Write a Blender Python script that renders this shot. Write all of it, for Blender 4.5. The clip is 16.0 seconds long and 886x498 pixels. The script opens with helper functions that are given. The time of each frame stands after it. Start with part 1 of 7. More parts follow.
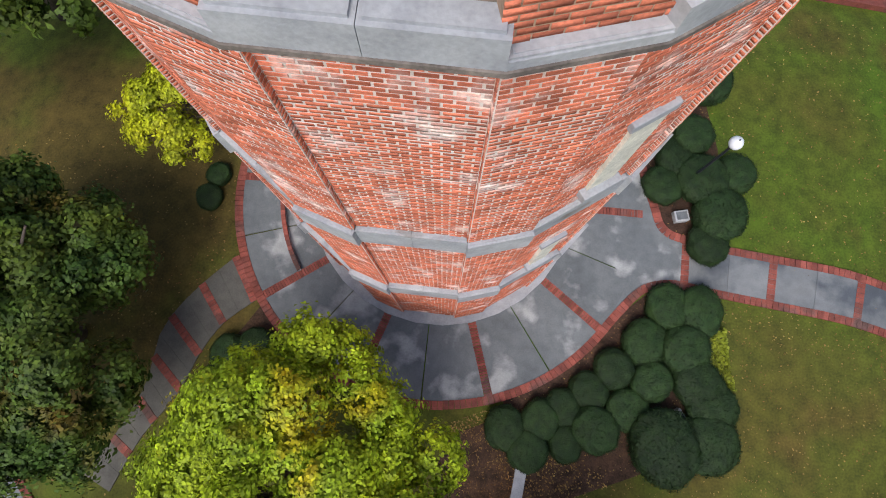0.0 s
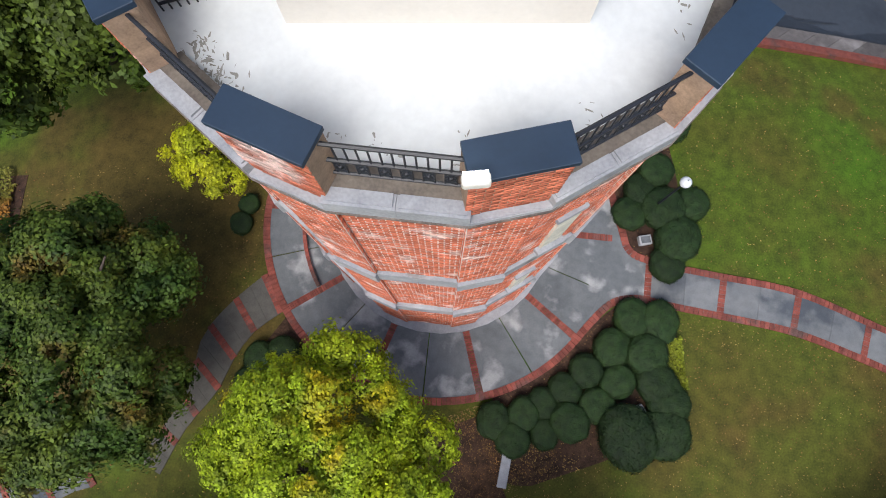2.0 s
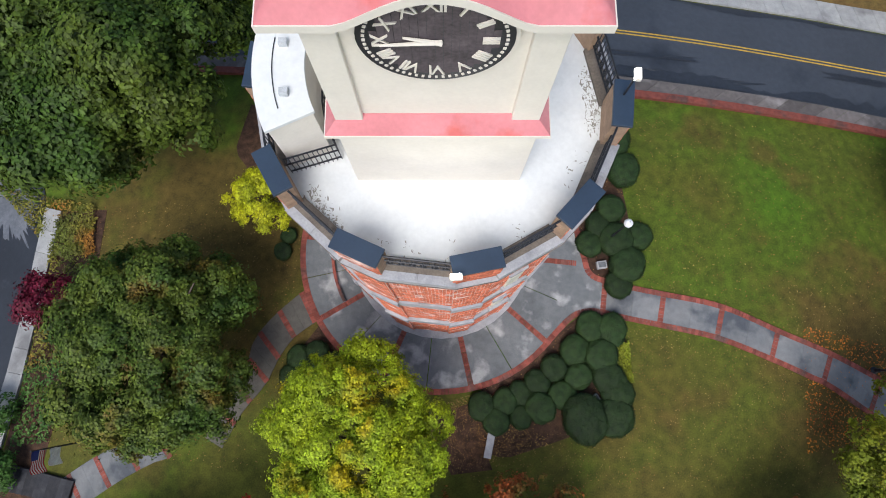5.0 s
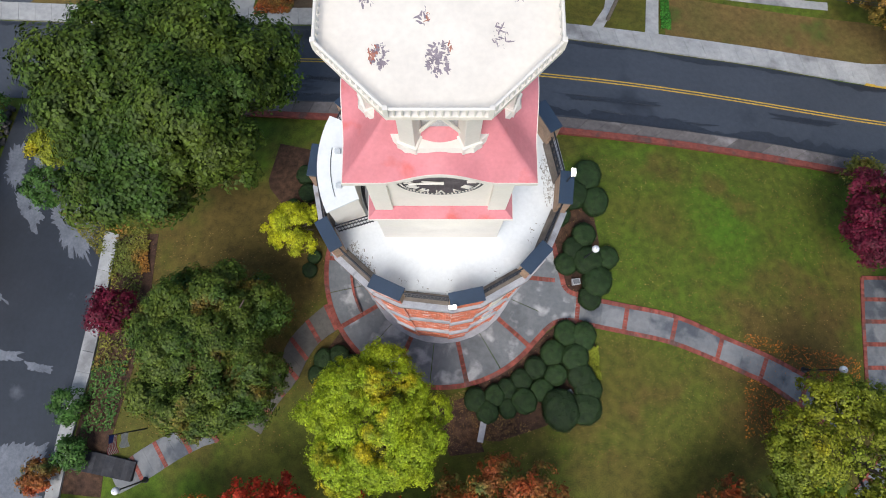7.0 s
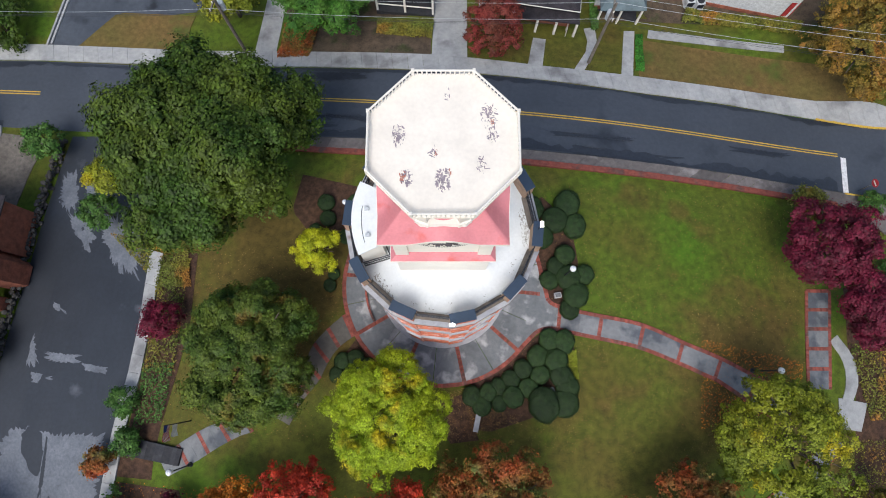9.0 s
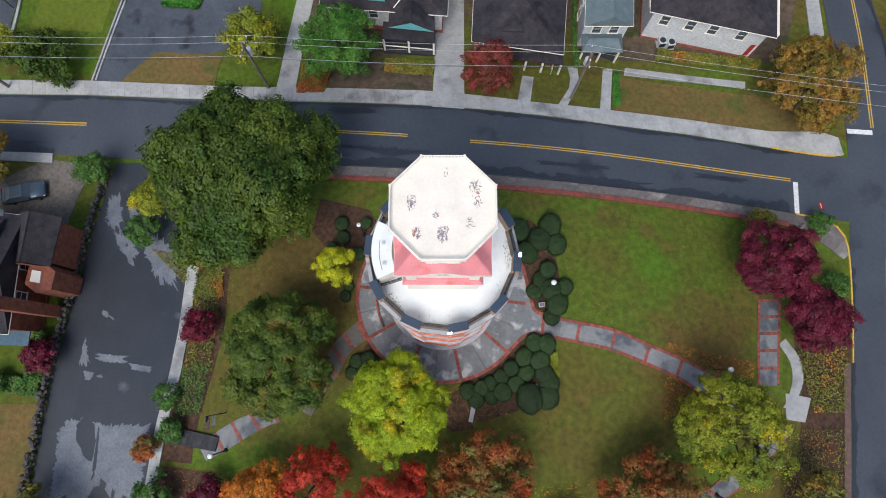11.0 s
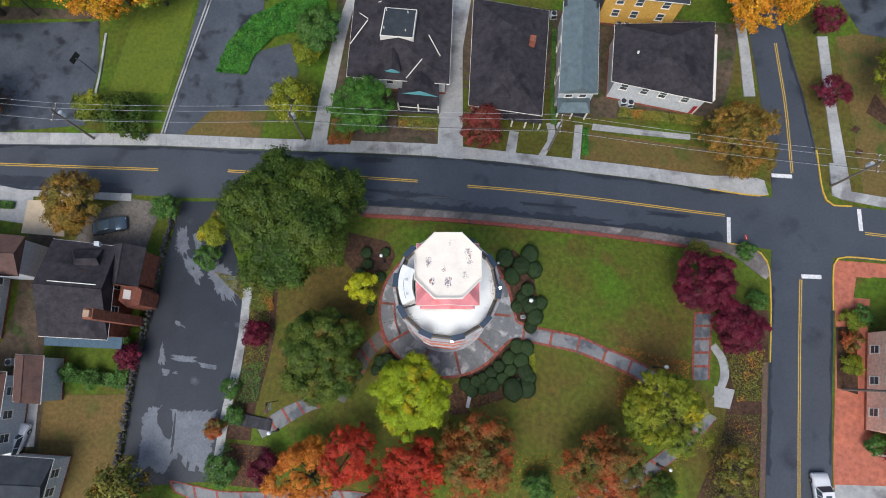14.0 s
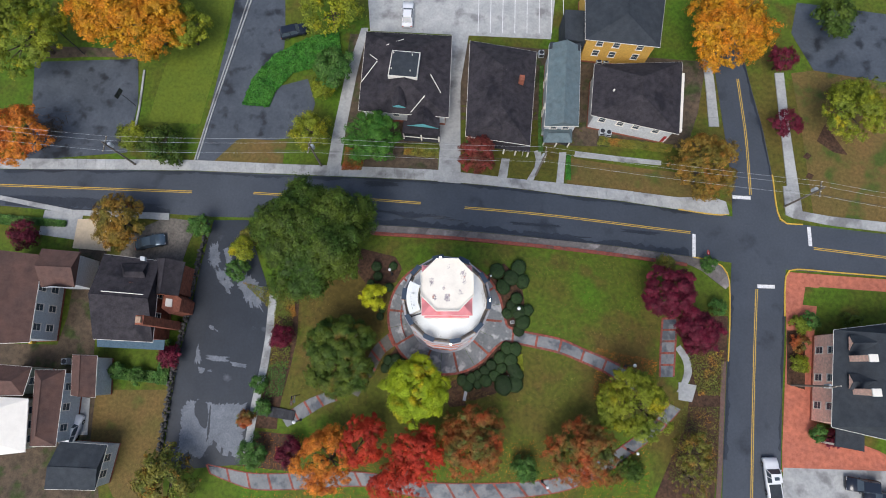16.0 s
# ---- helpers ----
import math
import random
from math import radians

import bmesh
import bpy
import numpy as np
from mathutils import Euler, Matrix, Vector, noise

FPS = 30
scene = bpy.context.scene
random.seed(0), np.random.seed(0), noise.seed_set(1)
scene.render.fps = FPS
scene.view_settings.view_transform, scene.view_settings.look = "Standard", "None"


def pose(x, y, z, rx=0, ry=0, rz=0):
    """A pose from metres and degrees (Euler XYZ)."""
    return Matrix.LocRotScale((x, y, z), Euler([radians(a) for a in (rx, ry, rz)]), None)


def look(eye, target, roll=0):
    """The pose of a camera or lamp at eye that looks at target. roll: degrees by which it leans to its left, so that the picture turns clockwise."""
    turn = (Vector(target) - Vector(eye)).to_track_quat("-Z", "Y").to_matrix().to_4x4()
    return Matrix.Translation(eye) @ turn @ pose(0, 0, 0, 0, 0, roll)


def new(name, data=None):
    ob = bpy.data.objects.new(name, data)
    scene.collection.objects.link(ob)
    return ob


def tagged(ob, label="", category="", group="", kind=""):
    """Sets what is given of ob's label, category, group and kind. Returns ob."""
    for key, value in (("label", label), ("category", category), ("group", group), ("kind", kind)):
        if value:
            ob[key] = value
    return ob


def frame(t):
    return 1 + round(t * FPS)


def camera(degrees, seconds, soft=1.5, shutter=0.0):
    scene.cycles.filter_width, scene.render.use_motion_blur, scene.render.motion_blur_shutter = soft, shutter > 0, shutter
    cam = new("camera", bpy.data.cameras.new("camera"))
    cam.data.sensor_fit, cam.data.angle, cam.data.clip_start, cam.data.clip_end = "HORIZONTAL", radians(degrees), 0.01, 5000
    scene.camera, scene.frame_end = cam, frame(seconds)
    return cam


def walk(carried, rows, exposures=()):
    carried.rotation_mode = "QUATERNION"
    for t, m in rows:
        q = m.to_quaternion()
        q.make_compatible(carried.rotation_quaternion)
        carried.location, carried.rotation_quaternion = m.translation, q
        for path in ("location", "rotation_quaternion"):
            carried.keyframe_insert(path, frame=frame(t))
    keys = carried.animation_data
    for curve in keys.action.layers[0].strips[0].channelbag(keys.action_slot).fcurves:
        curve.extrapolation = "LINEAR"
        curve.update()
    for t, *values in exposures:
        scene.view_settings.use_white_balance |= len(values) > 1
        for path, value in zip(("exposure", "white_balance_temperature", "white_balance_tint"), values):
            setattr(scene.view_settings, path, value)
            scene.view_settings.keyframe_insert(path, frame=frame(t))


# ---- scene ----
cam = camera(76.19, 16.0, soft=1.0)
TILT = 12.079
PATH = [
    (0.0, 0.000, 0.000, 21.400),
    (0.5, 0.034, 0.011, 22.294),
    (1.0, 0.063, 0.021, 23.262),
    (1.5, 0.077, 0.052, 24.260),
    (2.0, 0.071, 0.071, 25.226),
    (2.5, 0.080, 0.071, 26.251),
    (3.0, 0.148, 0.046, 27.265),
    (3.5, 0.141, -0.004, 28.296),
    (4.0, 0.107, -0.040, 29.509),
    (6.5, 0.118, -0.094, 36.976),
    (7.0, 0.079, -0.112, 38.761),
    (7.5, 0.044, -0.154, 40.399),
    (8.0, 0.037, -0.121, 42.068),
    (8.5, 0.000, -0.100, 43.747),
    (9.0, -0.008, -0.049, 45.507),
    (11.5, 0.004, -0.163, 55.127),
    (12.0, -0.039, -0.196, 57.558),
    (12.5, -0.093, -0.252, 60.262),
    (13.0, -0.182, -0.239, 62.881),
    (13.5, -0.287, -0.317, 65.566),
    (14.0, -0.367, -0.402, 68.321),
    (14.5, -0.402, -0.446, 71.020),
    (15.0, -0.378, -0.498, 73.712),
    (15.5, -0.345, -0.574, 76.379),
    (16.0, -0.382, -0.644, 79.090),
]
walk(cam, [(t, pose(x, y, z, TILT, 0, 0)) for t, x, y, z in PATH])

# ---- light ----
world = bpy.data.worlds.new("world")
scene.world = world
world.use_nodes = True
wn = world.node_tree.nodes
sky = wn.new("ShaderNodeTexSky")
sky.sky_type, sky.sun_disc = "NISHITA", False
sky.sun_elevation, sky.sun_rotation = radians(56), radians(200)
sky.air_density, sky.dust_density = 1.0, 2.4
world.node_tree.links.new(sky.outputs[0], wn["Background"].inputs[0])
wn["Background"].inputs[1].default_value = 0.128
sun = new("sun", bpy.data.lights.new("sun", "SUN"))
sun.data.energy, sun.data.angle, sun.data.color = 2.1, radians(34), (1.0, 0.985, 0.975)
sun.matrix_world = look((0, 0, 100), (9, 25, 60))
scene.view_settings.exposure = 0.28


# ---- materials ----
def mat(name, c1, c2=None, scale=1.0, rough=0.85, fine=30.0, grain=0.25, bump=0.15, metal=0.0, vary=0.0, sharp=0.25, stain=None, stain_scale=0.3, stain_cut=0.55, spec=0.3):
    m = bpy.data.materials.new(name)
    m.use_nodes = True
    nt = m.node_tree
    N, L = nt.nodes, nt.links
    bsdf = N["Principled BSDF"]
    bsdf.inputs["Roughness"].default_value = rough
    bsdf.inputs["Metallic"].default_value = metal
    bsdf.inputs["Specular IOR Level"].default_value = spec
    pos = N.new("ShaderNodeNewGeometry")

    def noise_tex(s, detail=4.0):
        n = N.new("ShaderNodeTexNoise")
        n.inputs["Scale"].default_value, n.inputs["Detail"].default_value = s, detail
        L.new(pos.outputs["Position"], n.inputs["Vector"])
        return n.outputs["Fac"]

    def ramp(fac, lo, hi):
        r = N.new("ShaderNodeMapRange")
        r.inputs["From Min"].default_value, r.inputs["From Max"].default_value = lo, hi
        L.new(fac, r.inputs["Value"])
        return r.outputs["Result"]

    def mix(fac, a, b, mode="MIX"):
        x = N.new("ShaderNodeMix")
        x.data_type, x.blend_type = "RGBA", mode
        for sock, v in ((x.inputs["Factor"], fac), (x.inputs["A"], a), (x.inputs["B"], b)):
            if isinstance(v, (int, float)):
                sock.default_value = v
            elif isinstance(v, tuple):
                sock.default_value = (*v, 1)
            else:
                L.new(v, sock)
        return x.outputs["Result"]

    c2 = c2 or tuple(0.75 * c for c in c1)
    col = mix(ramp(noise_tex(scale), 0.5 - sharp, 0.5 + sharp), c1, c2)
    if stain:
        col = mix(ramp(noise_tex(stain_scale, 6.0), stain_cut, stain_cut + 0.12), col, stain)
    fine_fac = noise_tex(fine, 3.0)
    g = N.new("ShaderNodeMapRange")
    g.inputs["From Min"].default_value, g.inputs["From Max"].default_value = 0.34, 0.66
    g.inputs["To Min"].default_value, g.inputs["To Max"].default_value = 1 - grain, 1 + grain
    coarse = N.new("ShaderNodeMath")
    coarse.operation = "MULTIPLY_ADD"
    L.new(noise_tex(fine / 7, 5.0), coarse.inputs[0])
    coarse.inputs[1].default_value = 0.55
    half = N.new("ShaderNodeMath")
    half.operation = "MULTIPLY"
    L.new(fine_fac, half.inputs[0])
    half.inputs[1].default_value = 0.45
    L.new(half.outputs[0], coarse.inputs[2])
    L.new(coarse.outputs[0], g.inputs["Value"])
    scale_node = N.new("ShaderNodeVectorMath")
    scale_node.operation = "SCALE"
    L.new(col, scale_node.inputs[0])
    L.new(g.outputs["Result"], scale_node.inputs["Scale"])
    out = scale_node.outputs["Vector"]
    if vary:
        info = N.new("ShaderNodeObjectInfo")
        add = N.new("ShaderNodeMath")
        L.new(info.outputs["Random"], add.inputs[0])
        L.new(pos.outputs["Random Per Island"], add.inputs[1])
        fr = N.new("ShaderNodeMath")
        fr.operation = "FRACT"
        L.new(add.outputs[0], fr.inputs[0])
        v = N.new("ShaderNodeMapRange")
        v.inputs["To Min"].default_value, v.inputs["To Max"].default_value = 1 - vary, 1 + vary
        L.new(fr.outputs[0], v.inputs["Value"])
        s2 = N.new("ShaderNodeVectorMath")
        s2.operation = "SCALE"
        L.new(out, s2.inputs[0])
        L.new(v.outputs["Result"], s2.inputs["Scale"])
        out = s2.outputs["Vector"]
    L.new(out, bsdf.inputs["Base Color"])
    if bump:
        b = N.new("ShaderNodeBump")
        b.inputs["Strength"].default_value, b.inputs["Distance"].default_value = bump, 0.02
        L.new(fine_fac, b.inputs["Height"])
        L.new(b.outputs["Normal"], bsdf.inputs["Normal"])
    return m


def glow(name, colour, strength):
    m = bpy.data.materials.new(name)
    m.use_nodes = True
    b = m.node_tree.nodes["Principled BSDF"]
    b.inputs["Base Color"].default_value = (*colour, 1)
    b.inputs["Emission Color"].default_value = (*colour, 1)
    b.inputs["Emission Strength"].default_value = strength
    return m


def leafmat(name, c1, c2, scale=0.5, c3=None, cut=0.54):
    c1, c2 = [tuple(1.08 * v for v in c) for c in (c1, c2)]
    m = mat(name, c1, c2, scale=scale, rough=0.6, fine=7, grain=0.42, bump=0, vary=0.42, sharp=0.14, stain=c3, stain_scale=0.45, stain_cut=cut, spec=0.25)
    return m




def lawn_mat(name, green, pale, dry, spots):
    """Mown grass with worn, dried-out spots, each (x, y, radius, how dry)."""
    m = mat(name, green, pale, scale=0.14, fine=12, grain=0.42, bump=0.5, sharp=0.16, stain=tuple(0.5 * (a + b) for a, b in zip(pale, dry)), stain_scale=0.22, stain_cut=0.57)
    N, L = m.node_tree.nodes, m.node_tree.links
    shade = N["Principled BSDF"].inputs["Base Color"].links[0].from_node
    col = shade.inputs[0].links[0].from_socket
    pos = N.new("ShaderNodeNewGeometry")
    wob = N.new("ShaderNodeTexNoise")
    wob.inputs["Scale"].default_value, wob.inputs["Detail"].default_value = 0.35, 6.0
    L.new(pos.outputs["Position"], wob.inputs["Vector"])
    for x, y, r, much in spots:
        d = N.new("ShaderNodeVectorMath")
        d.operation = "DISTANCE"
        L.new(pos.outputs["Position"], d.inputs[0])
        d.inputs[1].default_value = (x, y, -0.5)
        push = N.new("ShaderNodeMath")
        push.operation = "MULTIPLY_ADD"
        L.new(wob.outputs["Fac"], push.inputs[0])
        push.inputs[1].default_value = 1.5 * r
        L.new(d.outputs["Value"], push.inputs[2])
        fade = N.new("ShaderNodeMapRange")
        fade.interpolation_type = "SMOOTHSTEP"
        for k, v in (("From Min", 1.25 * r), ("From Max", 2.0 * r), ("To Min", much), ("To Max", 0.0)):
            fade.inputs[k].default_value = v
        L.new(push.outputs[0], fade.inputs["Value"])
        mix = N.new("ShaderNodeMix")
        mix.data_type = "RGBA"
        L.new(fade.outputs["Result"], mix.inputs["Factor"])
        L.new(col, mix.inputs["A"])
        mix.inputs["B"].default_value = (*dry, 1)
        col = mix.outputs["Result"]
    L.new(col, shade.inputs[0])
    return m


LAWN = lawn_mat("lawn", (0.062, 0.13, 0.006), (0.078, 0.094, 0.009), (0.1, 0.066, 0.016), [(-14, 7, 10, 0.9), (-8, -6, 8, 0.5), (16, -4, 9, 0.5), (25, 0, 7, 0.9), (13, 7, 6, 0.15), (4, -5, 5, 0.4), (10, -13, 10, 0.3), (30, 6, 4, 0.6), (-48, -10, 10, 0.8), (-20, -2, 6, 0.6), (52, 36, 16, 0.7), (-32, 33, 9, 0.6), (-50, 18, 10, 0.6), (10, 36, 22, 0.5), (34, -10, 8, 0.8)])
MULCH = mat("mulch", (0.045, 0.024, 0.017), (0.085, 0.045, 0.024), scale=0.6, fine=18, grain=0.7, bump=0.8)
ASPHALT = mat("asphalt", (0.043, 0.051, 0.064), (0.058, 0.068, 0.085), scale=0.2, rough=0.55, fine=20, grain=0.15, bump=0.2, stain=(0.022, 0.027, 0.037), stain_scale=0.22, stain_cut=0.6, spec=0.5)
ASPHALT_OLD = mat("worn_asphalt", (0.023, 0.028, 0.036), (0.032, 0.038, 0.048), scale=0.35, rough=0.5, fine=20, grain=0.15, bump=0.25, stain=(0.12, 0.13, 0.15), stain_scale=0.3, stain_cut=0.62, spec=0.5)
ASPHALT_PALE = mat("grey_asphalt", (0.08, 0.092, 0.11), (0.048, 0.057, 0.07), scale=0.3, rough=0.5, fine=16, grain=0.2, stain=(0.018, 0.02, 0.025), stain_scale=0.35, stain_cut=0.54, spec=0.5)
TAR = mat("tar_patch", (0.02, 0.024, 0.032), (0.03, 0.035, 0.045), scale=0.8, rough=0.4, spec=0.5)
PATCH = mat("grey_patch", (0.175, 0.19, 0.215), (0.115, 0.128, 0.15), scale=0.7, rough=0.6)
CONC = mat("path_concrete", (0.23, 0.235, 0.235), (0.15, 0.16, 0.17), scale=0.8, rough=0.7, fine=25, grain=0.12, bump=0.1, stain=(0.09, 0.1, 0.115), stain_scale=0.55, stain_cut=0.5, vary=0.1)
PLAZA = mat("plaza_concrete", (0.2, 0.21, 0.212), (0.115, 0.125, 0.132), scale=0.45, rough=0.5, fine=22, grain=0.16, bump=0.1, stain=(0.38, 0.38, 0.375), stain_scale=0.7, stain_cut=0.53, vary=0.06)
WALKC = mat("sidewalk_concrete", (0.42, 0.42, 0.41), (0.3, 0.31, 0.31), scale=0.5, fine=18, grain=0.15, stain=(0.2, 0.2, 0.2), stain_scale=0.3, vary=0.08)
PARKWALK = mat("stained_concrete", (0.17, 0.15, 0.14), (0.11, 0.1, 0.097), scale=0.6, fine=20, grain=0.2, stain=(0.24, 0.22, 0.21), stain_scale=0.5, stain_cut=0.57, vary=0.25)
GRAVEL = mat("grey_gravel", (0.17, 0.15, 0.13), (0.11, 0.1, 0.085), scale=0.5, fine=18, grain=0.4, bump=0.5)
PAVER = mat("brick_paver", (0.32, 0.085, 0.06), (0.2, 0.065, 0.052), scale=2.0, fine=25, grain=0.3, vary=0.25, stain=(0.13, 0.07, 0.06), stain_scale=0.8)
TANBRICK = mat("dull_paver", (0.15, 0.085, 0.07), (0.1, 0.075, 0.066), scale=1.2, fine=20, grain=0.3)
BRICKDRIVE = mat("brick_drive", (0.48, 0.15, 0.09), (0.36, 0.12, 0.08), scale=0.6, fine=12, grain=0.3)
BRICK = mat("brick", (0.66, 0.2, 0.11), (0.45, 0.125, 0.075), scale=1.3, fine=35, grain=0.3, bump=0.4, vary=0.35, stain=(0.76, 0.56, 0.5), stain_scale=1.3, stain_cut=0.56)
MORTAR = mat("mortar", (0.84, 0.77, 0.73), (0.66, 0.5, 0.43), scale=1.2, fine=30, grain=0.2, bump=0.4)
STONE = mat("stone_band", (0.46, 0.46, 0.47), (0.3, 0.31, 0.34), scale=1.2, fine=22, grain=0.18, bump=0.3, stain=(0.2, 0.16, 0.13), stain_scale=0.9, stain_cut=0.6)
WHITE = mat("white_paint", (0.79, 0.75, 0.675), (0.73, 0.69, 0.62), scale=1.0, rough=0.6, fine=12, grain=0.04, bump=0.05)
DECK = mat("white_roof_coating", (0.77, 0.79, 0.79), (0.71, 0.74, 0.745), scale=0.7, rough=0.6, fine=8, grain=0.06, bump=0.1, stain=(0.68, 0.71, 0.715), stain_scale=1.4, stain_cut=0.6)
PEEL = mat("bare_weathered_roof", (0.2, 0.17, 0.2), (0.36, 0.3, 0.32), scale=6.0, fine=30)
RUST = mat("rusty_patch", (0.35, 0.09, 0.05), (0.5, 0.25, 0.18), scale=6.0)
REDROOF = mat("faded_red_roof", (0.66, 0.25, 0.27), (0.58, 0.19, 0.21), scale=0.8, rough=0.55, fine=10, grain=0.08, stain=(0.6, 0.14, 0.13), stain_scale=1.1, stain_cut=0.57)
NAVY = mat("navy_cap_metal", (0.028, 0.05, 0.085), (0.022, 0.04, 0.07), scale=0.7, rough=0.45, fine=14, grain=0.1, bump=0.05, spec=0.5)
IRON = mat("black_iron", (0.012, 0.014, 0.02), (0.02, 0.022, 0.03), scale=3, rough=0.45, spec=0.5)
TAN = mat("tan_render", (0.45, 0.3, 0.2), (0.32, 0.22, 0.16), scale=2.0)
CREAM = mat("cream_panel", (0.75, 0.71, 0.6), (0.66, 0.63, 0.55), scale=1.0)
BARK = mat("bark", (0.11, 0.085, 0.065), (0.07, 0.055, 0.045), scale=3, fine=25, grain=0.4, bump=0.8)
SHINGLE = mat("dark_shingle", (0.024, 0.021, 0.026), (0.042, 0.037, 0.042), scale=0.5, fine=9, grain=0.5, bump=0.6, stain=(0.015, 0.0135, 0.018), stain_scale=0.35)
SHINGLE_GREEN = mat("green_grey_shingle", (0.105, 0.15, 0.165), (0.13, 0.165, 0.175), scale=0.7, fine=9, grain=0.25, bump=0.4)
SHINGLE_BROWN = mat("brown_shingle", (0.13, 0.07, 0.055), (0.09, 0.055, 0.048), scale=0.5, fine=9, grain=0.25, bump=0.4)
SHINGLE_SLATE = mat("slate_shingle", (0.026, 0.032, 0.04), (0.04, 0.047, 0.055), scale=0.5, fine=9, grain=0.25, bump=0.4)
GREYWALL = mat("pale_grey_siding", (0.5, 0.53, 0.55), (0.45, 0.48, 0.5), scale=0.7)
WHITEWALL = mat("white_siding", (0.56, 0.58, 0.59), (0.48, 0.5, 0.51), scale=0.7)
YELLOWWALL = mat("yellow_siding", (0.66, 0.4, 0.09), (0.58, 0.34, 0.08), scale=0.7)
PINKWALL = mat("peach_brick_wall", (0.86, 0.56, 0.44), (0.8, 0.5, 0.39), scale=0.9, fine=20)
HBRICK = mat("house_brick", (0.3, 0.1, 0.06), (0.2, 0.075, 0.05), scale=1.2, fine=14, grain=0.4)
TURQ = mat("turquoise_paint", (0.14, 0.42, 0.45), (0.12, 0.36, 0.4))
GLASS = mat("window_glass", (0.05, 0.07, 0.09), (0.07, 0.09, 0.11), rough=0.12, bump=0, grain=0.05, spec=0.6)
LINE_Y = mat("yellow_road_paint", (0.62, 0.4, 0.06), (0.5, 0.33, 0.06), scale=2)
LINE_W = mat("white_road_paint", (0.72, 0.72, 0.72), (0.6, 0.6, 0.6), scale=2)
CARWHITE = mat("white_car_paint", (0.75, 0.76, 0.78), (0.72, 0.73, 0.75), rough=0.25, grain=0.01, bump=0, spec=0.6)
CARBLUE = mat("grey_blue_car_paint", (0.1, 0.14, 0.18), (0.09, 0.13, 0.17), rough=0.22, grain=0.02, bump=0, spec=0.6, metal=0.4)
CARDARK = mat("dark_car_paint", (0.012, 0.016, 0.026), (0.014, 0.018, 0.03), rough=0.2, grain=0.02, bump=0, spec=0.6)
TYRE = mat("tyre_rubber", (0.012, 0.012, 0.012), (0.018, 0.018, 0.018), rough=0.9)
CHROME = mat("bright_metal", (0.6, 0.6, 0.62), (0.55, 0.55, 0.56), rough=0.25, metal=1.0, grain=0.02, bump=0)
GLOBE = mat("frosted_globe", (0.85, 0.86, 0.88), (0.82, 0.83, 0.85), rough=0.3, grain=0.02, bump=0)
FLOOD = glow("lit_floodlight", (1.0, 0.97, 0.92), 9.0)
WOODPOLE = mat("grey_timber_pole", (0.2, 0.17, 0.14), (0.14, 0.12, 0.1), scale=3)
DECKWOOD = mat("dark_timber_deck", (0.03, 0.032, 0.038), (0.05, 0.05, 0.055), scale=2, vary=0.25)
BOX = mat("clipped_boxwood", (0.013, 0.033, 0.008), (0.022, 0.045, 0.01), scale=2.5, fine=25, grain=0.5, bump=1.0, rough=0.7, vary=0.3)
IVY = leafmat("bright_ivy", (0.026, 0.125, 0.012), (0.045, 0.15, 0.018))
L_OAK = leafmat("oak_leaf", (0.033, 0.07, 0.008), (0.068, 0.1, 0.011), 0.3)
L_DOG = leafmat("turning_dogwood_leaf", (0.042, 0.086, 0.012), (0.08, 0.11, 0.013), 0.5, (0.16, 0.09, 0.018), 0.57)
L_LIME = leafmat("lime_maple_leaf", (0.29, 0.355, 0.01), (0.19, 0.29, 0.013), 0.45, (0.46, 0.37, 0.01), 0.555)
L_YEL = leafmat("yellow_leaf", (0.4, 0.4, 0.01), (0.3, 0.34, 0.012), 0.6)
L_MAROON = leafmat("maroon_leaf", (0.13, 0.008, 0.026), (0.075, 0.007, 0.018), 0.5)
L_RED = leafmat("scarlet_leaf", (0.48, 0.042, 0.016), (0.3, 0.026, 0.014), 0.5)
L_ORANGE = leafmat("orange_leaf", (0.56, 0.2, 0.02), (0.42, 0.11, 0.018), 0.4)
L_GOLD = leafmat("golden_leaf", (0.46, 0.155, 0.008), (0.42, 0.22, 0.01), 0.4)
L_RUST = leafmat("rust_and_green_leaf", (0.3, 0.075, 0.02), (0.08, 0.1, 0.02), 0.5, (0.4, 0.075, 0.02))
L_OLIVE = leafmat("olive_leaf", (0.16, 0.14, 0.02), (0.1, 0.12, 0.02), 0.4, (0.3, 0.14, 0.025))
L_AMBER = leafmat("amber_leaf", (0.24, 0.125, 0.018), (0.13, 0.11, 0.018), 0.35, (0.3, 0.12, 0.02), 0.56)
L_YG = leafmat("yellow_green_leaf", (0.2, 0.215, 0.012), (0.12, 0.16, 0.014), 0.25, (0.38, 0.32, 0.012), 0.58)
L_CRIMSON = leafmat("dull_crimson_leaf", (0.2, 0.03, 0.025), (0.11, 0.035, 0.02), 0.5)
L_GLOSS = leafmat("glossy_green_leaf", (0.035, 0.118, 0.014), (0.06, 0.145, 0.017), 0.8)
L_SHRUB = leafmat("shrub_leaf", (0.04, 0.11, 0.018), (0.065, 0.13, 0.025), 0.8)
LITTER = leafmat("fallen_leaf", (0.22, 0.1, 0.03), (0.28, 0.2, 0.06), 0.4)


# ---- helpers of the scene ----
def gz(x, y):
    """The hill's height: flat round the tower, falling to the streets."""
    s = min(max((math.hypot(x - 3, 1.05 * y) - 12) / 34, 0), 1)
    return -6 * s * s * (3 - 2 * s)


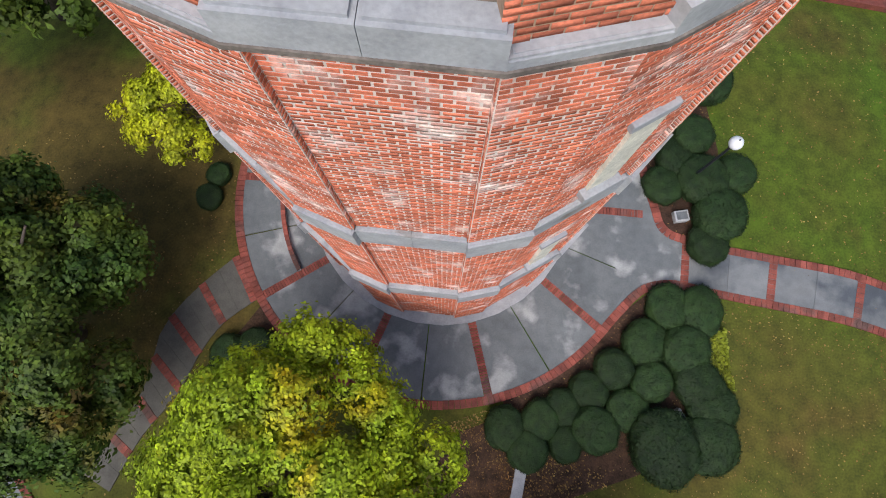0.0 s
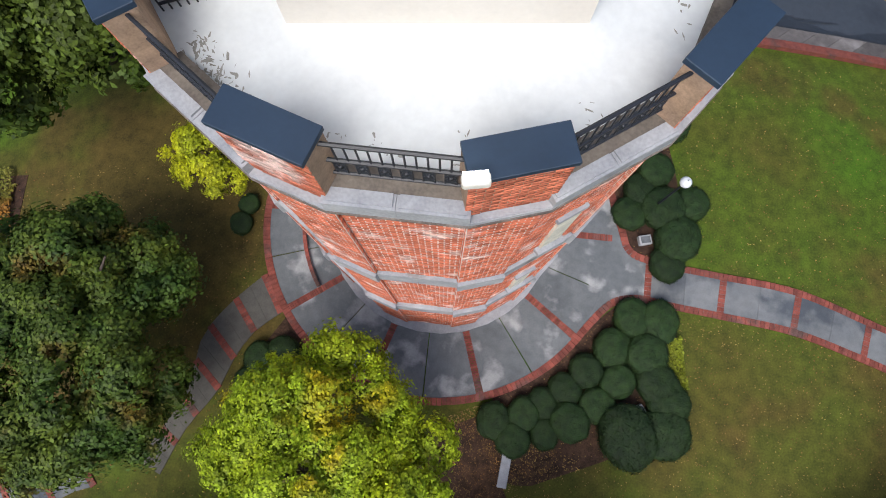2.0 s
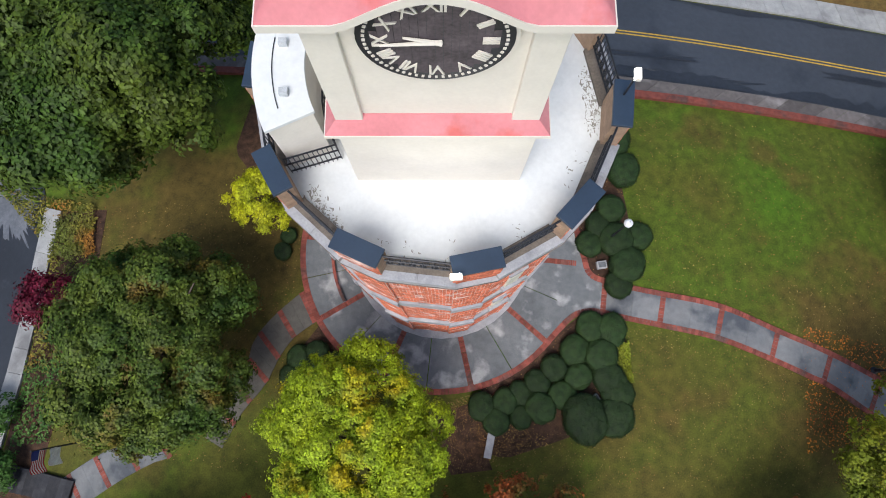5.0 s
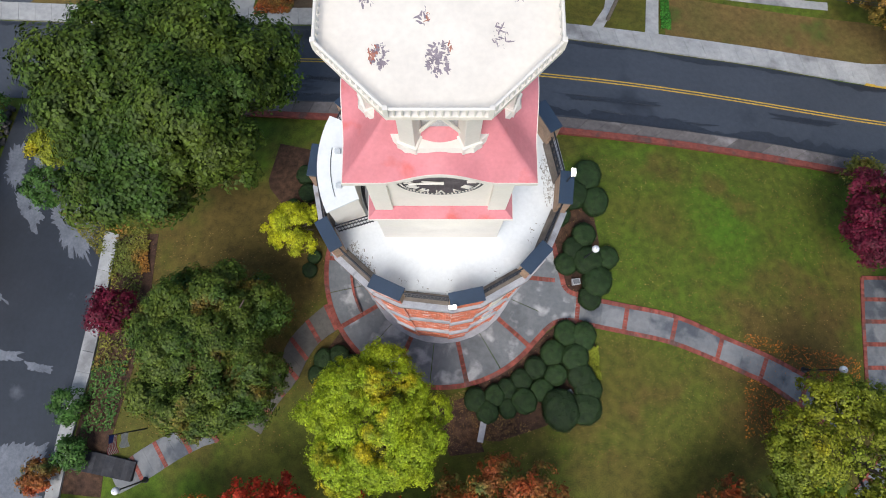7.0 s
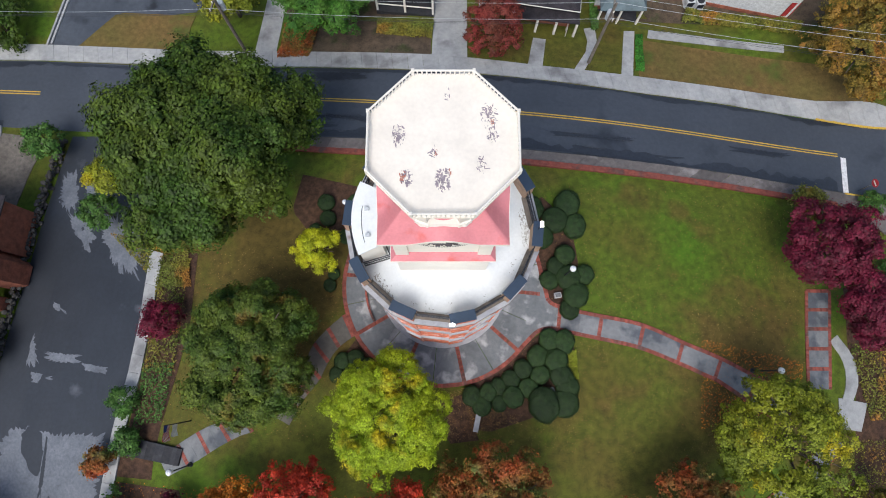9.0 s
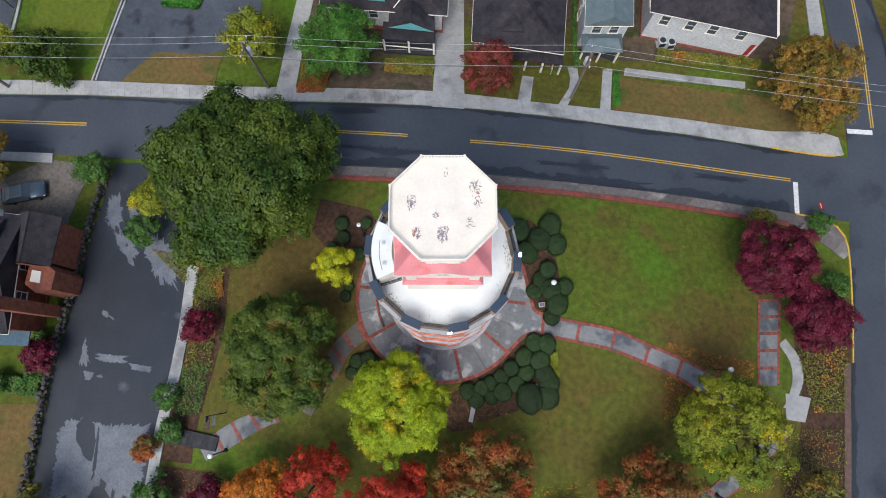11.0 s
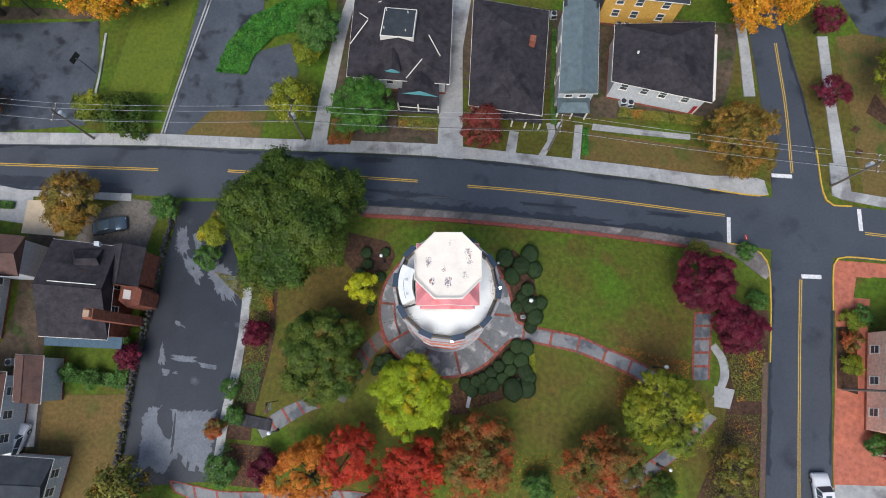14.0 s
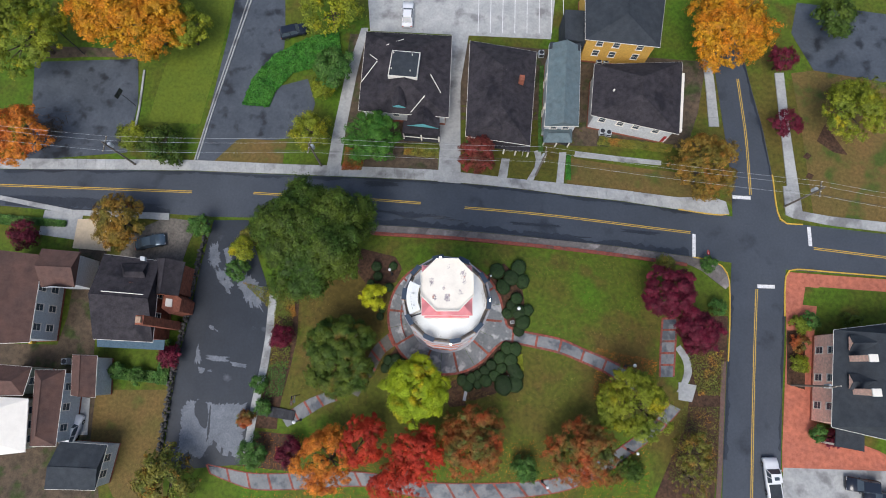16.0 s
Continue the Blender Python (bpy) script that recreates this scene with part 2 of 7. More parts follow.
def mesh_ob(name, verts, faces, material, parent=None, label="", smooth=False):
    me = bpy.data.meshes.new(name)
    me.from_pydata([tuple(v) for v in verts], [], [tuple(f) for f in faces])
    for m in material if isinstance(material, (list, tuple)) else [material]:
        me.materials.append(m)
    if smooth:
        for p in me.polygons:
            p.use_smooth = True
    ob = new(name, me)
    if parent:
        ob.parent = parent
    if label:
        ob["label"] = label
    return ob


def part(name, bm, material, parent, label="", smooth=False):
    bmesh.ops.recalc_face_normals(bm, faces=bm.faces[:])
    me = bpy.data.meshes.new(name)
    bm.to_mesh(me)
    bm.free()
    for m in material if isinstance(material, (list, tuple)) else [material]:
        me.materials.append(m)
    if smooth:
        for p in me.polygons:
            p.use_smooth = True
    ob = new(name, me)
    if parent:
        ob.parent = parent
    if label:
        ob["label"] = label
    return ob


def thing(name, m, label, category, group="", kind=""):
    ob = new(name)
    ob.matrix_world = m
    ob.empty_display_size = 0.2
    return tagged(ob, label, category, group, kind)


def add_box(bm, x0, x1, y0, y1, z0, z1, bevel=0.0, m=None):
    t = Matrix.LocRotScale(((x0 + x1) / 2, (y0 + y1) / 2, (z0 + z1) / 2), None, (x1 - x0, y1 - y0, z1 - z0))
    r = bmesh.ops.create_cube(bm, size=1, matrix=(m @ t) if m else t)
    if bevel:
        es = {e for v in r["verts"] for e in v.link_edges}
        bmesh.ops.bevel(bm, geom=list(es), offset=bevel, segments=2, affect="EDGES", profile=0.5)


def box(x0, x1, y0, y1, z0, z1, bevel=0.0, m=None):
    bm = bmesh.new()
    add_box(bm, x0, x1, y0, y1, z0, z1, bevel, m)
    return bm


def add_tube(bm, a, b, r0, r1=None, n=8):
    a, b = Vector(a), Vector(b)
    q = (b - a).to_track_quat("Z", "Y").to_matrix().to_4x4()
    bmesh.ops.create_cone(bm, cap_ends=True, segments=n, radius1=r0, radius2=r0 if r1 is None else r1, depth=(b - a).length, matrix=Matrix.Translation((a + b) / 2) @ q)


def tube(a, b, r0, r1=None, n=8):
    bm = bmesh.new()
    add_tube(bm, a, b, r0, r1, n)
    return bm


def sweep(points, r, n=5):
    """One continuous round bar along a line of points."""
    bm = bmesh.new()
    rings = []
    for i, p in enumerate(points):
        p = Vector(p)
        d = (Vector(points[min(i + 1, len(points) - 1)]) - Vector(points[max(i - 1, 0)])).normalized()
        q = d.to_track_quat("Z", "Y")
        rings.append([bm.verts.new(p + q @ Vector((r * math.cos(6.2832 * k / n), r * math.sin(6.2832 * k / n), 0))) for k in range(n)])
    for a, b in zip(rings, rings[1:]):
        for k in range(n):
            bm.faces.new((a[k], a[(k + 1) % n], b[(k + 1) % n], b[k]))
    bm.faces.new(rings[0]), bm.faces.new(rings[-1])
    return bm


def prism(points, z0, z1):
    bm = bmesh.new()
    lo = [bm.verts.new((x, y, z0)) for x, y in points]
    hi = [bm.verts.new((x, y, z1)) for x, y in points]
    n = len(points)
    bm.faces.new(lo), bm.faces.new(hi)
    for i in range(n):
        bm.faces.new((lo[i], lo[(i + 1) % n], hi[(i + 1) % n], hi[i]))
    return bm


def lathe(profile, n=24, a0=0.0, a1=360.0):
    """A turned shape from (radius, height) pairs."""
    bm = bmesh.new()
    full = abs(a1 - a0) >= 360
    cols = n if full else n + 1
    ring = [[bm.verts.new((r * math.cos(radians(a0 + (a1 - a0) * i / n)), r * math.sin(radians(a0 + (a1 - a0) * i / n)), z)) for r, z in profile] for i in range(cols)]
    for i in range(n):
        p, q = ring[i], ring[(i + 1) % cols]
        for j in range(len(profile) - 1):
            bm.faces.new((p[j], q[j], q[j + 1], p[j + 1]))
    bmesh.ops.remove_doubles(bm, verts=bm.verts[:], dist=1e-4)
    return bm


def resample(points, step, curve=False):
    p = [Vector(q) for q in points]
    if curve and len(p) > 2:
        out = []
        ext = [2 * p[0] - p[1]] + p + [2 * p[-1] - p[-2]]
        for i in range(1, len(ext) - 2):
            a, b, c, d = ext[i - 1 : i + 3]
            for k in range(8):
                t = k / 8
                out.append(0.5 * (2 * b + (c - a) * t + (2 * a - 5 * b + 4 * c - d) * t * t + (3 * b - a - 3 * c + d) * t**3))
        p = out + [p[-1]]
    s = [0.0]
    for a, b in zip(p, p[1:]):
        s.append(s[-1] + (b - a).length)
    n = step if isinstance(step, int) else max(1, round(s[-1] / step))
    s = np.array(s)
    w = np.linspace(0, s[-1], n + 1)
    return np.stack([np.interp(w, s, [q[k] for q in p]) for k in (0, 1)], 1)


def strip(name, left, right, off, material, step=1.5, across=3, curve=False, depth=0.3, parent=None, label=""):
    """A paved strip that follows the hill, with sides that go down into it."""
    n = max(1, round(max(sum(math.dist(a, b) for a, b in zip(q, q[1:])) for q in (left, right)) / step))
    a, b = resample(left, n, curve), resample(right, n, curve)
    v, f = [], []
    for i in range(n + 1):
        for j in range(across + 1):
            x, y = a[i] + (b[i] - a[i]) * j / across
            v.append((x, y, gz(x, y) + off))
    w = across + 1
    for i in range(n):
        for j in range(across):
            f.append((i * w + j, (i + 1) * w + j, (i + 1) * w + j + 1, i * w + j + 1))
    rim = [i * w for i in range(n + 1)] + [n * w + j for j in range(1, w)] + [i * w + across for i in range(n - 1, -1, -1)] + [j for j in range(across - 1, 0, -1)]
    base = len(v)
    for k in rim:
        v.append((v[k][0], v[k][1], v[k][2] - depth))
    m = len(rim)
    for i in range(m):
        f.append((rim[i], base + i, base + (i + 1) % m, rim[(i + 1) % m]))
    ob = mesh_ob(name, v, f, material, parent, label)
    bm = bmesh.new()
    bm.from_mesh(ob.data)
    bmesh.ops.recalc_face_normals(bm, faces=bm.faces[:])
    bm.to_mesh(ob.data)
    bm.free()
    return ob


def offset_line(points, d, curve=True, step=0.8):
    p = resample(points, step, curve)
    t = np.gradient(p, axis=0)
    t /= np.linalg.norm(t, axis=1)[:, None]
    return [tuple(q) for q in p + d * np.stack([-t[:, 1], t[:, 0]], 1)]


def band(name, points, width, off, material, curve=True, depth=0.2, parent=None, label="", step=1.2):
    return strip(name, offset_line(points, width / 2, curve), offset_line(points, -width / 2, curve), off, material, step, 1, False, depth, parent, label)


def setting(ob, label, category):
    return tagged(ob, label, category, kind="structure")


def on_ground(x, y, rz=0.0, dz=0.0):
    return pose(x, y, gz(x, y) + dz, 0, 0, rz)


# ---- the ground ----
def ground():
    v, f = [], []
    xs = np.concatenate([[-2500, -600, -250, -150], np.arange(-96, 96.1, 1.5), [150, 250, 600, 2500]])
    for y in xs:
        for x in xs:
            v.append((x, y, gz(x, y)))
    n = len(xs)
    for i in range(n - 1):
        for j in range(n - 1):
            f.append((i * n + j, i * n + j + 1, (i + 1) * n + j + 1, (i + 1) * n + j))
    setting(mesh_ob("ground", v, f, LAWN, smooth=True), "patchy green and brown autumn lawn on a hill", "lawn")


ground()

# roads and paved yards
setting(strip("road_north", [(-76.18, 30.88), (-70.73, 30.50), (-61.75, 30.50), (-40.19, 30.22), (-25.75, 29.58), (-17.51, 28.88), (-0.73, 27.41), (9.57, 26.37), (18.23, 25.39), (27.17, 24.76), (36.24, 23.72), (44.20, 22.79), (52.03, 21.97), (55.47, 21.43), (68.22, 19.89), (74.38, 19.08)], [(-75.09, 24.72), (-69.75, 24.53), (-60.78, 23.70), (-43.06, 23.16), (-35.97, 22.70), (-27.81, 22.42), (-9.07, 20.26), (0.94, 19.34), (9.16, 18.58), (17.51, 17.91), (26.21, 17.29), (37.09, 16.25), (44.26, 15.34), (52.37, 14.30), (67.10, 13.08), (73.17, 12.38)], 0.04, ASPHALT, across=6), "dark asphalt street with damp patches and a double yellow line", "road")
setting(strip("road_east", [(44.17, 17.65), (42.94, 10.61), (41.69, 3.85), (40.40, -4.23), (39.34, -12.00), (38.10, -23.97)], [(52.36, 17.65), (51.47, 10.65), (50.45, 3.88), (49.09, -4.27), (47.94, -12.10), (46.30, -24.00)], 0.046, ASPHALT, across=4), "dark asphalt side street running downhill", "road")
setting(strip("road_upper", [(44.24, 54.48), (44.61, 44.17), (44.98, 35.29), (45.18, 28.62), (44.65, 21.25)], [(48.98, 54.48), (50.17, 44.17), (51.20, 37.23), (51.72, 29.56), (51.94, 21.25)], 0.046, ASPHALT, across=4), "narrow asphalt street going uphill between lawns", "road")
setting(strip("road_lot", [(-36.0, 22.15), (-36.6, 19.43), (-37.5, 14.09), (-38.4, 7.21), (-39.45, 0.58), (-40.0, -5.85), (-40.4, -14.77)], [(-30.51, 22.05), (-28.91, 17.42), (-25.79, 10.31), (-25.89, 3.72), (-26.37, -0.25), (-27.43, -5.33), (-28.49, -13.54)], 0.05, ASPHALT_OLD, across=4), "worn patched asphalt lane with grey streaks", "road")
setting(strip("driveway_upper", [(-35.52, 63.08), (-36.29, 54.48), (-37.49, 46.19), (-38.65, 38.21), (-39.90, 31.93)], [(-27.32, 63.08), (-26.81, 54.48), (-26.92, 48.24), (-29.19, 40.18), (-32.70, 31.93)], 0.045, ASPHALT_PALE, across=3), "cracked grey asphalt driveway with dark repairs", "driveway")
setting(strip("lot_upper", [(-33.27, 43.16), (-32.75, 38.70), (-32.46, 34.80)], [(-22.61, 46.19), (-20.98, 41.17), (-25.27, 35.77)], 0.04, ASPHALT_PALE, across=4), "small asphalt yard beside the ivy bank", "driveway")
setting(strip("parking_west", [(-68.00, 49.26), (-67.29, 42.16), (-67.36, 31.93)], [(-50.92, 49.78), (-50.06, 42.16), (-50.87, 33.36)], 0.045, ASPHALT_PALE, across=5), "cracked asphalt parking yard", "parking")
setting(strip("parking_north", [(-13.35, 64.18), (-12.62, 55.01)], [(19.07, 64.18), (17.67, 53.43)], 0.045, WALKC, across=6), "pale concrete parking lot with white bays", "parking")
setting(strip("parking_east", [(59.70, 60.35), (57.98, 54.48), (60.84, 47.72)], [(77.47, 57.66), (76.39, 51.34), (74.41, 45.18)], 0.045, ASPHALT_PALE, across=5), "wet asphalt parking yard", "parking")
setting(strip("brick_drive_east", [(52.02, 13.60), (51.47, 10.65), (50.78, 3.88), (49.42, -4.27), (48.10, -12.10), (47.77, -14.77)], [(56.97, 13.25), (54.82, 3.88), (53.70, -4.27), (53.87, -9.01), (62.32, -12.10), (68.11, -15.90)], 0.05, BRICKDRIVE, across=4), "red brick paved forecourt", "forecourt")
setting(strip("drive_concrete_east", [(48.00, -14.24), (47.44, -17.40), (47.00, -19.63)], [(65.10, -14.77), (64.53, -18.15), (64.15, -20.36)], 0.055, WALKC, across=4), "pale concrete driveway", "driveway")

DRY = mat("dry_grass", (0.17, 0.1, 0.035), (0.1, 0.09, 0.022), scale=0.2, fine=14, grain=0.35, bump=0.4, stain=(0.06, 0.085, 0.014), stain_scale=0.25, stain_cut=0.55)
DIRT = mat("garden_dirt", (0.11, 0.078, 0.052), (0.065, 0.05, 0.034), scale=0.5, fine=10, grain=0.45, bump=0.5, stain=(0.04, 0.055, 0.016), stain_scale=0.4)
setting(strip("yard_west", [(-51.11, -3.47), (-51.01, -10.56), (-46.84, -18.15)], [(-40.49, -3.47), (-40.86, -10.56), (-39.52, -19.63)], 0.02, DRY, 1.5, 4), "dry brown back yard grass", "yard")
setting(strip("yard_houses", [(-56.43, 17.65), (-56.73, 7.24), (-58.30, 0.58), (-60.07, -4.27)], [(-52.08, 17.65), (-52.31, 7.24), (-52.04, 0.58), (-51.00, -4.27)], 0.02, DIRT, 1.5, 3), "bare dirt side yard between houses", "yard")
setting(strip("verge_north", [(19.40, 32.03), (29.71, 30.79), (37.34, 29.94), (41.26, 28.81)], [(18.78, 27.38), (28.31, 26.55), (36.01, 25.68), (42.02, 25.64)], 0.02, DRY, 1.5, 4), "dry brown verge grass", "lawn")
setting(strip("verge_corner", [(57.04, 47.21), (57.45, 36.25), (57.39, 22.61)], [(73.04, 49.26), (70.59, 34.32), (68.52, 21.70)], 0.02, DRY, 1.5, 5), "yellow-brown corner lawn", "lawn")
YGRASS = mat("yellow_green_grass", (0.12, 0.15, 0.012), (0.085, 0.125, 0.012), scale=0.25, fine=14, grain=0.3, bump=0.4)
setting(strip("lawn_yard", [(-44.21, 63.08), (-44.97, 53.22), (-46.79, 46.19), (-48.11, 38.70)], [(-35.72, 63.08), (-36.96, 53.43), (-38.24, 46.19), (-39.66, 38.21)], 0.02, YGRASS, 1.5, 4), "bright yellow-green yard lawn", "lawn")
setting(strip("bed_parking", [(-67.68, 52.17), (-60.11, 51.96), (-51.59, 51.54)], [(-67.53, 49.88), (-59.88, 50.19), (-51.06, 50.19)], 0.05, DIRT, 1.5, 2), "bare earth bed along the parking yard", "flower bed")
setting(strip("verge_drive", [(-36.75, 31.93), (-33.42, 35.48), (-32.53, 35.67)], [(-25.90, 31.42), (-25.63, 34.13), (-25.24, 35.29)], 0.055, DRY, 1.0, 2), "dry grass island by the drive", "lawn")
setting(strip("yard_fronts", [(-16.26, 30.32), (-15.17, 34.64)], [(-1.17, 29.23), (-1.18, 33.57)], 0.02, DIRT, 1.2, 4), "leafy front garden with russet beds", "yard")
for pts in ([(59.59, 35.29), (62.03, 33.36), (64.22, 32.88), (63.96, 37.23), (61.36, 38.21)], [(56.96, 32.59), (57.80, 32.12), (58.43, 32.78), (57.78, 33.36)], [(56.94, 29.09), (57.89, 28.81), (58.35, 29.56), (57.50, 29.94)]):
    c = np.mean(np.array(pts), 0)
    setting(strip("mulch_ring", [tuple(c + (np.array(pts[0]) - c)), pts[1]], [pts[-1], pts[2]], 0.04, MULCH, 0.8, 2), "dark mulch ring on the lawn", "flower bed")

setting(strip("yard_lower", [(-71.32, 3.38), (-69.97, -4.27), (-67.25, -19.63)], [(-52.34, 2.89), (-51.00, -4.27), (-48.64, -19.63)], 0.012, DIRT, 1.5, 6), "dark bare ground between the lower houses", "yard")
setting(strip("yard_north", [(-15.92, 54.48), (-17.26, 40.18), (-15.63, 34.65)], [(43.26, 49.26), (41.00, 40.18), (38.62, 34.13)], 0.012, DIRT, 1.5, 10), "bare earth and leaf litter between the houses", "yard")
setting(strip("walk_forecourt", [(52.41, 13.95), (61.27, 13.25), (73.17, 12.38)], [(52.16, 12.03), (60.99, 11.34), (72.83, 10.48)], 0.058, BRICKDRIVE, 1.2, 2), "red brick walk beside the street", "path")
setting(strip("bed_forecourt", [(54.61, 11.69), (60.95, 11.08), (69.38, 10.31)], [(53.81, 8.94), (60.53, 8.26), (68.98, 7.92)], 0.056, LAWN, 1.2, 2), "green grass bed beside the brick walk", "lawn")
setting(strip("bed_drive", [(50.94, 5.13), (49.95, -2.67)], [(53.64, 5.13), (52.49, -3.47)], 0.066, MULCH, 1.2, 2), "planted mulch bed by the forecourt", "flower bed")

def slab_walk(name, left, right, off, material, label, unit=1.5):
    """A sidewalk of single slabs with open joints."""
    top = setting(new(name), label, "sidewalk")
    n = max(1, round(sum(math.dist(a, b) for a, b in zip(left, left[1:])) / unit))
    a, b = resample(left, n), resample(right, n)
    for i in range(n):
        A = [tuple(a[i] + (a[i + 1] - a[i]) * f) for f in (0.007, 0.993)]
        B = [tuple(b[i] + (b[i + 1] - b[i]) * f) for f in (0.007, 0.993)]
        strip("slab", A, B, off + 0.012 * random.random(), material, 2.0, 1, depth=0.25, parent=top)
    return top


# sidewalks
slab_walk("sidewalk_north", [(-76.49, 32.69), (-71.02, 32.31), (-40.36, 32.02), (-27.71, 31.45), (-17.65, 30.78), (-0.73, 29.42), (9.66, 28.06), (18.42, 27.36), (27.41, 26.70), (36.48, 25.78), (42.04, 25.82), (43.91, 25.08)], [(-76.19, 30.98), (-70.74, 30.60), (-40.20, 30.31), (-25.76, 29.68), (-17.52, 28.98), (-0.73, 27.51), (9.57, 26.46), (18.24, 25.49), (27.18, 24.86), (36.25, 23.81), (42.47, 23.06), (44.23, 23.06)], 0.17, WALKC, "pale concrete sidewalk with worn joints")
slab_walk("sidewalk_park", [(-27.80, 22.32), (-9.06, 20.17), (0.94, 19.25), (9.16, 18.49), (17.50, 17.82), (26.20, 17.20), (37.08, 16.16), (40.87, 15.64), (42.60, 14.26), (43.02, 11.91)], [(-27.69, 21.30), (-9.01, 19.08), (0.93, 18.28), (9.11, 17.52), (17.42, 16.84), (26.06, 16.13), (36.02, 15.23), (38.65, 14.17), (40.47, 12.64), (42.30, 11.29)], 0.17, PARKWALK, "stained grey-brown concrete sidewalk along the park edge")
setting(band("kerb_brick_park", [(-19.45, 20.25), (-9.00, 18.81), (0.93, 18.01), (9.10, 17.26), (17.39, 16.58), (26.03, 15.86), (36.44, 14.89)], 0.5, 0.3, PAVER, depth=0.5), "red brick edging along the park lawn", "edging")
slab_walk("sidewalk_west", [(-70.02, 26.19), (-58.14, 23.80), (-43.07, 23.25)], [(-69.90, 25.45), (-58.03, 22.97), (-42.96, 22.15)], 0.17, WALKC, "pale concrete sidewalk")
slab_walk("sidewalk_lot", [(-25.79, 10.31), (-25.89, 3.72), (-26.37, -0.25), (-27.43, -5.33), (-28.49, -13.54)], [(-24.50, 9.94), (-24.74, 3.71), (-25.14, -0.25), (-26.22, -5.31), (-27.39, -13.50)], 0.2, WALKC, "pale concrete kerb walk beside the lane")
setting(strip("sidewalk_east", [(40.20, 0.57), (39.03, -7.36), (37.69, -18.18)], [(40.95, 0.57), (39.8, -7.37), (38.45, -18.21)], 0.17, TANBRICK, across=2), "narrow dull brick sidewalk with concrete kerb", "sidewalk")
slab_walk("sidewalk_upper", [(53.19, 27.68), (53.00, 22.70), (59.84, 21.25), (71.02, 19.89)], [(54.08, 27.68), (54.20, 23.80), (60.05, 22.70), (71.28, 21.43)], 0.17, WALKC, "pale concrete sidewalk at the street corner")
slab_walk("sidewalk_upper_left", [(54.24, 47.21), (53.99, 36.25), (53.75, 23.06)], [(55.74, 47.21), (55.45, 36.25), (55.69, 23.06)], 0.16, WALKC, "concrete walk up the hill")
slab_walk("sidewalk_hill", [(42.53, 53.43), (42.67, 45.18), (42.50, 37.72)], [(43.85, 53.43), (44.16, 45.18), (44.14, 37.72)], 0.16, WALKC, "concrete walk beside the uphill street")

# road paint
for pts in ([(-75.68, 28.06), (-39.87, 26.75)], [(-30.13, 26.53), (-25.44, 26.10)], [(-13.47, 24.86), (-3.68, 23.75)], [(2.81, 22.92), (37.79, 20.06)], [(56.71, 17.65), (73.72, 15.44)], [(47.19, 11.34), (45.71, 2.22), (44.32, -7.42), (42.30, -24.00)], [(48.07, 46.19), (48.35, 36.25), (47.95, 26.29)]):
    for d in (-0.13, 0.13):
        setting(band("road_line", offset_line(pts, d, False), 0.11, 0.055, LINE_Y, False, 0.006, step=3.0), "yellow painted centre line", "road marking")
for pts in ([(38.31, 19.81), (37.82, 16.18)], [(47.33, 11.77), (49.97, 11.69)], [(56.39, 21.06), (56.24, 18.01)], [(45.06, 25.92), (47.88, 25.73)]):
    setting(band("stop_line", pts, 0.55, 0.056, LINE_W, False, 0.006), "white painted stop bar", "road marking")
for pts in ([(37.62, 16.09), (40.87, 15.64), (42.60, 14.26), (42.98, 12.35), (42.40, 7.19), (41.30, 0.57)], [(36.25, 23.81), (42.46, 22.97), (44.24, 23.16)], [(51.72, 29.56), (52.07, 22.33), (55.47, 21.43)], [(50.87, 7.24), (51.61, 12.38), (52.80, 14.30), (58.79, 13.95), (67.13, 13.25)]):
    setting(band("yellow_kerb", pts, 0.18, 0.18, LINE_Y, True, 0.2), "yellow painted kerb edge", "kerb")

# ---- the park's paths ----
AX, AY = 0.0, 6.75         # the tower's axis
PHI = 11.5                 # the bearing of its first pier, from the front, in degrees


def polar(r, deg, z=None):
    """A point at a bearing from the tower's front, turning towards +x."""
    p = (AX + r * math.sin(radians(deg)), AY - r * math.cos(radians(deg)))
    return p if z is None else (*p, z)


def sector(r0, r1, a0, a1, z0, z1, n=4):
    pts = [polar(r1, a0 + (a1 - a0) * i / n) for i in range(n + 1)] + [polar(r0, a1 + (a0 - a1) * i / n) for i in range(n + 1)]
    return prism(pts, z0, z1)


def pavers(name, centre, width, off, parent, unit=0.21, label="red brick edging", curve=True):
    """A soldier course of single bricks along a line, all of one edging."""
    p = resample(centre, unit, curve)
    v, f = [], []
    for i in range(len(p) - 1):
        a, b = p[i], p[i + 1]
        t = (b - a) / (np.linalg.norm(b - a) + 1e-9)
        nrm = np.array((-t[1], t[0])) * width / 2
        a2, b2 = a + t * 0.008, b - t * 0.008
        h = off + 0.006 * random.random()
        q = [a2 - nrm, b2 - nrm, b2 + nrm, a2 + nrm]
        k = len(v)
        v += [(x, y, gz(x, y) + h) for x, y in q] + [(x, y, gz(x, y) + h - 0.12) for x, y in q]
        f += [(k, k + 1, k + 2, k + 3)] + [(k + j, k + 4 + j, k + 4 + (j + 1) % 4, k + (j + 1) % 4) for j in range(4)]
    return tagged(mesh_ob(name, v, f, PAVER, parent, label), kind="stuff")


